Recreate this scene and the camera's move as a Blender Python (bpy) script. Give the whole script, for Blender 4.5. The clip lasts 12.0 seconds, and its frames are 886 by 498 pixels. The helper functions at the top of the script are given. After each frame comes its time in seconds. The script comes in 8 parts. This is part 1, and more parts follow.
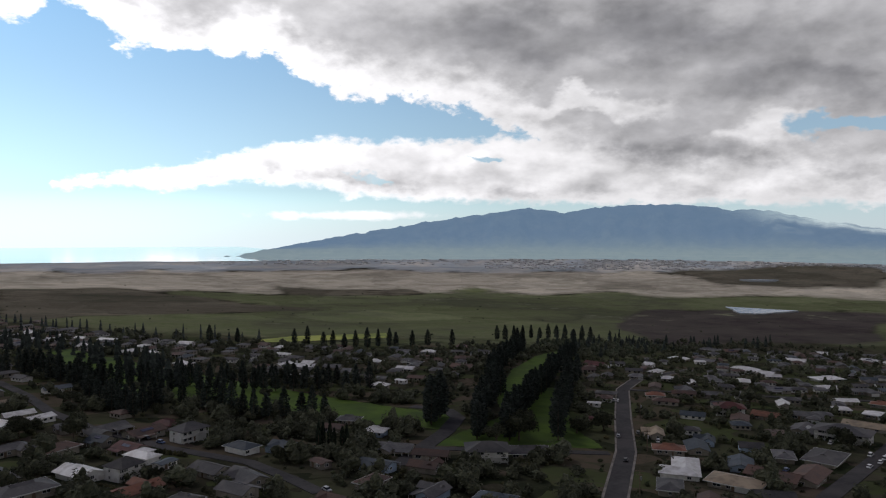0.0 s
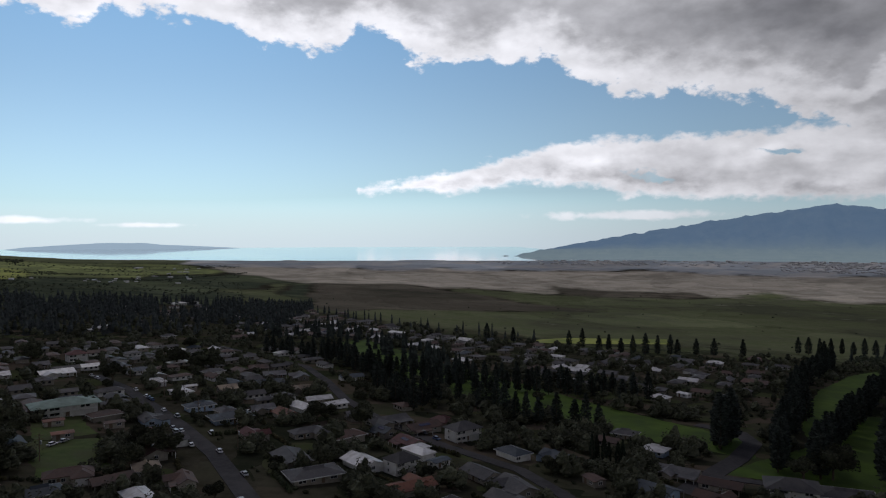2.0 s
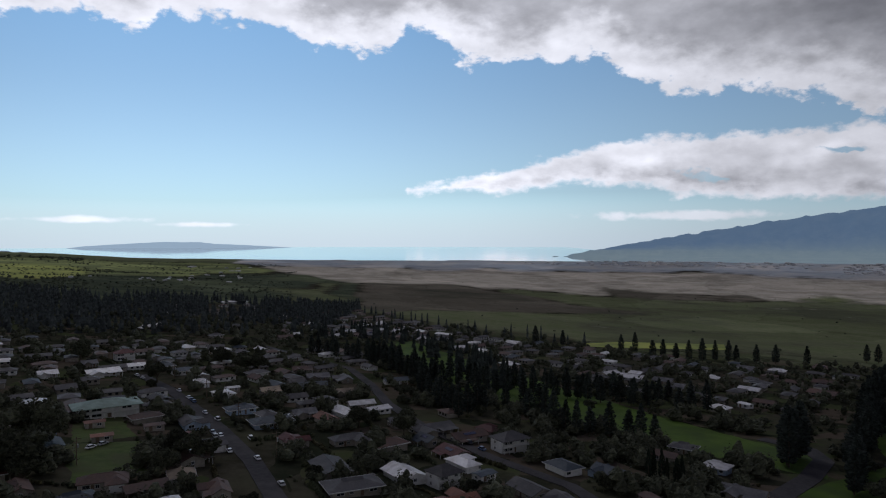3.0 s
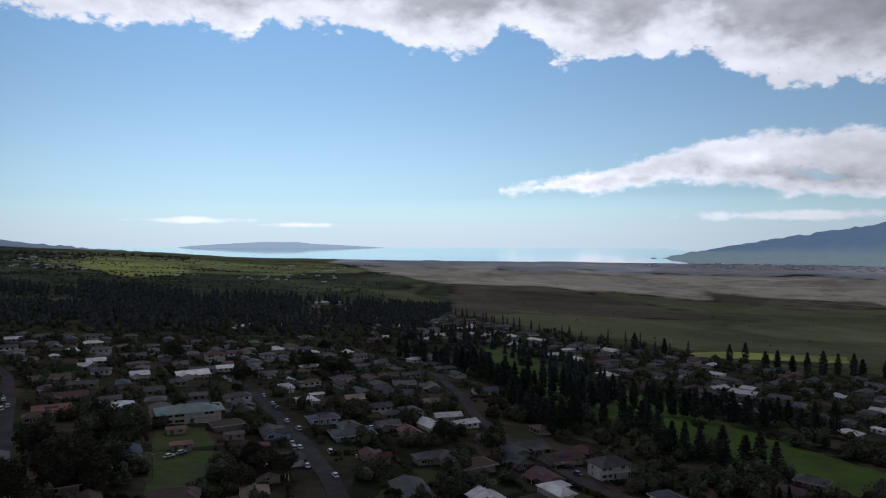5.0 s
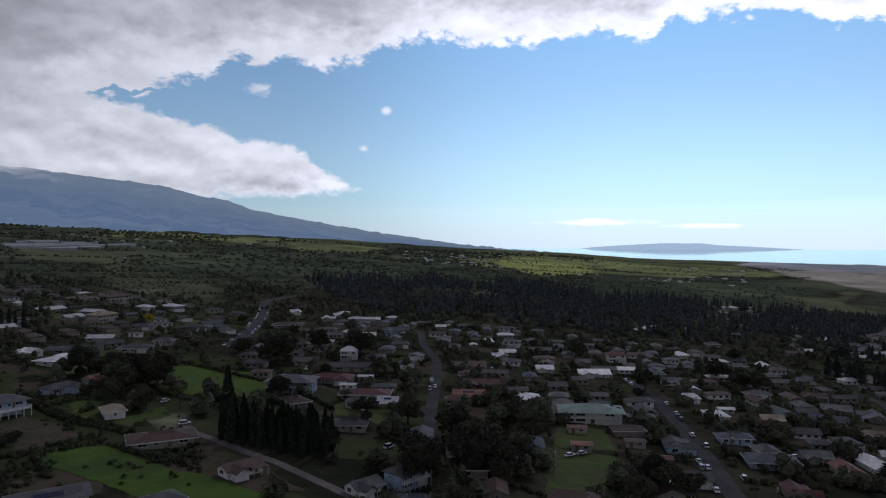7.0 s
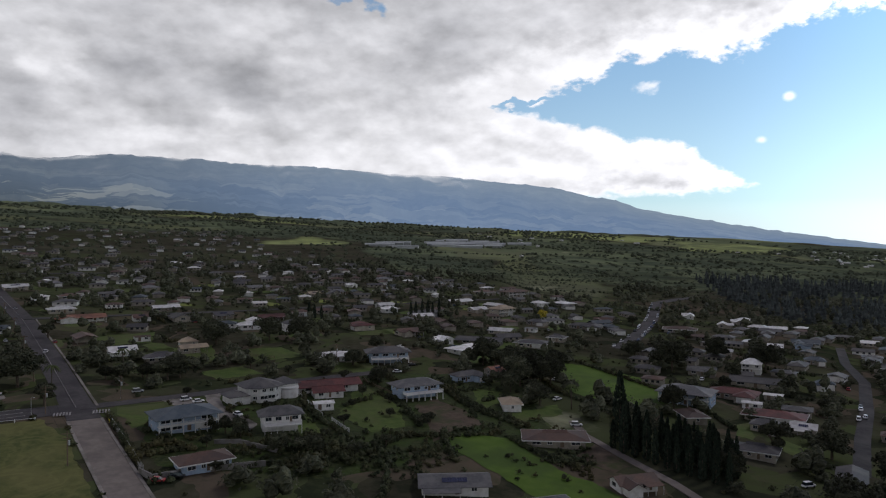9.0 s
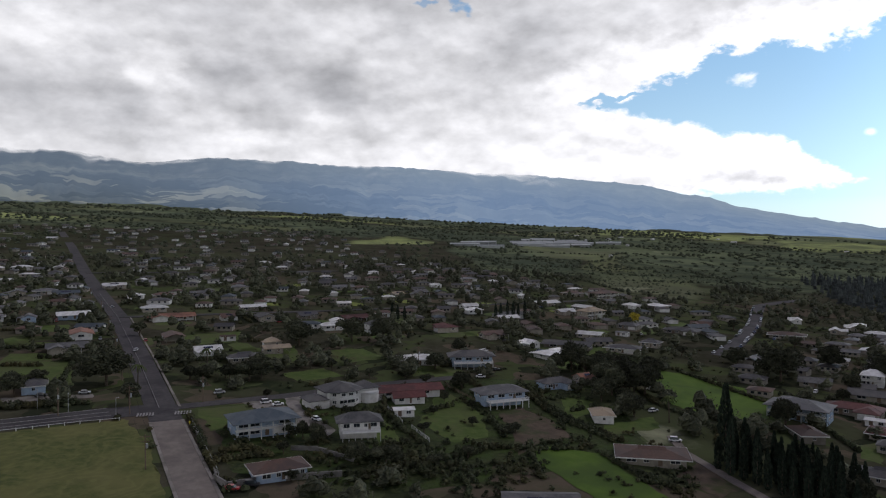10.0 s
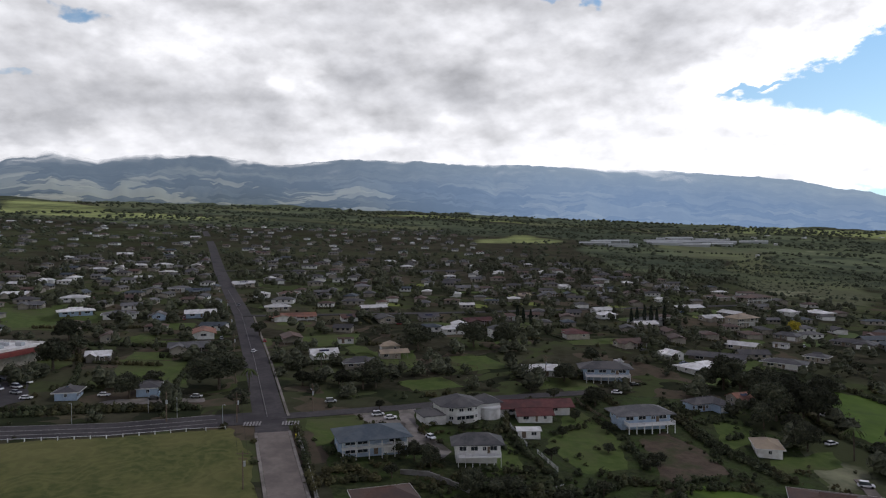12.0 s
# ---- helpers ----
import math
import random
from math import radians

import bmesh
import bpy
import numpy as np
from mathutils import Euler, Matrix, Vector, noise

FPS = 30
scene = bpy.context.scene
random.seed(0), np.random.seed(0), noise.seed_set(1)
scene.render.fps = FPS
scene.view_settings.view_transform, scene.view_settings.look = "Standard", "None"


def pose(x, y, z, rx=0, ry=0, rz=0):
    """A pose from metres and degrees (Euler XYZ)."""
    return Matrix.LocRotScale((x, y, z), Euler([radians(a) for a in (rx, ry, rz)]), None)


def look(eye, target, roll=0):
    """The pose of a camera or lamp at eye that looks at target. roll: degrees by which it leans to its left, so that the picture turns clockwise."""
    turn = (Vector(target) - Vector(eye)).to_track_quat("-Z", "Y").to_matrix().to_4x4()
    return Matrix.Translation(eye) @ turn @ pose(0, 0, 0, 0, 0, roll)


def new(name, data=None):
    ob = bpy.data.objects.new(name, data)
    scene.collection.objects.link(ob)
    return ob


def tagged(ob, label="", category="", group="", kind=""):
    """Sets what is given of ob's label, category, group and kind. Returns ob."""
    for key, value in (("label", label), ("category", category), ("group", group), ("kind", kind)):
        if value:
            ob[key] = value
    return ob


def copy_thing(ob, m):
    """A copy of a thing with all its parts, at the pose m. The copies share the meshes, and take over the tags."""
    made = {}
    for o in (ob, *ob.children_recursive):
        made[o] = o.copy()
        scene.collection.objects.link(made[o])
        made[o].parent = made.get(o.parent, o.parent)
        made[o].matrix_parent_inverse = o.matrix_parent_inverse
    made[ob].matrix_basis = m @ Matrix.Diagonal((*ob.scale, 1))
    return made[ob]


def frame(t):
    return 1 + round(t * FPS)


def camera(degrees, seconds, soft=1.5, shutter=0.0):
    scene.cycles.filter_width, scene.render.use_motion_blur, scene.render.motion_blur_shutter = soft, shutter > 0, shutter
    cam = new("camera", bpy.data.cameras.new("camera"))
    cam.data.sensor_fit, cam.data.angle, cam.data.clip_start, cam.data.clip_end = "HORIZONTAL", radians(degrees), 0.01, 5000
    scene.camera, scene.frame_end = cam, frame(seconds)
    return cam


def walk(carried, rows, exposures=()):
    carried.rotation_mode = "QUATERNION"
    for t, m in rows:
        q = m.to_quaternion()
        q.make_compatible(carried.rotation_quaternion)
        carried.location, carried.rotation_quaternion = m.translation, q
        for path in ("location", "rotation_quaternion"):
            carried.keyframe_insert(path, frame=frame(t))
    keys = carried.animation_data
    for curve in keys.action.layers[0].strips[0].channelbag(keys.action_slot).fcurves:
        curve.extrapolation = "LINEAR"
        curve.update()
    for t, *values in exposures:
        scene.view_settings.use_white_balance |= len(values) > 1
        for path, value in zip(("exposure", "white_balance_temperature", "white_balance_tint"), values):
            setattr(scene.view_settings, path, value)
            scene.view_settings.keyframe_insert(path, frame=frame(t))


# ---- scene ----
DEGREES = 63.85
# The plan of the town is drawn at three quarters of its true size; SCALE lays it out in metres.
SCALE = 4 / 3
# seconds, place of the drone on the plan, heading to the left of +y, pitch, roll
PATH = (
    (0, -9.62, -46.54, 59.61, -32.978, -0.948, -0.064),
    (0.5, -7.61, -42.95, 59.63, -23.165, -0.899, -0.091),
    (1, -5.22, -40.34, 60.04, -17.812, -0.865, -0.014),
    (1.5, -4.42, -38.23, 59.86, -14.752, -0.873, -0.091),
    (2, -3.89, -34.58, 59.67, -10.984, -0.888, -0.154),
    (2.5, -2.85, -29.79, 59.69, -8.599, -0.888, -0.108),
    (3, -1.31, -24.34, 59.87, -7.079, -0.883, 0.014),
    (3.5, 0.37, -19.05, 60.05, -3.555, -0.860, 0.095),
    (3.7, 1.08, -17.19, 60.16, -2.238, -0.876, 0.107),
    (5.3, 1.15, -4.81, 60.79, 1.536, -0.860, 0.060),
    (5.5, 0.72, -3.37, 60.54, 3.159, -0.850, -0.013),
    (6, -0.00, -0.00, 60.00, 13.753, -0.774, -0.045),
    (6.5, -1.06, 2.39, 59.82, 22.752, -0.759, -0.061),
    (7, -2.66, 5.03, 59.59, 31.947, -0.790, 0.016),
    (7.5, -5.06, 7.32, 59.05, 42.932, -0.807, 0.085),
    (7.7, -6.14, 7.99, 58.91, 46.852, -0.814, 0.054),
    (9.3, -14.91, 12.79, 59.81, 64.568, -0.882, -0.004),
    (9.5, -16.93, 13.88, 59.80, 65.951, -0.890, -0.051),
    (10, -22.02, 16.58, 59.73, 69.279, -0.909, -0.136),
    (10.5, -27.14, 19.18, 59.66, 72.306, -0.911, -0.175),
    (11, -32.44, 21.12, 59.69, 74.744, -0.939, -0.207),
    (11.5, -38.00, 22.92, 59.51, 76.851, -0.945, -0.220),
    (12, -43.21, 24.01, 59.45, 79.533, -0.961, -0.220),
)


def drone(x, y, z, heading, pitch, roll):
    return pose(x * SCALE, y * SCALE, z * SCALE) @ pose(0, 0, 0, 90 + pitch, 0, heading) @ pose(0, 0, 0, 0, 0, roll)


cam = camera(DEGREES, 12.0, 1.15)
walk(cam, [(t, drone(*row)) for t, *row in PATH],
     exposures=[(0.0, -0.02, 6450, 13), (0.5, -0.27, 6420, 13), (1.0, -0.4, 6400, 13), (2.5, -0.6, 6100, 15), (5.5, -0.56, 5850, 16), (6.5, -0.46, 5800, 17), (7.5, -0.15, 5980, 15), (9.5, 0.34, 6350, 13), (12.0, 0.57, 6300, 13)])

# ---- world: hazy blue sky with a broken cloud deck ----
SUN_AZ, SUN_EL = 14.0, 50.0
world = bpy.data.worlds.new("sky")
scene.world = world
world.use_nodes = True


class Graph:
    """Short hand for building node trees."""

    def __init__(self, tree, fresh=True):
        self.tree = tree
        if fresh:
            tree.nodes.clear()

    def add(self, kind, **values):
        node = self.tree.nodes.new(kind)
        for key, value in values.items():
            setattr(node, key, value)
        return node

    def link(self, a, b):
        self.tree.links.new(a, b)

    def feed(self, socket, value):
        if isinstance(value, bpy.types.NodeSocket):
            self.link(value, socket)
        else:
            socket.default_value = value

    def math(self, op, a, b=0.0, c=0.0, clamp=False):
        node = self.add("ShaderNodeMath", operation=op, use_clamp=clamp)
        for socket, value in zip(node.inputs, (a, b, c)):
            self.feed(socket, value)
        return node.outputs[0]

    def step(self, value, lo, hi, a=0.0, b=1.0):
        node = self.add("ShaderNodeMapRange", interpolation_type="SMOOTHSTEP")
        for socket, v in zip(node.inputs, (value, lo, hi, a, b)):
            self.feed(socket, v)
        return node.outputs[0]

    def noise(self, vector, scale, detail=4.0, rough=0.55, out=0):
        node = self.add("ShaderNodeTexNoise")
        self.feed(node.inputs["Vector"], vector)
        self.feed(node.inputs["Scale"], scale)
        node.inputs["Detail"].default_value, node.inputs["Roughness"].default_value = detail, rough
        return node.outputs[out]

    def cells(self, vector, scale, detail=0.0, rough=0.5):
        node = self.add("ShaderNodeTexVoronoi", feature="SMOOTH_F1", normalize=True)
        self.feed(node.inputs["Vector"], vector)
        for key, value in (("Scale", scale), ("Detail", detail), ("Roughness", rough), ("Smoothness", 0.35)):
            node.inputs[key].default_value = value
        return node.outputs["Distance"]

    def mix(self, fac, a, b, blend="MIX"):
        node = self.add("ShaderNodeMix", data_type="RGBA", blend_type=blend)
        for socket, v in zip((node.inputs[0], node.inputs[6], node.inputs[7]), (fac, a, b)):
            self.feed(socket, v)
        return node.outputs[2]

    def curve(self, value, points):
        node = self.add("ShaderNodeFloatCurve")
        line = node.mapping.curves[0]
        for _ in range(len(points) - 2):
            line.points.new(0.5, 0.5)
        for spot, (x, y) in zip(line.points, points):
            spot.location, spot.handle_type = (x, y), "VECTOR"
        node.mapping.update()
        self.feed(node.inputs["Value"], value)
        return node.outputs[0]


def azimuth_line(points):
    """Degrees of azimuth and elevation, scaled into the unit square of a curve."""
    return [((a + 180) / 360, e / 30) for a, e in points]


# lower rim of the cloud deck, and top and base of the long low banks, by azimuth
DECK = ((-180, 6), (-110, 3), (-66, 2.6), (-50, 3), (-43, 5.5), (-39.6, 8.3), (-36.4, 9.6), (-29, 11.2), (-25.6, 10.9),
        (-21.4, 12.2), (-20.3, 14.1), (-16, 13.4), (-8, 14.2), (-6.2, 16.2), (-4.5, 16.6), (-2.5, 14.6), (3.4, 14.7),
        (6, 16.4), (11, 16.2), (14, 16.1), (17, 15), (20, 16), (27, 14.9), (33.7, 15.6), (39, 13.5), (48.5, 13.7),
        (50, 12.4), (54, 10.9), (58, 9.8), (63, 7.0), (72, 3.5), (110, 3), (180, 6))
BANK_TOP = ((-180, 8), (-66, 8), (-41, 8), (-36, 8.1), (-29, 7.7), (-23, 8), (-17, 6.8), (-12, 5.5), (-4, 3.8), (-2.5, 1),
            (34, 1), (36.5, 3.5), (39, 4.3), (41, 5.3), (42.5, 6.4), (44, 7.2), (46.5, 7.7), (52.7, 9), (56.2, 10.2), (70, 14), (180, 14))
BANK_BASE = ((-180, 2), (-60, 2.2), (-38, 2.5), (-25.6, 2.95), (-23.8, 3.9), (-16, 4.0), (-10.8, 3.4), (-4, 3.8), (-2.5, 6),
             (34, 6), (36.8, 4.0), (41.0, 3.55), (42.5, 3.3), (47, 3.1), (54, 2.9), (65, 3.5), (180, 3))

g = Graph(world.node_tree)
way = g.add("ShaderNodeTexCoord").outputs["Generated"]
axes = g.add("ShaderNodeSeparateXYZ")
g.link(way, axes.inputs[0])
wx, wy, wz = axes.outputs
az = g.math("MULTIPLY", g.math("ARCTAN2", g.math("MULTIPLY", wx, -1), wy), 180 / math.pi)
el = g.math("MULTIPLY", g.math("ARCSINE", wz), 180 / math.pi)
turn = g.math("DIVIDE", g.math("ADD", az, 180), 360)
flat = g.add("ShaderNodeVectorMath", operation="MULTIPLY")
g.link(way, flat.inputs[0])
flat.inputs[1].default_value = (1, 1, 1.7)
flat = flat.outputs[0]
slab = g.add("ShaderNodeVectorMath", operation="MULTIPLY")
g.link(way, slab.inputs[0])
slab.inputs[1].default_value = (1, 1, 1.9)
slab = slab.outputs[0]
coarse = g.math("SUBTRACT", g.noise(flat, 7.0, 3.0, 0.5), 0.5)
billow = g.math("SUBTRACT", g.noise(flat, 22.0, 9.0, 0.58), 0.5)
wisp = g.math("SUBTRACT", g.noise(flat, 60.0, 8.0, 0.62), 0.5)
# heaped heads of cumulus, in two sizes
heads = g.math("SUBTRACT", 0.34, g.cells(flat, 13.0, 2.5, 0.62))
crumbs = g.math("SUBTRACT", 0.34, g.cells(flat, 38.0, 2.0, 0.6))
ragged = g.math("ADD", g.math("ADD", g.math("MULTIPLY", billow, 2.8), g.math("MULTIPLY", wisp, 2.0)),
                g.math("ADD", g.math("MULTIPLY", heads, 3.2), g.math("MULTIPLY", crumbs, 2.2)))
above = g.math("ADD", g.math("SUBTRACT", el, g.math("MULTIPLY", g.curve(turn, azimuth_line(DECK)), 30)), ragged)
under_top = g.math("ADD", g.math("SUBTRACT", g.math("MULTIPLY", g.curve(turn, azimuth_line(BANK_TOP)), 30), el),
                   g.math("MULTIPLY", ragged, 0.55))
over_base = g.math("ADD", g.math("SUBTRACT", el, g.math("MULTIPLY", g.curve(turn, azimuth_line(BANK_BASE)), 30)),
                   g.math("MULTIPLY", ragged, 0.5))
bank_depth = g.math("MINIMUM", under_top, over_base)


def streak(at, height, half_width, half_height, wobble):
    """Depth inside a small flat cloud of its own."""
    u = g.math("DIVIDE", g.math("SUBTRACT", az, at), half_width)
    v = g.math("DIVIDE", g.math("SUBTRACT", el, height), half_height)
    reach = g.math("SQRT", g.math("ADD", g.math("MULTIPLY", u, u), g.math("MULTIPLY", v, v)))
    return g.math("ADD", g.math("MULTIPLY", g.math("SUBTRACT", 1, reach), 0.5), g.math("MULTIPLY", ragged, wobble))


small = streak(19.6, 1.32, 5.2, 0.28, 0.22)
for more in (streak(12, 1.02, 3.2, 0.22, 0.2), streak(36.5, 10.2, 0.5, 0.42, 0.1), streak(38.3, 7.2, 0.55, 0.36, 0.1),
             streak(46.0, 11.6, 1.6, 0.5, 0.35), streak(-26, 1.75, 8.0, 0.4, 0.25)):
    small = g.math("MAXIMUM", small, more)
cover = g.math("MAXIMUM", g.math("MAXIMUM", g.step(above, 0.0, 0.75), g.step(bank_depth, 0.0, 0.7)),
               g.math("MULTIPLY", g.step(small, 0.0, 0.45), 0.75))
# a wavering map of the sky in degrees, on which the folds and gaps of the deck are laid out
drift = g.add("ShaderNodeVectorMath", operation="SUBTRACT")
g.link(g.noise(flat, 9.0, 5.0, 0.55, "Color"), drift.inputs[0])
drift.inputs[1].default_value = (0.5, 0.5, 0.5)
chart = g.add("ShaderNodeCombineXYZ")
g.link(az, chart.inputs[0])
g.link(el, chart.inputs[1])
waver = g.add("ShaderNodeVectorMath", operation="MULTIPLY_ADD")
g.link(drift.outputs[0], waver.inputs[0])
waver.inputs[1].default_value = (16, 7, 0)
g.link(chart.outputs[0], waver.inputs[2])


def blot(at, height, half_width, half_height, amount):
    """A soft oval on that map, full in its middle."""
    shift = g.add("ShaderNodeVectorMath", operation="MULTIPLY_ADD")
    g.link(waver.outputs[0], shift.inputs[0])
    shift.inputs[1].default_value = (1 / half_width, 1 / half_height, 0)
    shift.inputs[2].default_value = (-at / half_width, -height / half_height, 0)
    reach = g.add("ShaderNodeVectorMath", operation="LENGTH")
    g.link(shift.outputs[0], reach.inputs[0])
    return g.step(reach.outputs["Value"], 1.25, 0.35, 0.0, amount)


# thick folds (darker) and thin ones (lighter)
FOLDS = ((-42, 15.4, 17, 2.6, 0.3), (-56, 13, 9, 3.4, 0.25), (-61, 10.3, 6, 1.6, 0.25), (-50, 7.3, 4.5, 1.2, 0.22), (-55, 5.8, 3.5, 1.0, 0.22),
         (-60, 3.0, 6, 1.1, 0.25), (-44, 10.3, 5, 0.8, -0.5), (-58, 7.8, 4, 0.8, -0.4), (100, 9.8, 9, 2.8, 0.25), (81, 11.2, 9, 3.0, 0.25),
         (62, 14.2, 9, 2.6, 0.13), (109, 8.0, 4, 1.0, 0.25), (102, 14.3, 4, 2.0, -0.3), (92, 12.6, 3, 2.6, -0.3), (84, 7.6, 9, 1.3, -0.16), (69, 9.0, 6, 1.8, -0.14))
folds = 0.0
for fold_at in FOLDS:
    folds = g.math("ADD", folds, blot(*fold_at))
gaps = 0.0
for gap_at in ((-63.5, 7.5, 5.0, 1.0, 1.0), (-37, 6.9, 2.6, 0.45, 0.6), (-27.8, 5.1, 2.2, 0.5, 0.5), (107, 16.1, 2.5, 0.9, 0.55), (100, 17.4, 1.8, 0.5, 0.5),
               (70, 18.2, 2.0, 0.5, 0.5), (56, 10.2, 3.2, 0.3, 0.7), (110, 11.4, 2, 0.5, 0.42)):
    gaps = g.math("MAXIMUM", gaps, blot(*gap_at))
cover = g.math("MULTIPLY", cover, g.math("SUBTRACT", 1.0, g.step(g.math("ADD", gaps, g.math("MULTIPLY", ragged, 0.12)), 0.2, 0.7)))
# thick cloud turns grey away from its sunlit rim; the low banks are grey along their flat bases
leftward = g.step(az, 40.0, 62.0)
inner = g.step(g.math("ADD", above, g.math("MULTIPLY", coarse, 6.0)), 0.9, 4.6)
mottle = g.math("SUBTRACT", g.step(g.math("ADD", g.noise(slab, 7.5, 8.0, 0.5), g.math("MULTIPLY", heads, 0.35)), 0.3, 0.72), 0.5)
deck_gloom = g.math("MULTIPLY", inner, g.math("ADD", g.math("ADD", folds, g.math("MULTIPLY", mottle, g.step(leftward, 0.0, 1.0, -0.22, -0.42))),
                                             g.math("SUBTRACT", 0.6, g.math("MULTIPLY", leftward, g.step(el, 8.0, 11.5, g.step(az, 64.0, 80.0, 0.5, 0.24), 0.14)))), clamp=True)
underside = g.math("MULTIPLY", g.step(over_base, 2.6, 0.3), g.step(g.math("ADD", g.noise(slab, 16.0, 7.0, 0.58), g.math("MULTIPLY", bank_depth, 0.05)), 0.45, 0.75))
bank_gloom = g.math("MULTIPLY", g.step(bank_depth, 0.1, 1.5), g.math("ADD", g.math("MULTIPLY", underside, 0.7), g.math("MULTIPLY", g.step(mottle, 0.2, -0.45), g.step(leftward, 0.0, 1.0, 0.3, 0.24))))
thick = g.math("MAXIMUM", inner, g.step(bank_depth, 0.3, 2.5, 0.0, 0.7))
gloom = g.math("MAXIMUM", deck_gloom, bank_gloom)
# overhead the deck is at its thickest and lets the least light through
low_core = g.mix(leftward, (0.27, 0.272, 0.285, 1), (0.38, 0.386, 0.4, 1))
core = g.mix(g.step(el, 19.0, 40.0), low_core, (0.08, 0.082, 0.172, 1))
heavy = g.math("MAXIMUM", gloom, g.step(el, 19.0, 34.0, 0.0, 0.93))
lit = g.add("ShaderNodeCombineColor")
for socket in lit.inputs:
    g.link(g.step(g.math("ABSOLUTE", g.math("SUBTRACT", az, 6.0)), 54.0, 26.0, 0.93, 1.12), socket)
cloud = g.mix(heavy, lit.outputs[0], core)
# billows catch the light on the side that looks at the sun
lean = g.add("ShaderNodeVectorMath", operation="ADD")
g.link(slab, lean.inputs[0])
lean.inputs[1].default_value = (-0.004, 0.008, 0.024)
puff = g.math("SUBTRACT", g.noise(slab, 13.0, 7.0, 0.52), g.noise(lean.outputs[0], 13.0, 7.0, 0.52))
puff = g.math("ADD", 1.0, g.math("MULTIPLY", puff, g.step(thick, 0.0, 0.6, 0.6, 1.0)))
tone = g.add("ShaderNodeCombineColor")
for socket in tone.inputs:
    g.link(puff, socket)
cloud = g.mix(1.0, cloud, tone.outputs[0], "MULTIPLY")
sky = g.add("ShaderNodeTexSky", sky_type="NISHITA", sun_disc=False, sun_elevation=radians(SUN_EL), sun_rotation=radians(-SUN_AZ),
            altitude=400, air_density=1.0, dust_density=0.6, ozone_density=1.5)
clear = g.mix(1.0, sky.outputs[0], (0.068, 0.108, 0.118, 1), "MULTIPLY")
haze = g.math("MAXIMUM", g.step(el, -1.0, 9.0, 0.8, 0.0), g.step(el, -1.0, 24.0, 0.55, 0.08))
clear = g.mix(haze, clear, (0.71, 0.795, 0.865, 1))
veil = g.math("MULTIPLY", g.math("MAXIMUM", g.step(az, 12.0, -16.0, 0.96, 0.86), g.step(el, 9.0, 2.0)), g.step(az, 28.0, 46.0, 1.0, 0.84))
thin = g.add("ShaderNodeCombineColor")
for socket in thin.inputs:
    g.link(veil, socket)
clear = g.mix(1.0, clear, thin.outputs[0], "MULTIPLY")
# the air is brighter below the sun
bright = g.math("ADD", 1.0, g.math("MULTIPLY", g.step(g.math("ABSOLUTE", g.math("SUBTRACT", az, SUN_AZ)), 62.0, 12.0), g.step(el, 13.0, 2.0, 0.18, 0.38)))
# and dimmer to either side, under thicker cloud
bright = g.math("MULTIPLY", bright, g.math("MULTIPLY", g.math("MULTIPLY", g.step(az, 16.0, 44.0, 1.0, 0.8), g.step(az, 54.0, 72.0, 1.0, 0.92)), g.step(az, -8.0, -40.0, 1.0, 0.88)))
gleam = g.add("ShaderNodeCombineColor")
for socket in gleam.inputs:
    g.link(bright, socket)
out = g.add("ShaderNodeOutputWorld")
back = g.add("ShaderNodeBackground")
g.link(g.mix(1.0, g.mix(cover, clear, cloud), gleam.outputs[0], "MULTIPLY"), back.inputs[0])
back.inputs[1].default_value = 1.0
g.link(back.outputs[0], out.inputs[0])

sun = new("sun", bpy.data.lights.new("sun", "SUN"))
sun.data.energy, sun.data.angle, sun.data.color = 0.6, radians(10), (1.0, 0.96, 0.92)
sun_way = Vector((-math.sin(radians(SUN_AZ)) * math.cos(radians(SUN_EL)), math.cos(radians(SUN_AZ)) * math.cos(radians(SUN_EL)), math.sin(radians(SUN_EL))))
sun.matrix_world = look(sun_way * 400, (0, 0, 0))


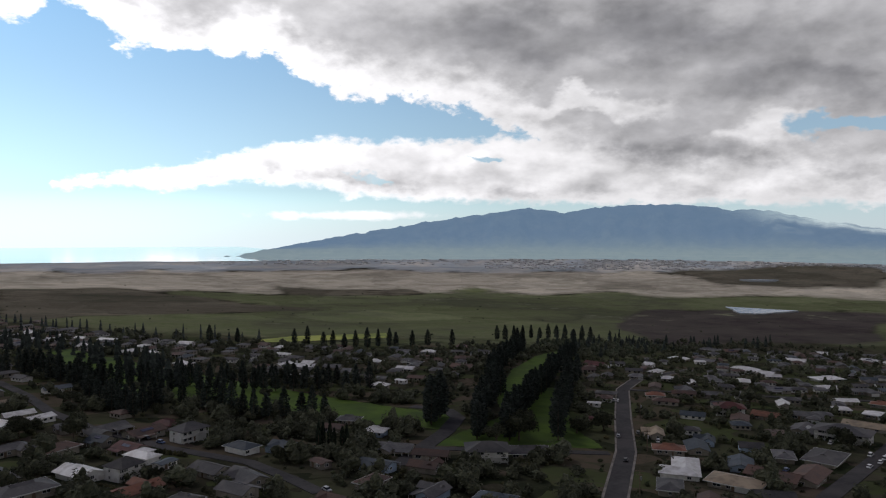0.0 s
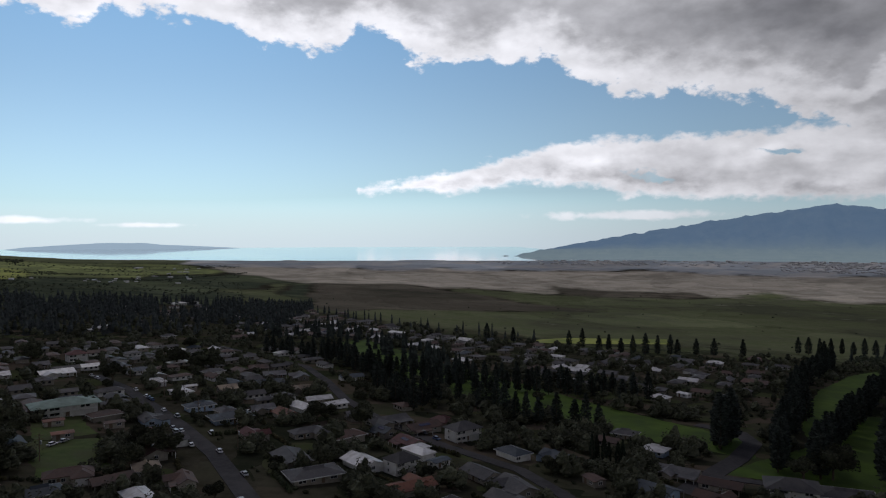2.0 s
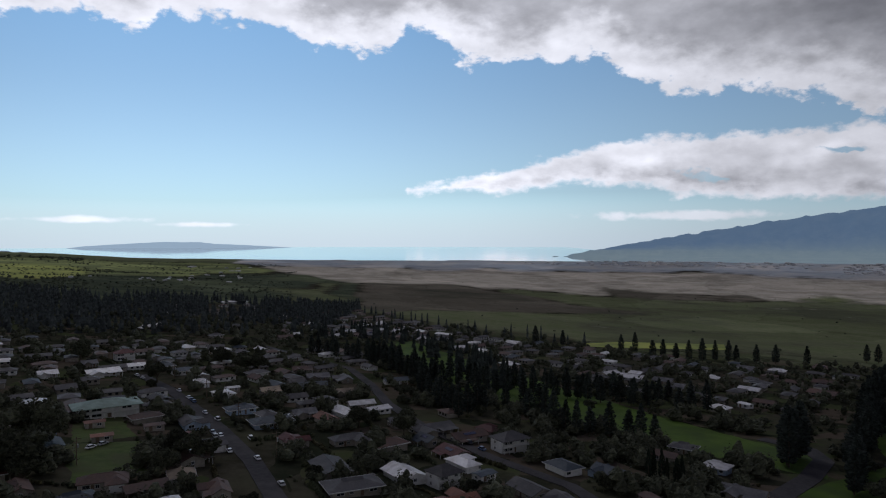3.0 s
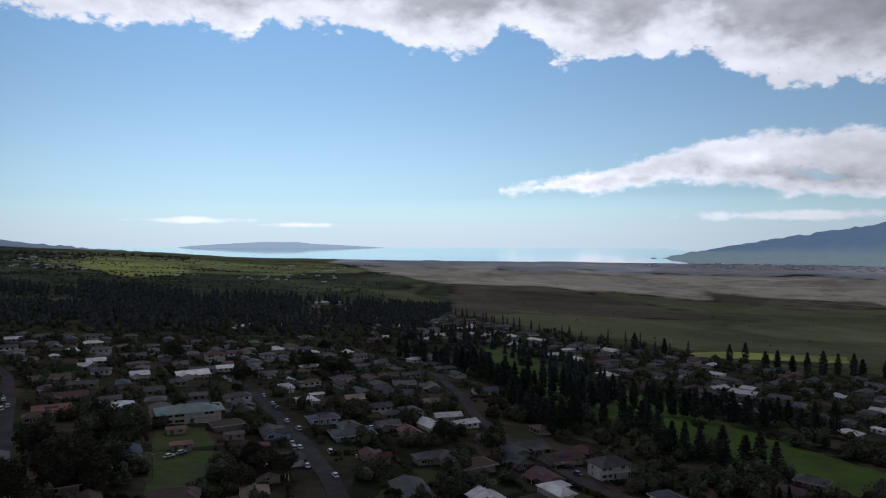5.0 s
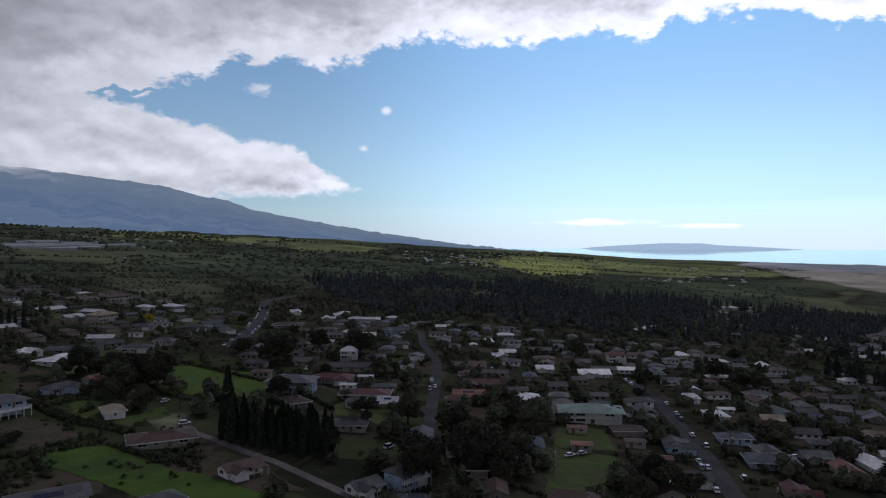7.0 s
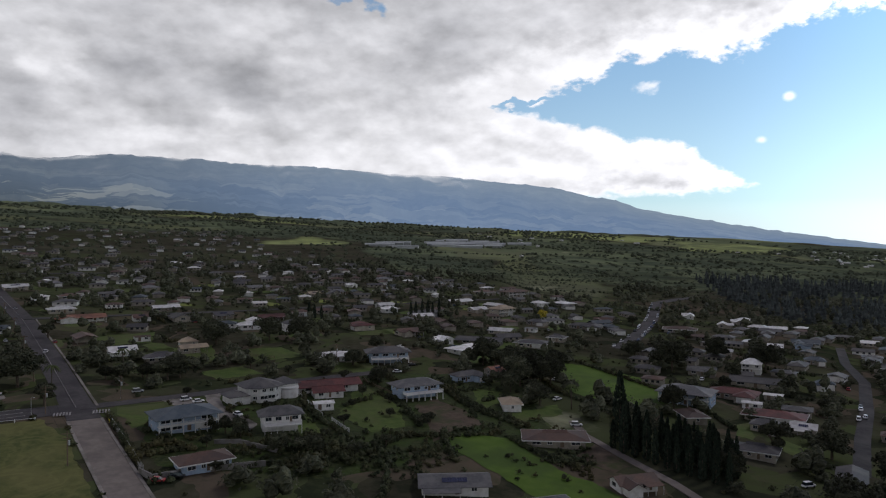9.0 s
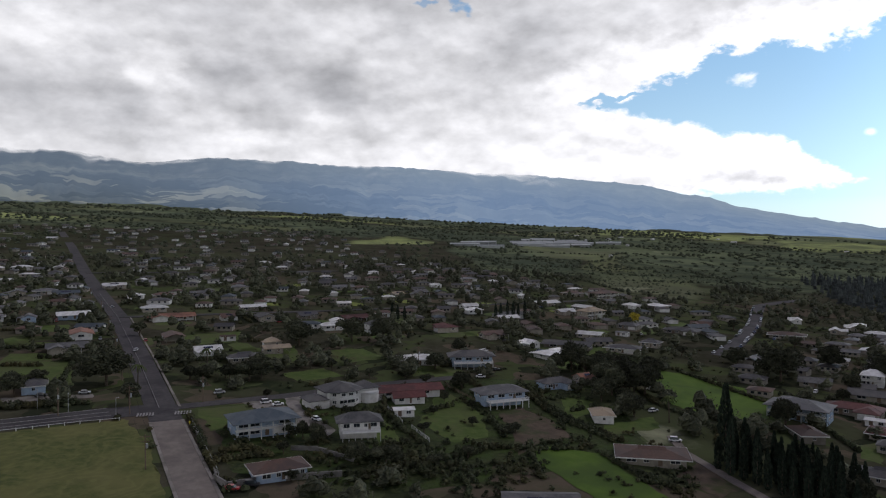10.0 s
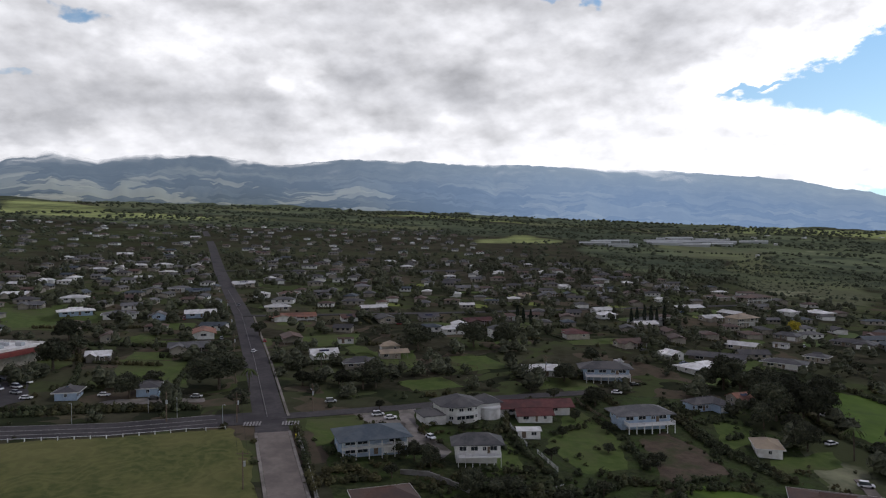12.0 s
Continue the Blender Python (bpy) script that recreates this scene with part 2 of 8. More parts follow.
# ---- materials ----
def material(name, base, other=None, scale=1.0, rough=0.85, metal=0.0, bump=0.0, bump_scale=None, coarse=None, coarse_scale=0.05,
             by_object=0.0, by_island=0.0, glow=None, spec=0.06, wave=None, cells=()):
    """Principled surface: two colours mixed by grain, a coarse stain over it, relief, and a spread of tone from object to object."""
    mat = bpy.data.materials.new(name)
    mat.use_nodes = True
    t = Graph(mat.node_tree)
    place = t.add("ShaderNodeNewGeometry").outputs["Position"]
    color = (*base, 1)
    if other:
        grain = t.step(t.noise(place, scale, 6.0, 0.62), 0.3, 0.7)
        color = t.mix(grain, (*base, 1), (*other, 1))
    if coarse:
        stain = t.step(t.noise(place, coarse_scale, 5.0, 0.6), 0.42, 0.66)
        color = t.mix(stain, color, (*coarse, 1))
    for cell_scale, share, tint in cells:
        bent = t.add("ShaderNodeVectorMath", operation="ADD")
        t.link(place, bent.inputs[0])
        swirl = t.add("ShaderNodeVectorMath", operation="SCALE")
        t.link(t.noise(place, cell_scale * 1.5, 4.0, 0.6, "Color"), swirl.inputs[0])
        swirl.inputs["Scale"].default_value = 0.4 / cell_scale
        t.link(swirl.outputs[0], bent.inputs[1])
        plot = t.add("ShaderNodeTexVoronoi")
        t.link(bent.outputs[0], plot.inputs["Vector"])
        plot.inputs["Scale"].default_value = cell_scale
        pick = t.add("ShaderNodeSeparateColor")
        t.link(plot.outputs["Color"], pick.inputs[0])
        wear = t.math("MULTIPLY", t.step(t.noise(place, cell_scale * 6, 4.0, 0.6), 0.25, 0.6), 0.9)
        color = t.mix(t.math("MULTIPLY", t.step(pick.outputs[0], share, share - 0.12), wear), color, (*tint, 1))
    if by_object:
        rnd = t.add("ShaderNodeObjectInfo").outputs["Random"]
        tone = t.math("ADD", t.math("MULTIPLY", rnd, 2 * by_object), 1 - by_object)
        shade = t.add("ShaderNodeCombineColor")
        for socket in shade.inputs:
            t.link(tone, socket)
        color = t.mix(1.0, color, shade.outputs[0], "MULTIPLY")
    if by_island:
        rnd = t.add("ShaderNodeNewGeometry").outputs["Random Per Island"]
        tone = t.math("ADD", t.math("MULTIPLY", rnd, 2 * by_island), 1 - by_island)
        shade = t.add("ShaderNodeCombineColor")
        for socket in shade.inputs:
            t.link(tone, socket)
        color = t.mix(1.0, color, shade.outputs[0], "MULTIPLY")
    surface = t.add("ShaderNodeBsdfPrincipled")
    t.feed(surface.inputs["Base Color"], color)
    surface.inputs["Roughness"].default_value = rough
    surface.inputs["Metallic"].default_value = metal
    surface.inputs["Specular IOR Level"].default_value = spec
    if glow:
        surface.inputs["Emission Color"].default_value, surface.inputs["Emission Strength"].default_value = (*glow, 1), 1.0
    height = None
    if wave:
        ribs = t.add("ShaderNodeTexWave", wave_type="BANDS", bands_direction="X")
        t.link(t.add("ShaderNodeTexCoord").outputs["Object"], ribs.inputs["Vector"])
        ribs.inputs["Scale"].default_value = wave
        height = ribs.outputs["Fac"]
    elif bump:
        height = t.noise(place, bump_scale or scale, 5.0, 0.6)
    if height is not None and bump:
        relief = t.add("ShaderNodeBump")
        relief.inputs["Strength"].default_value, relief.inputs["Distance"].default_value = min(bump, 1.0), max(bump, 0.05)
        t.link(height, relief.inputs["Height"])
        t.link(relief.outputs[0], surface.inputs["Normal"])
    end = t.add("ShaderNodeOutputMaterial")
    t.link(surface.outputs[0], end.inputs[0])
    return mat


# ground covers
M_LAWN = material("lawn", (0.054, 0.084, 0.02), (0.085, 0.115, 0.032), 0.25, coarse=(0.075, 0.085, 0.034), coarse_scale=0.05, bump=0.4)
# yellow-green brightened to stand for sun breaking through the cloud
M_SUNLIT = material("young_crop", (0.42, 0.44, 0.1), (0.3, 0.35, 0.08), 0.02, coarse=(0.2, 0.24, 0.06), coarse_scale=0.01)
# lawn green with sunlight painted into it
M_BRIGHT = material("fresh_lawn", (0.19, 0.225, 0.05), (0.14, 0.175, 0.04), 0.25, coarse=(0.11, 0.13, 0.04), coarse_scale=0.06, bump=0.3)
M_WATER = material("sea", (0.8, 0.8, 0.8), (0.7, 0.72, 0.74), 0.003, rough=0.06, metal=0.8)
M_POND = material("pond", (0.34, 0.36, 0.37), rough=0.12, spec=1.0)


def slope_material(name, near_tints, fields, air_low, air_high, plot, share, ribs, cloud_from=None, air_far=None, plain=0.0, air_crest=None):
    """A far mountainside with blue haze put into its emission: fields and woods drawn out along the slope, ribs and
    gullies down it; where it meets the cloud deck it is lost in it.
    """
    mat = bpy.data.materials.new(name)
    mat.use_nodes = True
    t = Graph(mat.node_tree)
    up, bearing = (t.add("ShaderNodeAttribute", attribute_name=key).outputs["Fac"] for key in ("up", "bearing"))

    def sheet(across, along, warp=0.0):
        node = t.add("ShaderNodeCombineXYZ")
        t.link(t.math("MULTIPLY", bearing, across), node.inputs[0])
        t.link(t.math("MULTIPLY", up, along), node.inputs[1])
        if not warp:
            return node.outputs[0]
        bend = t.add("ShaderNodeVectorMath", operation="MULTIPLY_ADD")
        t.link(t.noise(node.outputs[0], 0.8, 5.0, 0.6, "Color"), bend.inputs[0])
        bend.inputs[1].default_value = (warp, warp, 0)
        t.link(node.outputs[0], bend.inputs[2])
        return bend.outputs[0]

    rib = t.step(t.noise(sheet(ribs, ribs * 7.0, 0.6), 1.0, 7.0, 0.6), 0.32, 0.7)
    color = t.mix(rib, (*near_tints[0], 1), (*near_tints[1], 1))
    weave = t.step(t.noise(sheet(0.3, 7.0, 0.8), 1.0, 6.0, 0.62), 0.42, 0.62)
    color = t.mix(t.math("MULTIPLY", weave, 0.7), color, (*near_tints[2], 1))
    for tint, across, along, part_share, top in fields:
        cell = t.add("ShaderNodeTexVoronoi", distance="CHEBYCHEV")
        t.link(sheet(across, along, plot), cell.inputs["Vector"])
        cell.inputs["Scale"].default_value = 1.0
        pick = t.add("ShaderNodeSeparateColor")
        t.link(cell.outputs["Color"], pick.inputs[0])
        here = t.math("MULTIPLY", t.step(pick.outputs[0], part_share, part_share - 0.1), t.math("MULTIPLY", t.step(up, top + 0.2, top - 0.2), t.step(bearing, 62.0, 92.0, 0.3, 1.0)))
        color = t.mix(t.math("MULTIPLY", here, share), color, (*tint, 1))
    surface = t.add("ShaderNodeBsdfPrincipled")
    t.link(color, surface.inputs["Base Color"])
    surface.inputs["Roughness"].default_value, surface.inputs["Specular IOR Level"].default_value = 1.0, 0.0
    # emission stands in for haze; air_crest adds sunlight on the upper slope
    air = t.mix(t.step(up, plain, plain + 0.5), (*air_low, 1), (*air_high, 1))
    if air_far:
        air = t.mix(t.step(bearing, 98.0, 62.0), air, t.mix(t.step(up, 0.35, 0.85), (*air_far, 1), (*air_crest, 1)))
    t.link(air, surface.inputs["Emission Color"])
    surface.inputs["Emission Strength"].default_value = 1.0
    end, shown = t.add("ShaderNodeOutputMaterial"), surface.outputs[0]
    if cloud_from:
        lost = t.math("MULTIPLY", t.step(bearing, cloud_from[0], cloud_from[1]),
                      t.step(t.math("ADD", up, t.math("MULTIPLY", t.math("SUBTRACT", t.noise(sheet(0.13, 2.4, 0.9), 1.0, 6.0, 0.6), 0.5), 1.1)), 0.68, 1.0))
        veil_mix, open_air = t.add("ShaderNodeMixShader"), t.add("ShaderNodeBsdfTransparent")
        t.link(lost, veil_mix.inputs[0])
        t.link(surface.outputs[0], veil_mix.inputs[1])
        t.link(open_air.outputs[0], veil_mix.inputs[2])
        shown = veil_mix.outputs[0]
    t.link(shown, end.inputs[0])
    return mat


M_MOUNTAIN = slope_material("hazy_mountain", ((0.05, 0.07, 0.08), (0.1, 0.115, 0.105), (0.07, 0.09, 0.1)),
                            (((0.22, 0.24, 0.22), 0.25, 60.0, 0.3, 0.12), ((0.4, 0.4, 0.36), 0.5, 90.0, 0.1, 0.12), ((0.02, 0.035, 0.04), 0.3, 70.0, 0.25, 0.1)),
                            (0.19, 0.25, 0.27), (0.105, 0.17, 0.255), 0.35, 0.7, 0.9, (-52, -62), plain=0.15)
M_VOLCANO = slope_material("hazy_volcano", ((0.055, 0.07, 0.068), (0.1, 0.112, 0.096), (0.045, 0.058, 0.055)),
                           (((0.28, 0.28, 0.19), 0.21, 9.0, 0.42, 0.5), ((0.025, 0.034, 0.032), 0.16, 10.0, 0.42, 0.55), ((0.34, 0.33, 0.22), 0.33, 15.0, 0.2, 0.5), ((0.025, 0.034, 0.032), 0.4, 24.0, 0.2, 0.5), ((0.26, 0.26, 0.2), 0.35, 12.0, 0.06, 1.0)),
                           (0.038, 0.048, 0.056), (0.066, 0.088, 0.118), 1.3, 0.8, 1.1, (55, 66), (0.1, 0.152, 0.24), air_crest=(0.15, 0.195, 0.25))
# the island's glow is painted-in haze
M_ISLAND = material("hazy_island", (0.1, 0.14, 0.18), (0.12, 0.16, 0.2), 0.004, glow=(0.42, 0.55, 0.64), rough=1.0, spec=0.0)


def ground_material(name, covers):
    """The land's one sheet: each cover has grain and stains of its own, and their borders fray into one another."""
    mat = bpy.data.materials.new(name)
    mat.use_nodes = True
    t = Graph(mat.node_tree)
    place = t.add("ShaderNodeNewGeometry").outputs["Position"]
    fine, middle, wide = t.noise(place, 0.14, 5.0, 0.65), t.noise(place, 0.018, 6.0, 0.62), t.noise(place, 0.0035, 5.0, 0.6)
    fray = t.math("SUBTRACT", t.math("ADD", t.math("MULTIPLY", middle, 0.6), t.math("MULTIPLY", wide, 0.8)), 0.7)
    grain = t.step(t.math("ADD", t.math("MULTIPLY", fine, 0.45), t.math("MULTIPLY", middle, 0.55)), 0.36, 0.64)
    stain = t.step(t.math("ADD", t.math("MULTIPLY", wide, 0.65), t.math("MULTIPLY", middle, 0.35)), 0.44, 0.62)
    color = None
    for index, (first, second, patchy) in enumerate(covers):
        own = t.mix(stain, t.mix(grain, (*first, 1), (*second, 1)), (*patchy, 1))
        if color is None:
            color = own
            continue
        layer = t.add("ShaderNodeAttribute", attribute_name="cover_%d" % index)
        color = t.mix(t.step(t.math("ADD", layer.outputs["Fac"], t.math("MULTIPLY", fray, 1.7)), 0.25, 0.75), color, own)
    # plots of the open land differ in tone, with dark gullies and hedge lines between them
    bent = t.add("ShaderNodeVectorMath", operation="MULTIPLY_ADD")
    t.link(t.noise(place, 0.004, 5.0, 0.6, "Color"), bent.inputs[0])
    bent.inputs[1].default_value = (260, 260, 0)
    t.link(place, bent.inputs[2])
    reach = t.add("ShaderNodeVectorMath", operation="LENGTH")
    t.link(place, reach.inputs[0])
    open_land = t.step(reach.outputs["Value"], 780.0, 1150.0)
    for plot_scale, spread, line in ((0.0028, 0.16, 0.012), (0.009, 0.1, 0.02)):
        plot, rim = t.add("ShaderNodeTexVoronoi"), t.add("ShaderNodeTexVoronoi", feature="DISTANCE_TO_EDGE")
        for node in (plot, rim):
            t.link(bent.outputs[0], node.inputs["Vector"])
            node.inputs["Scale"].default_value = plot_scale
        pick = t.add("ShaderNodeSeparateColor")
        t.link(plot.outputs["Color"], pick.inputs[0])
        tone = t.math("ADD", 1.0, t.math("MULTIPLY", t.math("SUBTRACT", pick.outputs[0], 0.5), 2 * spread))
        tone = t.math("MULTIPLY", tone, t.step(rim.outputs["Distance"], line * 0.2, line, 0.86, 1.0))
        tone = t.math("ADD", 1.0, t.math("MULTIPLY", open_land, t.math("SUBTRACT", tone, 1.0)))
        shade = t.add("ShaderNodeCombineColor")
        for socket in shade.inputs:
            t.link(tone, socket)
        color = t.mix(1.0, color, shade.outputs[0], "MULTIPLY")
    # in the town every garden has a ground of its own: trodden earth, dry or watered grass
    yard = t.add("ShaderNodeTexVoronoi", distance="CHEBYCHEV")
    t.link(bent.outputs[0], yard.inputs["Vector"])
    yard.inputs["Scale"].default_value = 0.05
    pick = t.add("ShaderNodeSeparateColor")
    t.link(yard.outputs["Color"], pick.inputs[0])
    in_town = t.math("MULTIPLY", t.step(reach.outputs["Value"], 900.0, 700.0), t.step(fine, 0.3, 0.6, 0.35, 0.9))
    color = t.mix(t.math("MULTIPLY", t.step(pick.outputs[0], 0.3, 0.24), in_town), color, (0.1, 0.08, 0.058, 1))
    color = t.mix(t.math("MULTIPLY", t.step(pick.outputs[1], 0.3, 0.24), in_town), color, (0.062, 0.078, 0.032, 1))
    color = t.mix(t.math("MULTIPLY", t.step(pick.outputs[2], 0.3, 0.24), in_town), color, (0.022, 0.027, 0.016, 1))
    surface = t.add("ShaderNodeBsdfPrincipled")
    t.link(color, surface.inputs["Base Color"])
    surface.inputs["Roughness"].default_value = 0.9
    surface.inputs["Specular IOR Level"].default_value = 0.0
    relief = t.add("ShaderNodeBump")
    relief.inputs["Strength"].default_value, relief.inputs["Distance"].default_value = 0.6, 0.6
    t.link(fine, relief.inputs["Height"])
    t.link(relief.outputs[0], surface.inputs["Normal"])
    t.link(surface.outputs[0], t.add("ShaderNodeOutputMaterial").inputs[0])
    return mat


# town gardens, pasture, dry plain, tilled earth, scrub, sunlit meadow, hazed far plain, cloud shade, sun patches
M_GROUND = ground_material("land_cover", (
    ((0.036, 0.036, 0.023), (0.078, 0.07, 0.05), (0.058, 0.068, 0.033)),
    # pasture and dry plain: own colours, lightened for haze and sunshine on them
    ((0.13, 0.152, 0.072), (0.185, 0.195, 0.105), (0.105, 0.112, 0.068)),
    ((0.6, 0.54, 0.42), (0.48, 0.435, 0.33), (0.34, 0.31, 0.235)),
    ((0.062, 0.054, 0.05), (0.085, 0.07, 0.063), (0.095, 0.085, 0.072)),
    ((0.056, 0.07, 0.046), (0.09, 0.105, 0.066), (0.125, 0.145, 0.08)),
    # meadow green, lightened as if the sun lay on it
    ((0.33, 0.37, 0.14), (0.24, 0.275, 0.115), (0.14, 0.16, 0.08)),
    # pale blue-grey base stands in for haze over the far plain
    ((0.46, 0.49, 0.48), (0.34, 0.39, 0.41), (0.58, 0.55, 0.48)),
    # darker brown that stands in for cloud shadow on the open plain
    ((0.125, 0.115, 0.085), (0.19, 0.165, 0.12), (0.095, 0.092, 0.065)),
    # sunshine through cloud gaps, painted as bright yellow-green ground
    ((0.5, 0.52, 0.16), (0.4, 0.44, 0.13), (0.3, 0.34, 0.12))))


# ---- shape of the land ----
SLOPE_X, SLOPE_Y, EYE = -0.056995, -0.028436, 60.0
NEAR, FAR = 600.0, 2300.0
LAND_AZ = (-180, -65, -50, -30, -14, 0, 6, 13, 17.5, 22, 26.6, 31, 35, 40, 45, 52, 64, 80, 95, 110, 135, 180)
LAND_EL = (-1.9, -1.95, -1.8, -1.85, -1.85, -1.8, -1.72, -1.6, -1.42, -1.1, -0.88, -0.66, -0.4, -0.05, 0.3, 0.7, 1.3, 2.2, 2.7, 2.9, 2.0, -1.9)


def land(x, y):
    """Height of the ground: a slope round the town that bends towards the far shore and the feet of the mountains."""
    r = max(math.hypot(x, y), 1e-6)
    slope = (SLOPE_X * x + SLOPE_Y * y) / r
    if r <= NEAR:
        return slope * r
    target = EYE + FAR * math.tan(radians(float(np.interp(math.degrees(math.atan2(-x, y)), LAND_AZ, LAND_EL))))
    bend = (target - slope * FAR) / (FAR - NEAR) ** 2
    if r > FAR:
        return target - (r - FAR) * 0.04
    return slope * r + bend * (r - NEAR) ** 2


def part(name, bm, mat, parent=None, label="", smooth=False):
    """Links a bmesh as one mesh object."""
    mesh = bpy.data.meshes.new(name)
    bm.to_mesh(mesh)
    bm.free()
    return fit_mesh(name, mesh, mat, parent, label, smooth)


def fit_mesh(name, mesh, mat, parent=None, label="", smooth=False):
    for m in (mat if isinstance(mat, (list, tuple)) else [mat]):
        mesh.materials.append(m)
    if smooth:
        mesh.polygons.foreach_set("use_smooth", [True] * len(mesh.polygons))
    ob = new(name, mesh)
    if parent:
        ob.parent = parent
    if label:
        ob["label"] = label
    return ob


def raw(name, verts, faces, mat, parent=None, label="", smooth=False):
    mesh = bpy.data.meshes.new(name)
    mesh.from_pydata(verts, [], faces)
    return fit_mesh(name, mesh, mat, parent, label, smooth)


def inside(x, y, outline):
    hit = False
    for (ax, ay), (bx, by) in zip(outline, outline[1:] + outline[:1]):
        if (ay > y) != (by > y) and x < (bx - ax) * (y - ay) / (by - ay) + ax:
            hit = not hit
    return hit


def from_line(x, y, line):
    """Distance to a polyline."""
    best = 1e9
    for (ax, ay), (bx, by) in zip(line, line[1:]):
        dx, dy = bx - ax, by - ay
        u = min(1, max(0, ((x - ax) * dx + (y - ay) * dy) / (dx * dx + dy * dy + 1e-9)))
        best = min(best, math.hypot(x - ax - u * dx, y - ay - u * dy))
    return best


TOWN = [(-1300, -560), (-1150, 420), (-640, 300), (-520, 430), (-360, 640), (-170, 800), (20, 770), (110, 590), (240, 440), (520, 410),
        (640, 360), (800, 280), (900, 60), (900, -500)]
FALLOW, DRY, LIT_MEADOW, PASTURE, SCRUB, CLOUD_SHADE, SUN_PATCH = 3, 2, 5, 1, 4, 7, 8
FIELDS = (
    # fields that carry painted sunlight come first
    (SUN_PATCH, [(-665, 1261), (-546, 1108), (-459, 1099), (-472, 1327), (-606, 1560), (-700, 1560), (-740, 1440)]), (LIT_MEADOW, [(-1111, 1161), (-995, 1254), (-1146, 1592), (-1292, 1527), (-1303, 1320)]),
    (SUN_PATCH, [(-1180, 1240), (-1150, 1280), (-1210, 1420), (-1260, 1380)]),
    # cloud shadows on the plain, laid out as darker ground
    (CLOUD_SHADE, [(16, 1392), (197, 1410), (277, 1225), (339, 970), (421, 892), (179, 850), (5, 788)]), (CLOUD_SHADE, [(519, 1387), (745, 1258), (719, 1125), (529, 1127), (437, 1256)]),
    (CLOUD_SHADE, [(1591, 1256), (1910, 1104), (2039, 912), (1611, 712), (1434, 953), (1466, 1085)]), (DRY, [(1030, 1556), (1316, 1482), (1565, 1312), (1347, 1107), (1096, 1151), (978, 1247), (849, 1277)]),
    (LIT_MEADOW, [(834, 1253), (927, 1181), (891, 1111), (791, 1154)]), (FALLOW, [(815, 692), (925, 725), (1182, 511), (794, 329), (503, 395), (643, 551)]),
    (LIT_MEADOW, [(-812, 1475), (-850, 1768), (-784, 1869), (-493, 1176), (-589, 1178)]), (LIT_MEADOW, [(-1181, 1200), (-1141, 1316), (-1045, 1297), (-1053, 1146)]),
    (LIT_MEADOW, [(-665, 1584), (-619, 1963), (-317, 1682), (-319, 1379), (-460, 1312), (-471, 1123)]), (LIT_MEADOW, [(-1538, 1386), (-1472, 1496), (-1332, 1317), (-1380, 1243)]),
    (SCRUB, [(-1275, 905), (-1146, 1164), (-622, 1151), (-409, 975), (-352, 839), (-505, 709), (-574, 600), (-605, 430)]), (LIT_MEADOW, [(-1974, -733), (-1969, -576), (-1715, -358), (-1598, -429), (-1451, -528)]),
    (PASTURE, [(-992, 496), (-1063, 613), (-910, 620), (-778, 497), (-821, 451)]), (PASTURE, [(-518, 310), (-601, 399), (-580, 514), (-399, 349), (-454, 329)]),
    (LIT_MEADOW, [(-1048, 240), (-1245, 414), (-1053, 361), (-931, 237)]))


def cover(x, y):
    """Which ground cover lies at a place: an index into the ground's materials."""
    wob = noise.noise(Vector((x * 0.006, y * 0.006, 3))) 
    rag = 28 + 0.03 * math.hypot(x, y)
    px, py = x + rag * wob, y + rag * noise.noise(Vector((x * 0.006, y * 0.006, 9)))
    px, py = px + 10 * noise.noise(Vector((x * 0.03, y * 0.03, 4))), py + 10 * noise.noise(Vector((x * 0.03, y * 0.03, 6)))
    r, a = math.hypot(px, py), math.degrees(math.atan2(-px, py))
    for kind, outline in FIELDS:
        if inside(px, py, outline):
            return kind
    if inside(px, py, TOWN) or r < 120:
        return 0
    if a > 30 + 5 * wob:
        v = noise.noise(Vector((x * 0.003, y * 0.003, 5)))
        return (5 if v > 0.3 else 1) if v > 0.12 and r > 800 else 4
    if a > 9 + 5 * wob:
        v = noise.noise(Vector((x * 0.0025, y * 0.0025, 15)))
        if r < 1350 + 150 * wob or v < -0.22:
            return 4
        return 5 if r < 2050 else 1
    if a > -2 and r < 1300 + 500 * (a + 2) / 11 and r > 880:
        return 4 if wob > -0.1 else 1
    if r < 1330 + 90 * wob + 4.5 * max(0, -a - 20):
        return 1
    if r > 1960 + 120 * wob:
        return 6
    return 2


rings = [12 * 1.06 ** k for k in range(72)]
rings += [rings[-1] * 1.021 ** k for k in range(1, 70)]
rings = [r for r in rings if r < 2500] + [2800, 3200, 3640]
bearings = [a * 0.33 for a in range(-212, 394)] + [130 + a * 2.0 for a in range(1, 80)]
verts, faces = [], []
for r in rings:
    for a in bearings:
        x, y = -r * math.sin(radians(a)), r * math.cos(radians(a))
        verts.append((x, y, land(x, y) + (0.6 * noise.noise(Vector((x * 0.01, y * 0.01, 0))) * min(1, max(0, (r - 600) / 600)) * r / 500)))
n = len(bearings)
for i in range(len(rings) - 1):
    for j in range(n):
        k = (j + 1) % n
        faces.append((i * n + j, i * n + k, (i + 1) * n + k, (i + 1) * n + j)[::-1])
verts.append((0, 0, land(0, 0)))
faces += [(len(verts) - 1, j, (j + 1) % n) for j in range(n)]
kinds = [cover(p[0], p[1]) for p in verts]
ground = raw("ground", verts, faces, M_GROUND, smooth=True)
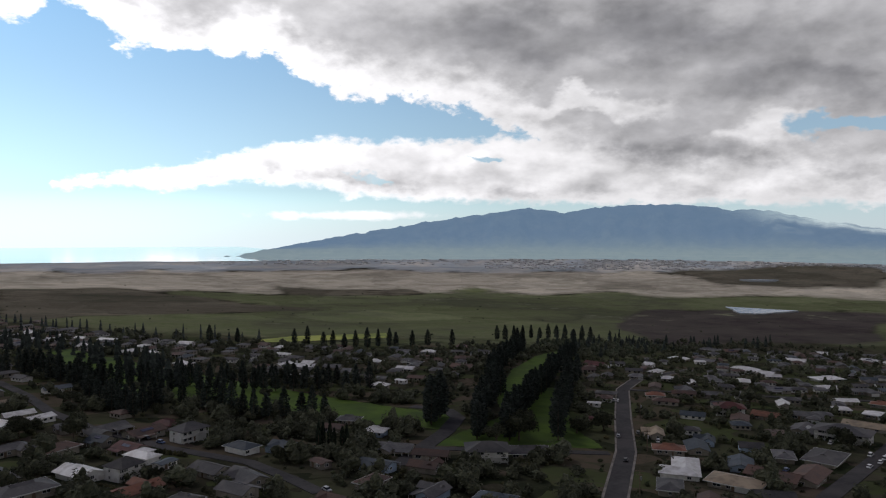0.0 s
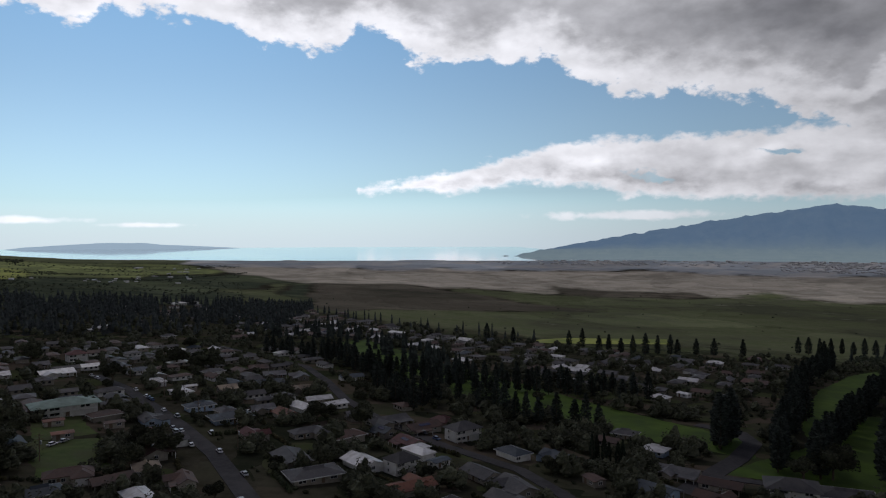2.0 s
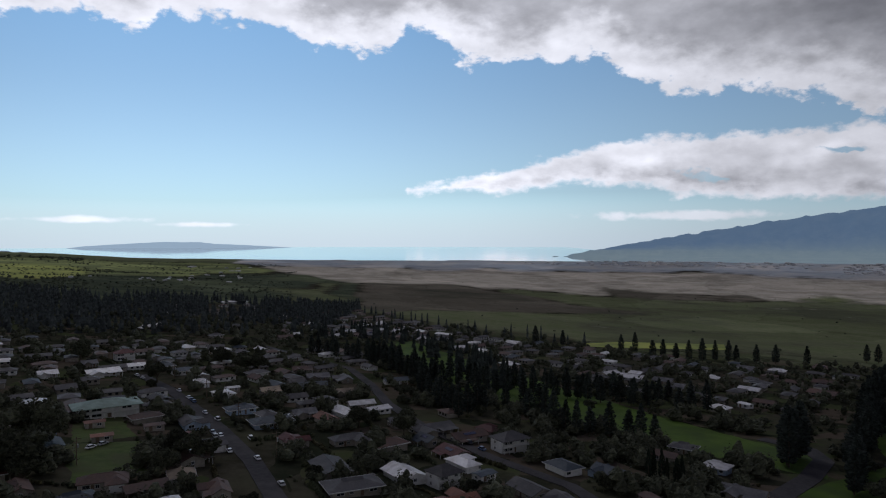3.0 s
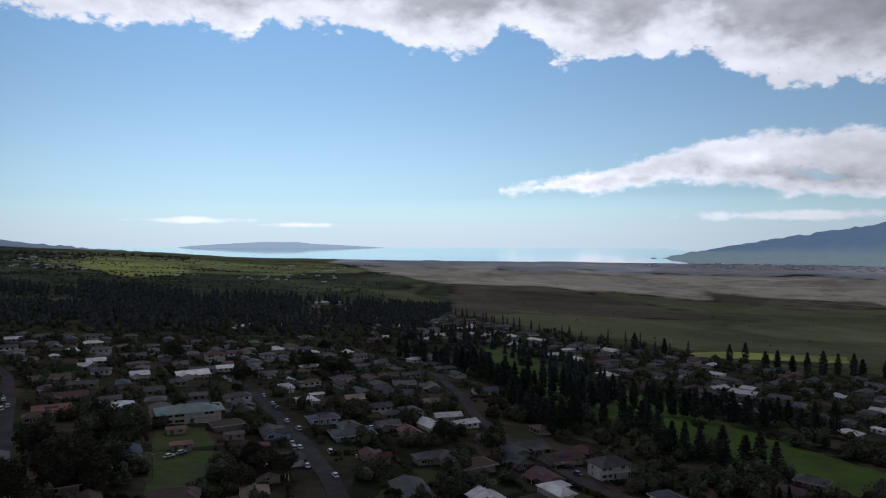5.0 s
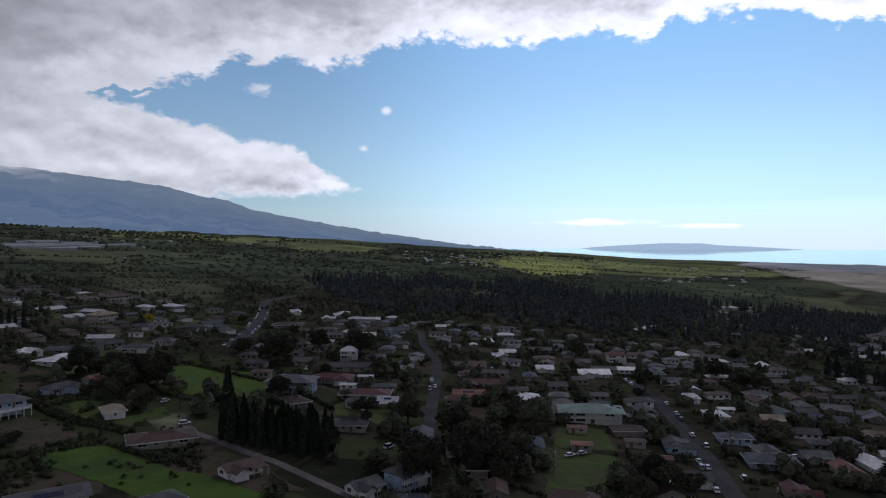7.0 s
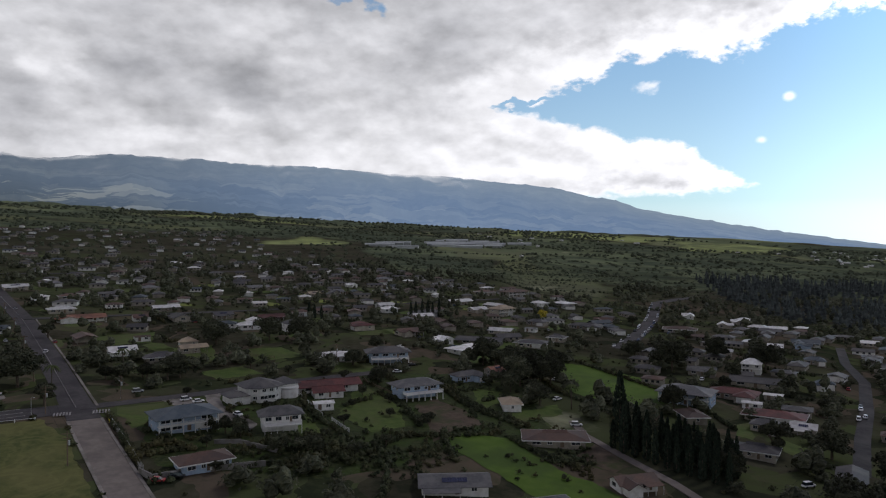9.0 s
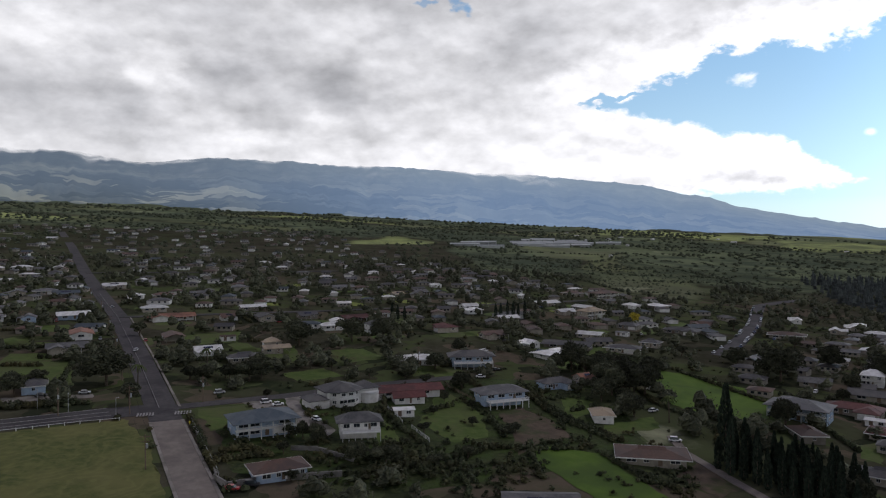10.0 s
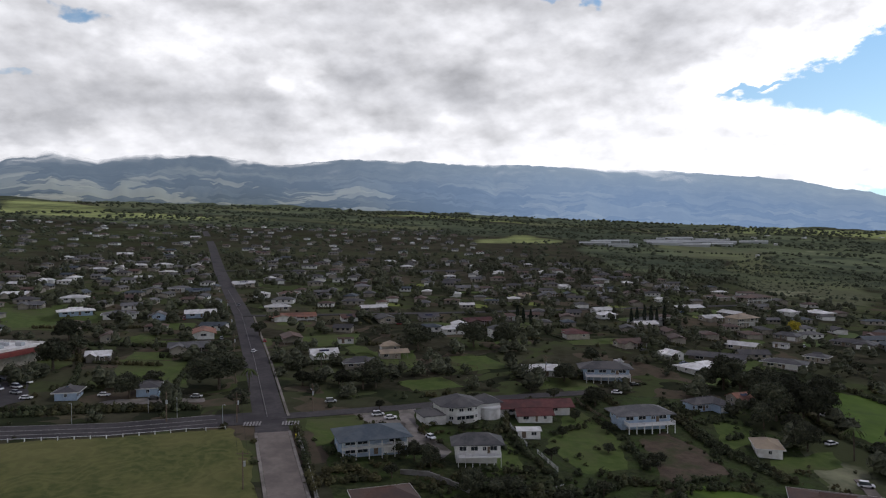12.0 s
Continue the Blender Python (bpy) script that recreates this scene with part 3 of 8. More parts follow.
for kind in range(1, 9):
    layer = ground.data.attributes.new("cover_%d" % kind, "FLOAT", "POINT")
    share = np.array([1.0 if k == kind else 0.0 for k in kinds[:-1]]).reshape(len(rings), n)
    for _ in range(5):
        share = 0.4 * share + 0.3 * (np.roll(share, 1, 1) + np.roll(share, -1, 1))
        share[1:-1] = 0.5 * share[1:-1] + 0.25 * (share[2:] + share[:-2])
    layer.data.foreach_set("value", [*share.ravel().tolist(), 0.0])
tagged(ground, "sloping land with town gardens, green pasture and dry plain", "ground", kind="structure")


def polar(az_deg, r, z):
    return (-r * math.sin(radians(az_deg)), r * math.cos(radians(az_deg)), z)


def range_mesh(name, ridge, near, mid, far, gullies, mat, step=0.35, toe=None):
    """A mountain: foot, ridge line and back slope, cut by gullies that run down from the ridge. toe: the bearing height at which a plain before it ends."""
    az0, az1 = ridge[0][0], ridge[-1][0]
    count = int((az1 - az0) / step)
    rows = 30
    v, f, ups, ways = [], [], [], []
    for i in range(count + 1):
        a = az0 + (az1 - az0) * i / count
        top = float(np.interp(a, [p[0] for p in ridge], [p[1] for p in ridge]))
        top += gullies * (0.8 * noise.noise(Vector((a * 0.8, 2.0, 5.0))) + 0.7 * noise.noise(Vector((a * 2.0, 6.0, 1.0))) + 0.4 * noise.noise(Vector((a * 4.3, 3.0, 8.0))))
        x, y, _ = polar(a, near, 0)
        foot = land(x, y) - 6
        crest = EYE + mid * math.tan(radians(top))
        low = math.degrees(math.atan2(foot - EYE, near))
        edge = min(toe, top) if toe is not None else None
        for k in range(rows):
            if k < rows - 4:
                s = k / (rows - 5)
                r = near + (mid - near) * s
                if edge is None:
                    q, h = s, foot + (crest - foot) * (0.35 * s + 0.65 * s * s * (3 - 2 * s))
                elif s < 0.3:
                    q, h = 0.0, EYE + r * math.tan(radians(low + (edge - low) * s / 0.3))
                else:
                    q = (s - 0.3) / 0.7
                    h = EYE + r * math.tan(radians(edge + (top - edge) * (0.45 * q + 0.55 * q * q * (3 - 2 * q))))
                cut = noise.noise(Vector((a * 0.55, s * 1.2, 1.0))) + 0.6 * noise.noise(Vector((a * 1.3, s * 2.0, 4.0))) + 0.35 * noise.noise(Vector((a * 2.9, s * 2.6, 7.0)))
                h += gullies * (crest - foot) * cut * q * (1 - q) * 2.0
                r += 60 * noise.noise(Vector((a * 0.3, s * 3, 8.0))) * (1 - s) * (q > 0)
                h += 0.012 * (crest - foot) * noise.noise(Vector((a * 3.0, s * 9, 2.0))) * (q > 0)
                ups.append(s)
            else:
                s = (k - rows + 5) / 4
                r = mid + (far - mid) * s
                h = crest + (foot - 40 - crest) * s
                ups.append(1.0)
            ways.append(a)
            v.append(polar(a, r, h))
    for i in range(count):
        for k in range(rows - 1):
            f.append((i * rows + k, (i + 1) * rows + k, (i + 1) * rows + k + 1, i * rows + k + 1)[::-1])
    ob = raw(name, v, f, mat, smooth=True)
    for key, values in (("up", ups), ("bearing", ways)):
        ob.data.attributes.new(key, "FLOAT", "POINT").data.foreach_set("value", values)
    return ob


WEST_RIDGE = ((-110, -1.6), (-95, -0.6), (-80, 0.0), (-70, 0.3), (-64.9, 0.67), (-60.5, 1.39), (-58.3, 1.95), (-54.9, 2.09), (-52.9, 2.46), (-48.8, 2.53), (-45.3, 2.35),
              (-43.1, 1.92), (-42, 2.06), (-40.3, 2.39), (-36.9, 1.91), (-33.7, 1.46), (-30.1, 0.92), (-26.5, 0.33), (-22, -0.43), (-18.3, -1.17), (-14, -1.8))
EAST_RIDGE = ((6, -1.9), (13, -1.62), (17.5, -1.42), (22, -1.05), (26.6, -0.8), (31, -0.34), (35.5, 0.29), (39.8, 0.98), (43.8, 1.66), (47, 2.3), (48.8, 2.97),
              (51, 3.33), (53.5, 3.98), (58, 4.46), (62.5, 4.95), (68, 5.2), (72, 5.57), (78, 5.75), (82, 5.95), (86.5, 6.1), (92, 5.5), (96, 6.2),
              (102, 6.1), (105, 5.6), (107.6, 6.2), (111, 5.2), (118, 4.4), (135, 3), (160, 0.5), (180, -1.9))
ISLAND_RIDGE = ((3.6, -0.98), (4.6, -0.78), (8.4, -0.56), (10.8, -0.45), (12, -0.32), (14.8, -0.31), (17, -0.43), (19.9, -0.61), (22, -0.87), (23, -1.0))
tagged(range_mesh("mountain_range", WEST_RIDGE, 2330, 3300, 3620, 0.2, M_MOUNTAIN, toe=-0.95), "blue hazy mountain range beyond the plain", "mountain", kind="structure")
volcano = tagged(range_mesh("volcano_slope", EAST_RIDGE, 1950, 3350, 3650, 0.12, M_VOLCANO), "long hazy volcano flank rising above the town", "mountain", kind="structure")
tagged(range_mesh("far_island", ISLAND_RIDGE, 3600, 3650, 3680, 0.02, M_ISLAND, 0.2), "low pale blue island on the horizon", "island", kind="structure")

# the sea between shore and horizon
v, f = [], []
steps = 120
for i in range(steps + 1):
    a, beyond = -30 + 60 * i / steps, -17 + 47 * i / steps
    x, y, _ = polar(a, 2285, 0)
    shore = min(land(x, y) + 0.5, EYE + 2285 * math.tan(radians(-1.76)))
    v += [polar(a, 2285, shore), polar(beyond, 3700, EYE + 3700 * math.tan(radians(-0.73)))]
f = [(2 * i, 2 * i + 1, 2 * i + 3, 2 * i + 2) for i in range(steps)]
tagged(raw("water", v, f, M_WATER), "pale bright sea reflecting the hazy sky", "sea", kind="structure")


# ---- plan of the town: x, y, frontage in metres, then roof tint, wall tint and storeys ----
HILLSIDE_HOUSES = (
    (-196, 58, 10, 'dW2'), (-229, 63, 15, 'dW2'), (-235, 84, 20, 'rW1'), (-218, 111, 17, 'dU2'), (-276, 101, 15, 'wC1'),
    (-267, 121, 18, 'dU2'), (-276, 161, 19, 'wW1'), (-297, 161, 9, 'wW1'), (-292, 177, 23, 'dC1'), (-280, 198, 17, 'gC1'),
    (-196, 131, 10, 'yW1'), (-231, 136, 12, 'dU1'), (-237, 151, 8, 'tC1'), (-312, 201, 13, 'wC1'), (-315, 221, 7, 'gW1'),
    (-333, 237, 12, 'gC1'), (-289, 218, 10, 'gC1'), (-372, 101, 16, 'rC1'), (-381, 119, 11, 'bC1'),
    (-348, 85, 12, 'wW1'), (-339, 104, 11, 'gW2'), (-340, 137, 15, 'rC1'), (-319, 153, 13, 'bC1'), (-406, 178, 11, 'wW1'),
    (-389, 173, 11, 'wW1'), (-373, 189, 20, 'gW1'), (-416, 234, 18, 'wC1'), (-383, 229, 13, 'wC1'), (-396, 250, 16, 'wC1'),
    (-367, 236, 14, 'yC2'), (-402, 288, 12, 'wW1'), (-400, 306, 17, 'wC1'), (-447, 297, 21, 'bC2'), (-462, 282, 16, 'bC1'),
    (-424, 288, 17, 'gC1'), (-316, 257, 19, 'dC1'), (-333, 284, 12, 'bC1'), (-478, 134, 12, 'gC1'), (-496, 123, 15, 'gC1'),
    (-549, 236, 15, 'gC1'), (-510, 196, 8, 'wW1'), (-518, 273, 11, 'gC1'), (-471, 170, 11, 'gC1'), (-461, 151, 9, 'yC1'),
    (-473, 203, 10, 'gC1'),
)
UPHILL_HOUSES = (
    (-392, -82, 17, 'wU1'), (-434, -95, 14, 'wW1'), (-384, -61, 16, 'gW1'), (-410, -62, 10, 'gW1'), (-382, -44, 11, 'gU1'),
    (-388, -27, 14, 'wU1'), (-469, -64, 16, 'gC1'), (-474, -51, 14, 'gC1'), (-467, -40, 15, 'uC1'), (-342, -19, 16, 'tW1'),
    (-314, -20, 16, 'gC1'), (-332, -52, 10, 'bC1'), (-300, -47, 9, 'wC1'), (-254, -42, 8, 'dU1'), (-258, -22, 11, 'dU1'),
    (-382, 15, 24, 'tW1'), (-408, 7, 14, 'wC1'), (-331, 16, 14, 'bC1'), (-327, 37, 7, 'bW1'), (-301, 28, 11, 'wW1'),
    (-287, 40, 14, 'dC1'), (-301, 53, 11, 'yC1'), (-314, 53, 9, 'yC1'), (-379, 41, 9, 'bW1'), (-409, 55, 14, 'wC1'),
    (-377, 58, 14, 'dC1'), (-381, 79, 11, 'dC1'), (-411, -107, 12, 'gC1'), (-503, -133, 12, 'wW1'), (-446, -127, 14, 'wC1'),
    (-610, -86, 15, 'wW1'), (-614, -63, 14, 'wW1'), (-700, -135, 14, 'wC1'), (-503, -18, 15, 'wC1'), (-747, -22, 15, 'bC1'),
    (-712, -83, 14, 'bC1'), (-207, 36, 18, 'uU2'), (-184, 37, 12, 'gC1'), (-467, 31, 13, 'dC1'), (-457, 11, 13, 'bC1'),
    (-518, -0, 14, 'gC1'), (-494, 55, 14, 'gC1'),
)
EASTSIDE_HOUSES = (
    (185, 113, 12, 'tC1'), (201, 132, 11, 'yC1'), (169, 95, 19, 'wW1'), (149, 83, 11, 'gC1'), (170, 77, 16, 'yC1'),
    (338, 300, 16, 'rC1'), (268, 148, 13, 'rW2'), (275, 135, 11, 'tC1'), (290, 125, 15, 'gC1'), (264, 96, 20, 'dW2'),
    (295, 103, 17, 'yC1'), (325, 113, 12, 'wC1'), (413, 223, 12, 'wC1'), (417, 241, 18, 'wC1'), (428, 192, 20, 'wC1'),
    (390, 170, 16, 'wW1'), (594, 285, 15, 'wC1'), (349, 215, 14, 'gC1'), (328, 214, 9, 'wC1'), (271, 192, 10, 'tC1'),
    (303, 198, 13, 'gC1'), (280, 161, 10, 'gC1'), (353, 178, 14, 'gC1'), (262, 111, 15, 'dC1'), (224, 81, 19, 'dC1'),
    (197, 71, 17, 'bC1'), (187, 76, 15, 'bC1'), (464, 195, 14, 'gC1'), (394, 154, 15, 'gC1'), (352, 141, 11, 'wC1'),
    (358, 127, 11, 'tC1'), (427, 302, 15, 'wC1'), (373, 284, 8, 'wW1'), (516, 341, 18, 'gC1'), (522, 324, 14, 'bC1'),
    (437, 286, 15, 'gC1'), (511, 261, 16, 'wC1'), (575, 238, 14, 'wC1'), (347, 256, 11, 'wC1'), (318, 245, 11, 'gC1'),
)
GROVE_HOUSES = (
    (-128, 96, 11, 'gC1'), (-103, 132, 9, 'gW1'), (-184, 193, 18, 'gU2'), (-168, 178, 12, 'bC1'), (-183, 214, 17, 'rC1'), (-159, 204, 19, 'rC1'),
    (-194, 239, 18, 'dC1'), (-211, 258, 8, 'wW2'), (-152, 191, 9, 'gC1'), (-214, 233, 11, 'gC1'), (-244, 279, 8, 'wC1'),
    (-306, 351, 12, 'wC1'), (-316, 380, 15, 'wC1'), (-292, 364, 12, 'wC1'), (-245, 317, 8, 'wC1'), (-250, 347, 15, 'uW1'),
    (-215, 304, 9, 'uC1'), (-297, 307, 19, 'bC1'), (-338, 358, 10, 'wW1'), (-138, 169, 13, 'dC1'), (-132, 122, 11, 'bW1'),
)
HOLLOW_HOUSES = (
    (-182, 261, 8, 'uW1'), (-172, 210, 7, 'wW1'), (-147, 201, 8, 'wC1'), (-177, 227, 7, 'wC1'), (-116, 175, 12, 'dW1'),
    (-98, 142, 10, 'dU2'), (-99, 168, 8, 'bC1'), (-140, 253, 17, 'rC1'), (-163, 284, 17, 'bC1'), (-152, 263, 9, 'rC1'),
    (-133, 232, 13, 'tC1'), (-131, 220, 9, 'bC1'), (-110, 216, 7, 'bC1'), (-94, 202, 7, 'uU1'), (-135, 305, 9, 'wW1'),
    (-164, 319, 8, 'wC1'), (-195, 322, 10, 'gC1'), (-191, 338, 6, 'wC1'), (-245, 336, 11, 'uU1'), (-312, 372, 10, 'wC1'),
    (-286, 373, 10, 'wC1'),
)
CENTRE_HOUSES = (
    (-87, 234, 22, 'nW2'), (-85, 217, 6, 'tC1'), (-77, 200, 6, 'tC1'), (-55, 203, 7, 'rC1'), (-66, 215, 6, 'bC1'),
    (-115, 314, 16, 'wW1'), (-129, 337, 8, 'gC1'), (-120, 361, 10, 'rW2'), (-94, 337, 13, 'uC1'), (-82, 324, 12, 'uW1'),
    (-68, 293, 8, 'wC1'), (-99, 407, 11, 'wC1'), (-67, 395, 9, 'gC1'), (-37, 281, 9, 'yC1'), (-43, 243, 12, 'uU1'),
    (-53, 284, 7, 'wC1'), (-30, 224, 15, 'uU1'), (-20, 240, 10, 'gC1'), (-20, 296, 14, 'uC1'), (-6, 317, 12, 'gC1'),
    (-6, 283, 9, 'yC1'), (1, 259, 11, 'wC1'), (18, 316, 12, 'uW1'), (-35, 381, 12, 'gC1'), (-48, 324, 11, 'gC1'),
    (-28, 341, 11, 'bC1'), (-19, 320, 12, 'gC1'), (14, 229, 8, 'gC1'), (25, 221, 17, 'gC1'), (-3, 202, 12, 'dC1'),
    (-152, 506, 11, 'wC1'), (-95, 473, 10, 'gC1'), (-85, 394, 9, 'gC1'), (-4, 534, 17, 'wC1'), (10, 525, 14, 'gC1'),
    (35, 550, 18, 'wC1'), (44, 518, 19, 'gC1'), (71, 543, 18, 'wC1'), (52, 489, 16, 'gC1'), (20, 609, 13, 'wC1'),
    (-22, 565, 15, 'gC1'), (-142, 799, 17, 'wW1'), (-130, 815, 13, 'wW1'),
)
LANE_HOUSES = (
    (-45, 162, 8, 'yW1'), (34, 168, 6, 'uW1'), (48, 199, 11, 'dW2'), (36, 211, 14, 'bC1'), (22, 162, 8, 'dW2'),
    (-8, 172, 14, 'dC1'), (-2, 156, 16, 'dC1'), (-62, 156, 12, 'bC1'), (-34, 152, 10, 'bC1'), (118, 502, 13, 'wW1'),
    (83, 443, 11, 'wC1'), (70, 458, 11, 'wC1'), (51, 503, 12, 'wC1'), (89, 385, 12, 'wC1'),
)
FAIRWAY_HOUSES = (
    (108, 179, 8, 'wU1'), (103, 155, 13, 'gC1'), (72, 172, 12, 'uU1'), (108, 201, 10, 'dC1'), (97, 190, 8, 'bC1'),
    (109, 143, 12, 'bC1'), (74, 149, 7, 'bC1'), (124, 134, 14, 'dW2'), (139, 132, 16, 'dC1'), (226, 189, 7, 'wW1'),
    (200, 163, 6, 'rC1'), (50, 144, 14, 'dC1'), (151, 351, 14, 'wC1'), (142, 364, 12, 'wC1'), (165, 343, 11, 'gC1'),
    (167, 323, 11, 'gC1'), (202, 359, 10, 'wC1'), (177, 282, 6, 'wW1'), (223, 346, 12, 'gC1'), (265, 397, 11, 'wC1'),
    (315, 421, 15, 'bC1'), (242, 319, 14, 'bC1'), (158, 270, 9, 'wC1'),
)


# ---- materials of the things ----
M_ASPHALT = material("asphalt", (0.042, 0.041, 0.042), (0.06, 0.058, 0.056), 0.6, coarse=(0.075, 0.071, 0.068), coarse_scale=0.06, bump=0.1, rough=0.9)
M_MAIN_ROAD = material("bleached_asphalt", (0.062, 0.058, 0.058), (0.085, 0.079, 0.077), 0.5, coarse=(0.052, 0.049, 0.05), coarse_scale=0.07, bump=0.1, rough=0.9)
M_OLD_ROAD = material("worn_asphalt", (0.16, 0.14, 0.122), (0.2, 0.175, 0.152), 0.5, coarse=(0.125, 0.11, 0.097), coarse_scale=0.08, bump=0.1, rough=0.9)
M_KERB = material("old_kerb", (0.19, 0.175, 0.155), (0.25, 0.23, 0.2), 0.5, coarse=(0.13, 0.12, 0.1), coarse_scale=0.12)
M_BLOCK = material("grey_blocks", (0.17, 0.165, 0.155), (0.22, 0.21, 0.195), 1.2, coarse=(0.12, 0.115, 0.1), coarse_scale=0.3, bump=0.2)
M_LINE = material("road_paint", (0.34, 0.33, 0.31), (0.15, 0.145, 0.14), 1.2)
M_DRYLAWN = material("mown_grass", (0.1, 0.108, 0.036), (0.055, 0.068, 0.022), 0.3, coarse=(0.12, 0.118, 0.044), coarse_scale=0.03, bump=0.4)
swirl_tree = Graph(M_DRYLAWN.node_tree, False)
lanes = swirl_tree.add("ShaderNodeTexWave", wave_type="BANDS", bands_direction="DIAGONAL")
swirl_tree.link(swirl_tree.add("ShaderNodeNewGeometry").outputs["Position"], lanes.inputs["Vector"])
for key, value in (("Scale", 0.06), ("Distortion", 30.0), ("Detail", 4.0), ("Detail Scale", 0.9)):
    lanes.inputs[key].default_value = value
turf = next(node for node in M_DRYLAWN.node_tree.nodes if node.type == "BSDF_PRINCIPLED")
swirl_tree.link(swirl_tree.mix(swirl_tree.step(lanes.outputs["Fac"], 0.45, 1.0, 0.0, 0.16), turf.inputs["Base Color"].links[0].from_socket, (0.2, 0.19, 0.075, 1)), turf.inputs["Base Color"])
M_ROUGH = material("rough_grass", (0.016, 0.025, 0.01), (0.05, 0.058, 0.022), 0.55, coarse=(0.04, 0.062, 0.016), coarse_scale=0.09, bump=0.6)
M_FAIRWAY = material("fairway", (0.062, 0.11, 0.016), (0.085, 0.135, 0.024), 0.15, coarse=(0.052, 0.085, 0.02), coarse_scale=0.04, bump=0.25)
M_EARTH = material("bare_earth", (0.062, 0.047, 0.034), (0.1, 0.077, 0.055), 0.35, coarse=(0.045, 0.055, 0.022), coarse_scale=0.11, bump=0.5)
M_BARK = material("bark", (0.06, 0.05, 0.04), (0.1, 0.08, 0.06), 2.0, bump=0.3)
M_PINE = material("pine_needles", (0.03, 0.039, 0.034), (0.054, 0.063, 0.053), 0.6, by_object=0.25, by_island=0.4, rough=0.8)
# paler and bluer than M_PINE: haze over the far woods put into colour
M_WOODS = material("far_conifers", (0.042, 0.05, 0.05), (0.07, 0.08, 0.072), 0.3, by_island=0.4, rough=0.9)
M_CYPRESS = material("cypress_foliage", (0.02, 0.029, 0.022), (0.034, 0.045, 0.03), 0.8, by_object=0.2, by_island=0.4)
M_BLOSSOM = material("yellow_blossom", (0.42, 0.33, 0.03), (0.24, 0.22, 0.04), 0.9, by_island=0.4, rough=0.8)
M_LEAF = material("broad_leaves", (0.027, 0.032, 0.021), (0.068, 0.07, 0.042), 0.9, by_object=0.4, by_island=0.4, rough=0.8, bump=0.8, bump_scale=1.1, spec=0.1)
M_THICKET = material("thicket_leaves", (0.052, 0.064, 0.042), (0.09, 0.1, 0.062), 0.3, by_island=0.35, rough=0.9, bump=0.8, bump_scale=0.7, spec=0.05)
M_PALM = material("palm_fronds", (0.05, 0.07, 0.025), (0.07, 0.085, 0.03), 1.0, by_island=0.3)
M_HEDGE = material("hedge_leaves", (0.022, 0.032, 0.016), (0.06, 0.066, 0.034), 0.8, by_island=0.5, bump=0.6, bump_scale=1.5, spec=0.1, coarse=(0.06, 0.055, 0.025), coarse_scale=0.05)
M_GLASS = material("window_glass", (0.02, 0.025, 0.03), rough=0.08, spec=0.5)
M_TRIM = material("white_trim", (0.62, 0.62, 0.6), (0.55, 0.55, 0.53), 1.2)
M_WOOD = material("weathered_wood", (0.12, 0.09, 0.065), (0.17, 0.13, 0.095), 3.0)
M_TYRE = material("tyre_rubber", (0.02, 0.02, 0.02), rough=0.9)
M_METAL = material("galvanised_steel", (0.4, 0.41, 0.42), (0.34, 0.35, 0.36), 4.0, rough=0.45, metal=0.7)
M_SOLAR = material("solar_cells", (0.015, 0.02, 0.04), (0.025, 0.03, 0.06), 3.0, rough=0.15, spec=0.6)
M_HYDRANT = material("yellow_paint", (0.7, 0.62, 0.05), (0.6, 0.5, 0.05), 3.0)
M_REDFASCIA = material("red_fascia", (0.2, 0.06, 0.052), (0.15, 0.05, 0.045), 0.5)

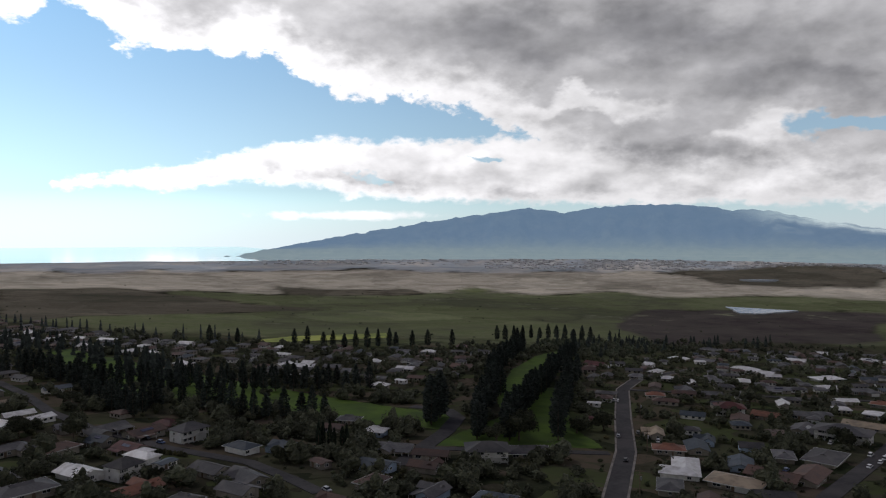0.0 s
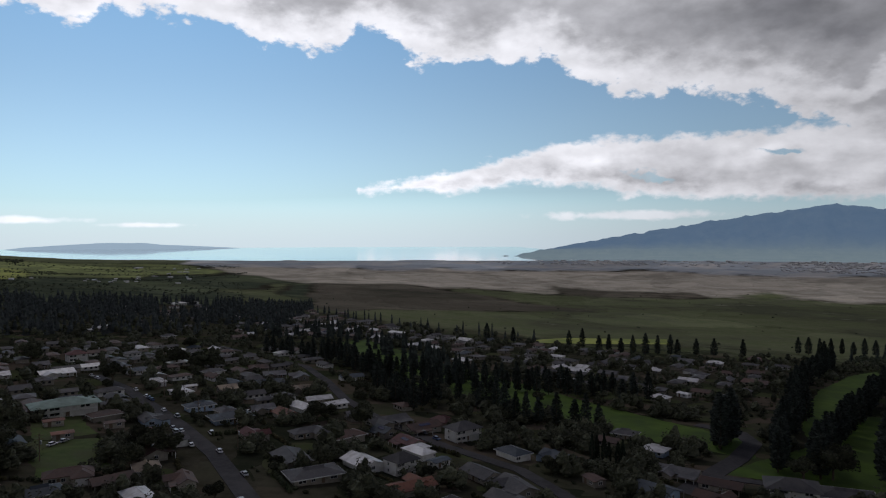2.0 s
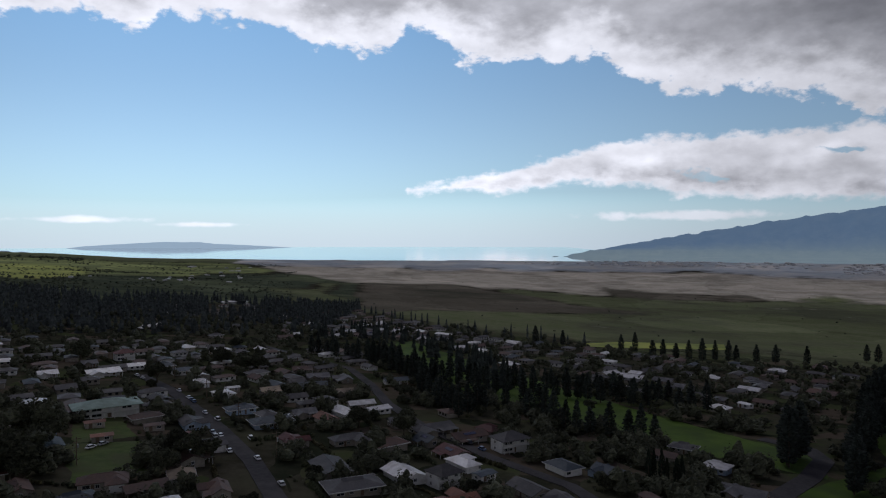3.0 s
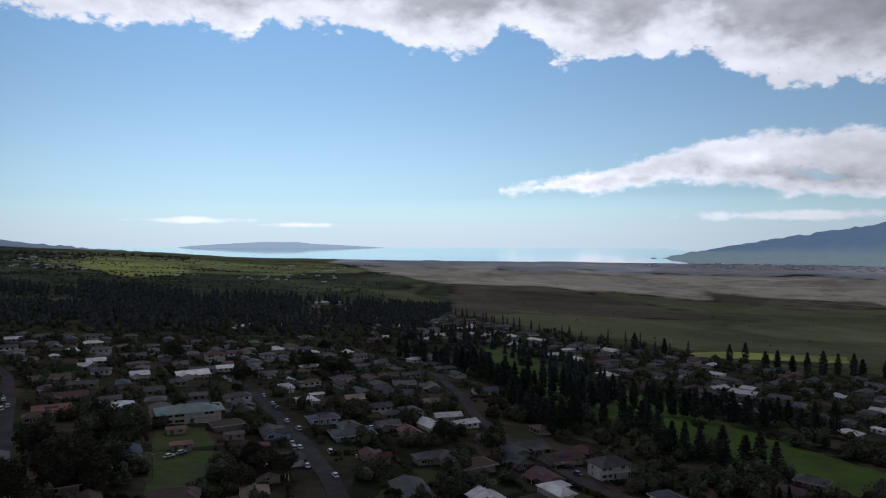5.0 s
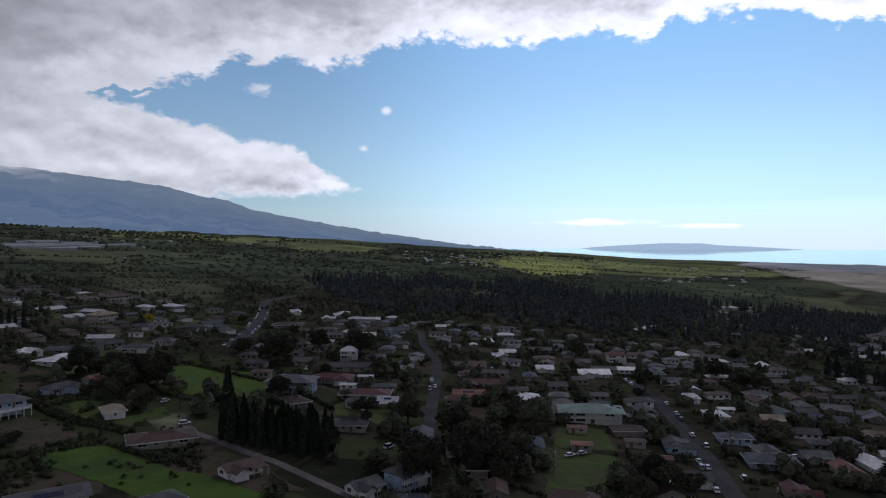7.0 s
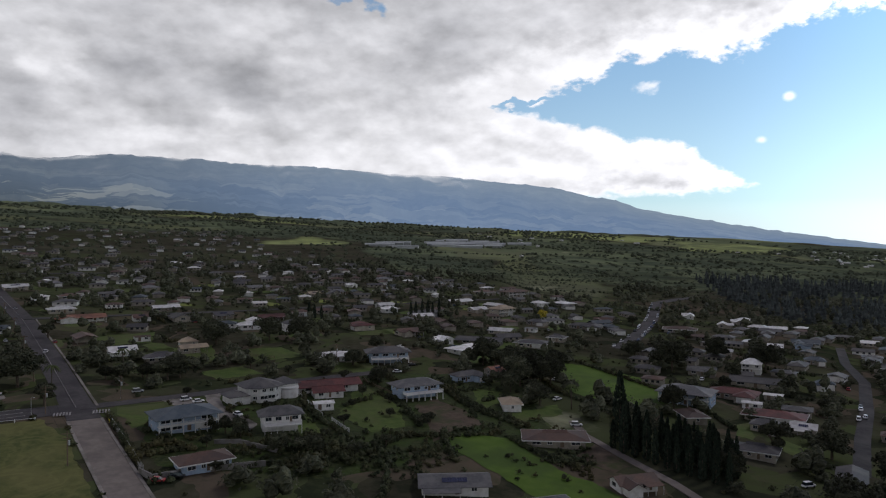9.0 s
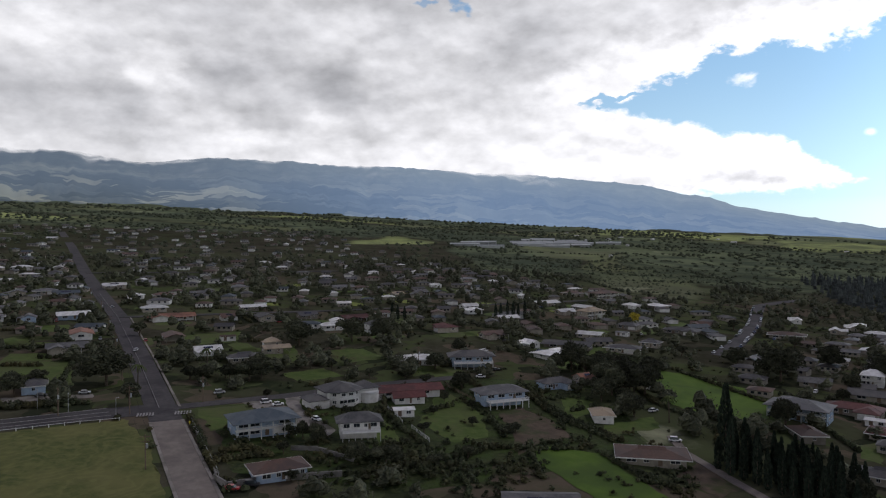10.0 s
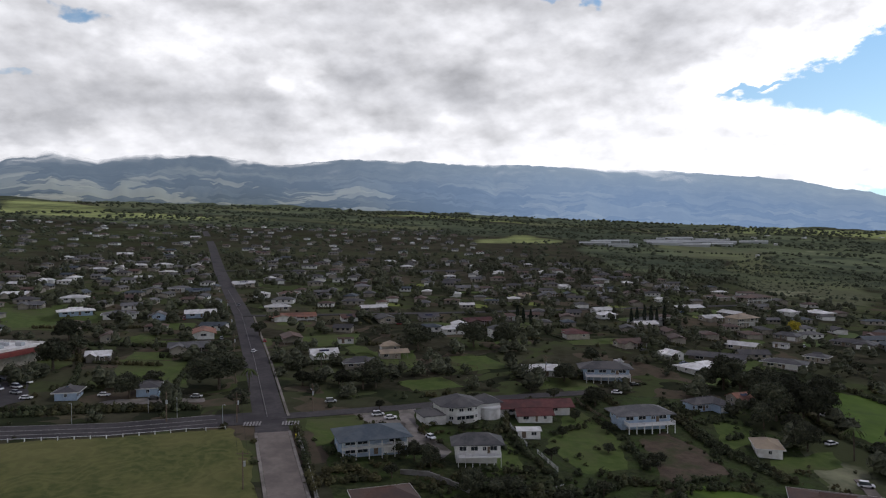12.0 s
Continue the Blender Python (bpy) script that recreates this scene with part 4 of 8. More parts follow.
ROOFS = {
    "w": ("white", material("white_metal_roof", (0.62, 0.62, 0.6), (0.5, 0.5, 0.48), 0.4, coarse=(0.4, 0.39, 0.36), coarse_scale=0.3, by_object=0.22, spec=0.35, rough=0.45, bump=0.06, wave=1.6)),
    "g": ("grey shingle", material("grey_shingle_roof", (0.1, 0.1, 0.1), (0.07, 0.071, 0.073), 1.5, coarse=(0.135, 0.132, 0.128), coarse_scale=0.2, by_object=0.35, spec=0.1, rough=0.6, bump=0.15)),
    "d": ("dark grey shingle", material("dark_shingle_roof", (0.048, 0.048, 0.049), (0.068, 0.067, 0.068), 1.5, coarse=(0.09, 0.086, 0.082), coarse_scale=0.15, by_object=0.3, spec=0.1, rough=0.6, bump=0.15)),
    "b": ("brown shingle", material("brown_shingle_roof", (0.085, 0.054, 0.043), (0.115, 0.072, 0.055), 1.5, coarse=(0.07, 0.052, 0.046), coarse_scale=0.15, by_object=0.3, spec=0.1, rough=0.6, bump=0.15)),
    "r": ("maroon metal", material("maroon_roof", (0.085, 0.032, 0.03), (0.11, 0.045, 0.04), 0.8, coarse=(0.06, 0.03, 0.028), coarse_scale=0.15, by_object=0.25, spec=0.1, rough=0.6, bump=0.06, wave=1.6)),
    "t": ("terracotta", material("terracotta_roof", (0.2, 0.09, 0.058), (0.25, 0.12, 0.08), 0.9, coarse=(0.14, 0.075, 0.055), coarse_scale=0.2, by_object=0.25, spec=0.1, rough=0.6, bump=0.15)),
    "u": ("blue-grey", material("blue_grey_roof", (0.055, 0.069, 0.08), (0.043, 0.055, 0.065), 1.0, coarse=(0.07, 0.083, 0.092), coarse_scale=0.2, by_object=0.3, spec=0.1, rough=0.6, bump=0.1)),
    "y": ("tan", material("tan_roof", (0.28, 0.225, 0.155), (0.33, 0.27, 0.19), 0.8, coarse=(0.2, 0.165, 0.12), coarse_scale=0.2, by_object=0.2, spec=0.1, rough=0.6, bump=0.1)),
    "n": ("pale green metal", material("green_roof", (0.19, 0.27, 0.22), (0.23, 0.31, 0.26), 0.6, coarse=(0.15, 0.21, 0.17), coarse_scale=0.2, spec=0.1, rough=0.6, bump=0.06, wave=1.6)),
}
WALLS = {
    "W": ("white", material("white_wall_paint", (0.66, 0.66, 0.64), (0.58, 0.58, 0.56), 0.7, coarse=(0.5, 0.49, 0.46), coarse_scale=0.4, by_object=0.1)),
    "C": ("cream", material("cream_wall_paint", (0.31, 0.285, 0.24), (0.26, 0.24, 0.2), 0.7, coarse=(0.21, 0.19, 0.16), coarse_scale=0.4, by_object=0.35)),
    "U": ("pale blue", material("blue_wall_paint", (0.33, 0.42, 0.53), (0.29, 0.37, 0.47), 0.7, coarse=(0.26, 0.32, 0.4), coarse_scale=0.4, by_object=0.15)),
    "R": ("red", material("red_wall_paint", (0.3, 0.05, 0.045), (0.25, 0.05, 0.04), 0.7)),
}


# ---- small mesh helpers ----
def box(bm, x0, x1, y0, y1, z0, z1):
    c = [bm.verts.new(p) for p in ((x0, y0, z0), (x1, y0, z0), (x1, y1, z0), (x0, y1, z0), (x0, y0, z1), (x1, y0, z1), (x1, y1, z1), (x0, y1, z1))]
    return [bm.faces.new([c[i] for i in q]) for q in ((3, 2, 1, 0), (4, 5, 6, 7), (0, 1, 5, 4), (1, 2, 6, 5), (2, 3, 7, 6), (3, 0, 4, 7))]


def tube(bm, a, b, ra, rb, sides=7):
    a, b = Vector(a), Vector(b)
    turn = (b - a).to_track_quat("Z", "Y")
    low = [bm.verts.new(a + turn @ Vector((ra * math.cos(k * 2 * math.pi / sides), ra * math.sin(k * 2 * math.pi / sides), 0))) for k in range(sides)]
    high = [bm.verts.new(b + turn @ Vector((rb * math.cos(k * 2 * math.pi / sides), rb * math.sin(k * 2 * math.pi / sides), 0))) for k in range(sides)]
    for k in range(sides):
        bm.faces.new((low[k], low[(k + 1) % sides], high[(k + 1) % sides], high[k]))
    bm.faces.new(high)
    bm.faces.new(low[::-1])


def spot(x, y, heading=0.0, lift=0.0):
    """A pose on the ground at x, y, turned by heading degrees."""
    return pose(x, y, land(x, y) + lift, 0, 0, heading)


# ---- streets ----
ROAD_A = [(-60, 36), (-150, 23), (-182, 19), (-206, 16), (-220, 14.4), (-232, 13), (-296, 5), (-390, -8), (-480, -24), (-591, -43), (-851, -83), (-1100, -125)]
ROAD_B = [(-214, -170), (-222, -100), (-224, -47), (-225, -23), (-230, 0), (-232, 13)]
ROAD_B2 = [(-232, 13), (-238, 47), (-246, 78), (-251, 112)]
ROAD_C = [(6, 60), (-10, 118), (-18, 143), (-30, 181), (-46, 219), (-65, 258), (-79, 286), (-100, 318)]
ROAD_D = [(-118, 182), (-137, 213), (-156, 246), (-184, 290), (-212, 321), (-240, 360)]
ROAD_E = [(40, 5), (100, 58), (132, 87), (173, 121), (218, 164), (277, 219), (321, 247), (390, 262)]
ROAD_F = [(120, 36), (185, 59), (260, 79), (360, 108)]
ROAD_G = [(96, 140), (109, 152), (134, 173), (153, 193), (158, 208), (148, 222)]
ROAD_H = [(-432, 470), (-420, 430), (-405, 396), (-375, 364), (-338, 326), (-308, 291), (-283, 260), (-266, 236)]
ROAD_I = [(-60, 440), (-19, 379), (-4, 358), (6, 312), (12, 268), (22, 232), (40, 190), (57, 163), (62, 140), (64, 126)]
ROAD_L = [(109, 152), (117, 153), (138, 140), (166, 122)]
ROAD_J = [(-178, 141), (-167, 136), (-146, 134), (-131, 133), (-100, 127)]
ROAD_M = [(-390, -8), (-402, 90), (-420, 190), (-440, 300)]
ROAD_N = [(-591, -43), (-610, 90), (-640, 220)]
ROAD_O = [(277, 219), (360, 150), (450, 90), (600, 20)]
STREETS = (ROAD_A, ROAD_B, ROAD_B2, ROAD_C, ROAD_D, ROAD_E, ROAD_F, ROAD_G, ROAD_H, ROAD_I, ROAD_L, ROAD_J, ROAD_M, ROAD_N, ROAD_O)


def dense(line, step=5.0):
    pts = []
    for (ax, ay), (bx, by) in zip(line, line[1:]):
        n = max(1, int(math.hypot(bx - ax, by - ay) / step))
        pts += [(ax + (bx - ax) * k / n, ay + (by - ay) * k / n) for k in range(n)]
    return pts + [line[-1]]


def normals(pts):
    out = []
    for i in range(len(pts)):
        (ax, ay), (bx, by) = pts[max(0, i - 1)], pts[min(len(pts) - 1, i + 1)]
        d = math.hypot(bx - ax, by - ay) or 1
        out.append((-(by - ay) / d, (bx - ax) / d))
    return out


def ribbon(name, line, left, right, mat, lift, depth=0.5, step=5.0):
    """A strip that follows the ground between two offsets from a line, with a real edge down to the ground."""
    pts = dense(line, step)
    v, f = [], []
    for (x, y), (nx, ny) in zip(pts, normals(pts)):
        for off, drop in ((left, depth), (left, 0), (right, 0), (right, depth)):
            px, py = x + nx * off, y + ny * off
            v.append((px, py, land(px, py) + lift - drop))
    for i in range(len(pts) - 1):
        for k in range(3):
            f.append((4 * i + k, 4 * i + k + 1, 4 * i + k + 5, 4 * i + k + 4))
    return raw(name, v, f, mat)


for index, (line, width, mat, label) in enumerate((
        (ROAD_A[4:], 8.2, M_MAIN_ROAD, "straight grey asphalt street climbing through the houses"), (ROAD_A[:5], 7.2, M_OLD_ROAD, "worn pale street beside the mown field"),
        (ROAD_B, 9.6, M_MAIN_ROAD, "wide asphalt road along the mown field"), (ROAD_B2, 4.6, M_MAIN_ROAD, "narrow asphalt lane between gardens"),
        (ROAD_C, 5.4, M_ASPHALT, "dark asphalt street lined with parked cars"), (ROAD_D, 4.2, M_ASPHALT, "asphalt side street between houses"),
        (ROAD_E, 5.8, M_ASPHALT, "straight grey street with pale kerbs"), (ROAD_F, 5.4, M_ASPHALT, "asphalt street with parked cars"),
        (ROAD_G, 6.4, M_ASPHALT, "curved street end by the fairway"), (ROAD_H, 7.6, M_MAIN_ROAD, "wide grey street lined with parked cars"),
        (ROAD_I, 4.6, M_ASPHALT, "winding asphalt street beside the pines"), (ROAD_L, 4.4, M_ASPHALT, "short asphalt street under the pines"),
        (ROAD_J, 2.6, M_OLD_ROAD, "curved worn driveway past the cypresses"), (ROAD_M, 4.4, M_ASPHALT, "asphalt cross street"), (ROAD_N, 4.4, M_ASPHALT, "asphalt cross street"),
        (ROAD_O, 4.4, M_ASPHALT, "asphalt cross street"))):
    tagged(ribbon("road_%d" % (index + 1), line, width / 2, -width / 2, mat, 0.10 + 0.012 * index), label, "road", kind="structure")
for line, side, label in ((ROAD_A[5:8], -4.8, ""), (ROAD_A[:5], -4.0, ""), (ROAD_A[:5], 4.0, ""), (ROAD_E, 3.3, ""), (ROAD_E, -3.3, "")):
    tagged(ribbon("pavement", line, side + 0.35, side - 0.35, M_KERB, 0.2), "narrow pale concrete pavement beside the road", "pavement", kind="structure")
for line, off, wide in ((ROAD_A[5:9], 0.6, 0.12), (ROAD_B[:-1], 0.5, 0.14), (ROAD_B[:-1], -2.6, 0.1), (ROAD_B[:-1], 4.2, 0.1)):
    tagged(ribbon("road_line", line, off + wide / 2, off - wide / 2, M_LINE, 0.34, 0.1), "faded painted line on the asphalt", "road marking", kind="structure")
# crossings at the junction
for cx, cy in ((-226, 9.2), (-226, 18.6)):
    for k in range(6):
        line = [(cx - 1.6, cy - 1.9 + k * 0.75), (cx + 1.6, cy - 2.1 + k * 0.75)]
        tagged(ribbon("crossing_bar", line, 0.22, -0.22, M_LINE, 0.36, 0.1), "white painted crossing bar", "road marking", kind="structure")


def patch(name, outline, mat, label, lift=0.06):
    """A flat cover of its own on the slope near the town, with a slightly ragged rim."""
    pts = []
    for (ax, ay), (bx, by) in zip(outline, outline[1:] + outline[:1]):
        n = max(1, int(math.hypot(bx - ax, by - ay) / 2))
        for k in range(n):
            x, y = ax + (bx - ax) * k / n, ay + (by - ay) * k / n
            pts.append((x + 1.3 * noise.noise(Vector((x * 0.25, y * 0.25, 1))), y + 1.3 * noise.noise(Vector((x * 0.25, y * 0.25, 7)))))
    bm = bmesh.new()
    face = bm.faces.new([bm.verts.new((x, y, land(x, y) + lift)) for x, y in pts])
    if face.normal.z < 0 or sum(a[0] * b[1] - b[0] * a[1] for a, b in zip(pts, pts[1:] + pts[:1])) < 0:
        face.normal_flip()
    bmesh.ops.triangulate(bm, faces=bm.faces[:])
    ob = part(name, bm, mat)
    return tagged(ob, label, "grass" if mat not in (M_EARTH, M_ASPHALT) else "ground", kind="structure")


UPHILL_LAWNS = ([(-334, -47), (-331, -24), (-323, -23), (-325, -45)], [(-312, -38), (-311, -27), (-298, -23), (-300, -39)], [(-371, -42), (-371, -27), (-354, -24), (-355, -36)],
                [(-387, -96), (-380, -69), (-369, -66), (-372, -91)], [(-300, 66), (-303, 88), (-284, 93), (-278, 74)], [(-266, 50), (-272, 66), (-259, 70), (-254, 54)],
                [(-262, 98), (-266, 112), (-256, 114), (-252, 101)])
PAVED_YARDS = ([(-234, 34), (-235, 41), (-224, 48), (-219, 47), (-226, 38)], [(-239, 47), (-238, 52), (-222, 50), (-211, 49), (-203, 55), (-197, 53), (-205, 51), (-213, 45), (-226, 46)],
               [(-249, -33), (-251, -28), (-251, -6), (-247, -5), (-246, -27), (-245, -32)])
BROWN_PLOT = [(-207, 103), (-213, 113), (-198, 116), (-184, 114), (-181, 102), (-174, 93), (-190, 100)]
WATERED_PLOT = [(-173, 95), (-180, 102), (-171, 114), (-147, 113), (-134, 116), (-117, 116), (-113, 110), (-125, 101), (-138, 98), (-158, 97)]
FIELD = [(-216, -170), (-217, -47), (-219, -22), (-224, 4), (-206, 10), (-182, 13), (-150, 17), (-60, 30), (-40, -60), (-60, -170)]
GREEN_FIELD = [(-250, 184), (-233, 172), (-205, 163), (-186, 165), (-185, 188), (-196, 198), (-217, 203), (-241, 197)]
GOLF = [(45, 307), (75, 263), (92, 222), (108, 203), (140, 173), (155, 196), (127, 250), (106, 308), (74, 388), (40, 500), (20, 480), (35, 380)]
FAIRWAY_FAR = [(188, 212), (214, 245), (270, 305), (340, 363), (379, 384), (345, 340), (272, 278), (228, 239), (190, 204), (170, 182)]
FAIRWAY_NEAR = [(117, 158), (139, 170), (175, 190), (199, 205), (240, 240), (250, 236), (215, 196), (186, 162), (170, 128), (140, 144)]
GARDENS = (
    [(-236, 95), (-231, 98), (-211, 99), (-200, 96), (-189, 92), (-187, 82), (-205, 78), (-213, 85)], [(-270, 98), (-272, 108), (-257, 108), (-255, 94)],
    [(-214, 69), (-206, 70), (-191, 69), (-189, 62), (-202, 65)], [(-221, 132), (-213, 138), (-204, 133), (-197, 122), (-205, 124)],
    [(-160, 187), (-160, 195), (-147, 180), (-152, 179)], [(-147, 189), (-136, 189), (-128, 178), (-139, 180)],
    [(-191, 128), (-195, 148), (-185, 143), (-183, 125)], [(-229, 22), (-232, 38), (-221, 39), (-209, 25)],
    [(-411, -121), (-412, -94), (-354, -75), (-353, -98)], [(-87, 195), (-66, 201), (-55, 168), (-70, 159)], [(-93, 220), (-83, 235), (-69, 206), (-84, 196)],
    [(-300, -40), (-296, -18), (-262, -12), (-266, -36)],
    [(-310, 40), (-312, 62), (-285, 60), (-284, 42)], [(-340, 20), (-346, 44), (-322, 40), (-320, 20)])
for shape in UPHILL_LAWNS:
    tagged(patch("lawn", shape, M_LAWN, "green garden lawn beside houses"), category="lawn")
for shape in PAVED_YARDS:
    tagged(patch("driveway", shape, M_KERB, "pale paved drive beside a house", 0.09), category="driveway", kind="structure")
tagged(patch("mown_field", FIELD, M_DRYLAWN, "broad mown olive grass field beside the junction", 0.05), category="field")
tagged(patch("green_field", WATERED_PLOT, M_FAIRWAY, "bright green open plot between dark hedges", 0.1), category="field")
tagged(patch("green_field", GREEN_FIELD, M_FAIRWAY, "bright green open field between the houses"), category="field")
for shape in (GOLF, FAIRWAY_FAR, FAIRWAY_NEAR):
    tagged(patch("fairway", shape, M_FAIRWAY, "green golf fairway between rows of pines"), category="fairway")
# lawns up the hill, coloured as though sun fell on them
for cx, cy in ((-429, 66), (-427, 114), (-426, 195), (-391, 231), (-351, 259), (-340, 294), (-470, 150), (-520, 95), (-437, 148), (-452, 128), (-291, 204), (-322, 154)):
    shape = [(cx + 9 * math.cos(k * 0.9) * (0.8 + 0.3 * math.sin(k * 2.1 + cx)), cy + 7 * math.sin(k * 0.9)) for k in range(7)]
    tagged(patch("lawn", shape, M_BRIGHT, "lawn among the houses, painted bright as if sunlit"), category="lawn")
for shape in GARDENS:
    tagged(patch("lawn", shape, M_LAWN, "green garden lawn beside houses"), category="lawn")
patch("bare_plot", BROWN_PLOT, M_EARTH, "bare brown earth plot between gardens")
patch("bare_plot", [(-154, 122), (-160, 136), (-143, 131), (-141, 124)], M_EARTH, "dark bare earth beside the curved driveway", 0.08)
patch("bare_plot", [(-171, 85), (-168, 94), (-160, 93), (-161, 80)], M_EARTH, "bare brown earth plot between gardens", 0.08)
patch("car_park", [(-246, -56), (-250, -90), (-290, -95), (-276, -60), (-251, -52)], M_ASPHALT, "dark asphalt car park beside the store", 0.08)
NEAR_PLOTS = [(-222, 24), (-250, 60), (-252, 108), (-236, 140), (-160, 136), (-132, 110), (-136, 92), (-172, 52), (-166, 24)]
SPARSE = [(-190, 40), (-190, 215), (-95, 215), (-95, 60)]
tagged(patch("rough_grass", [(-180, 28), (-222, 26), (-246, 60), (-250, 108), (-240, 138), (-200, 142), (-166, 126), (-160, 60)], M_ROUGH, "rough green grass between near garden plots", 0.03), category="grass")
OPEN = [*UPHILL_LAWNS, *PAVED_YARDS, FIELD, GREEN_FIELD, GOLF, FAIRWAY_FAR, FAIRWAY_NEAR] + list(GARDENS) + [BROWN_PLOT, WATERED_PLOT, FIELDS[16][1]]

dice_edge = random.Random(3)
# reservoirs, and a strip out on the plain with sunlight painted into its green
for name, cx, cy, rx, ry, turn_deg, label in (("reservoir", 1570, 978, 45, 22, -32, "small far pale reservoir on the plain"),):
    v = []
    for k in range(40):
        a = 2 * math.pi * k / 40
        u, w = rx * math.cos(a) * (1 + 0.12 * math.sin(3 * a)), ry * math.sin(a)
        c, s = math.cos(radians(turn_deg)), math.sin(radians(turn_deg))
        v.append((cx + c * u - s * w, cy + s * u + c * w))
    top = land(cx, cy) + 2.5
    tagged(raw(name, [(x, y, top) for x, y in v] + [(x, y, top - 30) for x, y in v], [tuple(range(40))] + [(k, k + 40, (k + 1) % 40 + 40, (k + 1) % 40) for k in range(40)], M_POND), label, "reservoir", kind="structure")
bank = []
for (ax, ay), (bx, by) in zip(((1043, 699), (1079, 594), (995, 600), (970, 622)), ((1079, 594), (995, 600), (970, 622), (1043, 699))):
    bank += [(ax + (bx - ax) * k / 5 + dice_edge.uniform(-2, 2), ay + (by - ay) * k / 5 + dice_edge.uniform(-2, 2)) for k in range(5)]
level = land(1015, 630) + 2.0
count = len(bank)
tagged(raw("reservoir", [(x, y, level) for x, y in bank] + [(x, y, level - 30) for x, y in bank], [tuple(range(count))] + [(k, k + count, (k + 1) % count + count, (k + 1) % count) for k in range(count)], M_POND),
       "pale four-sided reservoir among dark tilled fields", "reservoir", kind="structure")
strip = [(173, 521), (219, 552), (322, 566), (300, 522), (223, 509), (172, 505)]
tagged(patch("crop_strip", strip, M_SUNLIT, "strip behind pines painted yellow-green as if sunlit", 0.5), category="field")


# ---- houses ----
def hip_roof(bm, x0, x1, y0, y1, z, rise, eave=0.7, thick=0.16):
    x0, x1, y0, y1 = x0 - eave, x1 + eave, y0 - eave, y1 + eave
    half = min(x1 - x0, y1 - y0) / 2
    my = (y0 + y1) / 2
    mx = (x0 + x1) / 2
    if x1 - x0 >= y1 - y0:
        ridge = [(x0 + half, my, z + rise), (x1 - half, my, z + rise)]
        order = ((0, 1, 5, 4), (1, 2, 5), (2, 3, 4, 5), (3, 0, 4))
    else:
        ridge = [(mx, y0 + half, z + rise), (mx, y1 - half, z + rise)]
        order = ((0, 1, 4), (1, 2, 5, 4), (2, 3, 5), (3, 0, 4, 5))
    top = [bm.verts.new(p) for p in [(x0, y0, z), (x1, y0, z), (x1, y1, z), (x0, y1, z)] + ridge]
    low = [bm.verts.new((v.co.x, v.co.y, z - thick)) for v in top[:4]]
    for q in order:
        bm.faces.new([top[i] for i in q])
    for k in range(4):
        bm.faces.new((top[k], low[k], low[(k + 1) % 4], top[(k + 1) % 4]))
    bm.faces.new(low)


def gable_roof(bm, x0, x1, y0, y1, z, rise, eave=0.6, thick=0.16):
    x0, x1 = x0 - eave, x1 + eave
    my = (y0 + y1) / 2
    drop = rise * eave / ((y1 - y0) / 2)
    y0, y1 = y0 - eave, y1 + eave
    profile = [(y0, z - drop), (my, z + rise), (y1, z - drop), (y1, z - drop - thick), (my, z + rise - thick), (y0, z - drop - thick)]
    a = [bm.verts.new((x0, y, h)) for y, h in profile]
    b = [bm.verts.new((x1, y, h)) for y, h in profile]
    for k in range(6):
        bm.faces.new((a[k], b[k], b[(k + 1) % 6], a[(k + 1) % 6]))
    for ring in ((a[0], a[1], a[4], a[5]), (a[1], a[2], a[3], a[4])):
        bm.faces.new(ring[::-1])
    for ring in ((b[0], b[1], b[4], b[5]), (b[1], b[2], b[3], b[4])):
        bm.faces.new(ring)


def gable_wall(bm, x0, x1, y0, y1, z0, z, rise):
    box(bm, x0, x1, y0, y1, z0, z)
    my = (y0 + y1) / 2
    for x in (x0, x1):
        ring = [bm.verts.new(p) for p in ((x, y0, z), (x, y1, z), (x, my, z + rise))]
        bm.faces.new(ring)


def shifted(bm, start, m):
    """Moves what was added to a bmesh since it had start vertices."""
    bm.verts.ensure_lookup_table()
    for vert in bm.verts[start:]:
        vert.co = m @ vert.co


def lean_to(bm, x0, x1, y0, y1, z0, z1, thick=0.14):
    """A single slope from z0 at y0 up to z1 at y1."""
    c = [bm.verts.new(p) for p in ((x0, y0, z0 - thick), (x1, y0, z0 - thick), (x1, y1, z1 - thick), (x0, y1, z1 - thick), (x0, y0, z0), (x1, y0, z0), (x1, y1, z1), (x0, y1, z1))]
    for q in ((3, 2, 1, 0), (4, 5, 6, 7), (0, 1, 5, 4), (1, 2, 6, 5), (2, 3, 7, 6), (3, 0, 4, 7)):
        bm.faces.new([c[i] for i in q])


def fascia(root, x0, x1, y0, y1, z, eave):
    """White boards round the eaves."""
    bm = bmesh.new()
    x0, x1, y0, y1 = x0 - eave - 0.03, x1 + eave + 0.03, y0 - eave - 0.03, y1 + eave + 0.03
    for a, b, c, d in ((x0, x1, y0 - 0.05, y0), (x0, x1, y1, y1 + 0.05), (x0 - 0.05, x0, y0 - 0.05, y1 + 0.05), (x1, x1 + 0.05, y0 - 0.05, y1 + 0.05)):
        box(bm, a, b, c, d, z - 0.3, z + 0.02)
    part("fascia", bm, M_TRIM, root, "white eaves board")


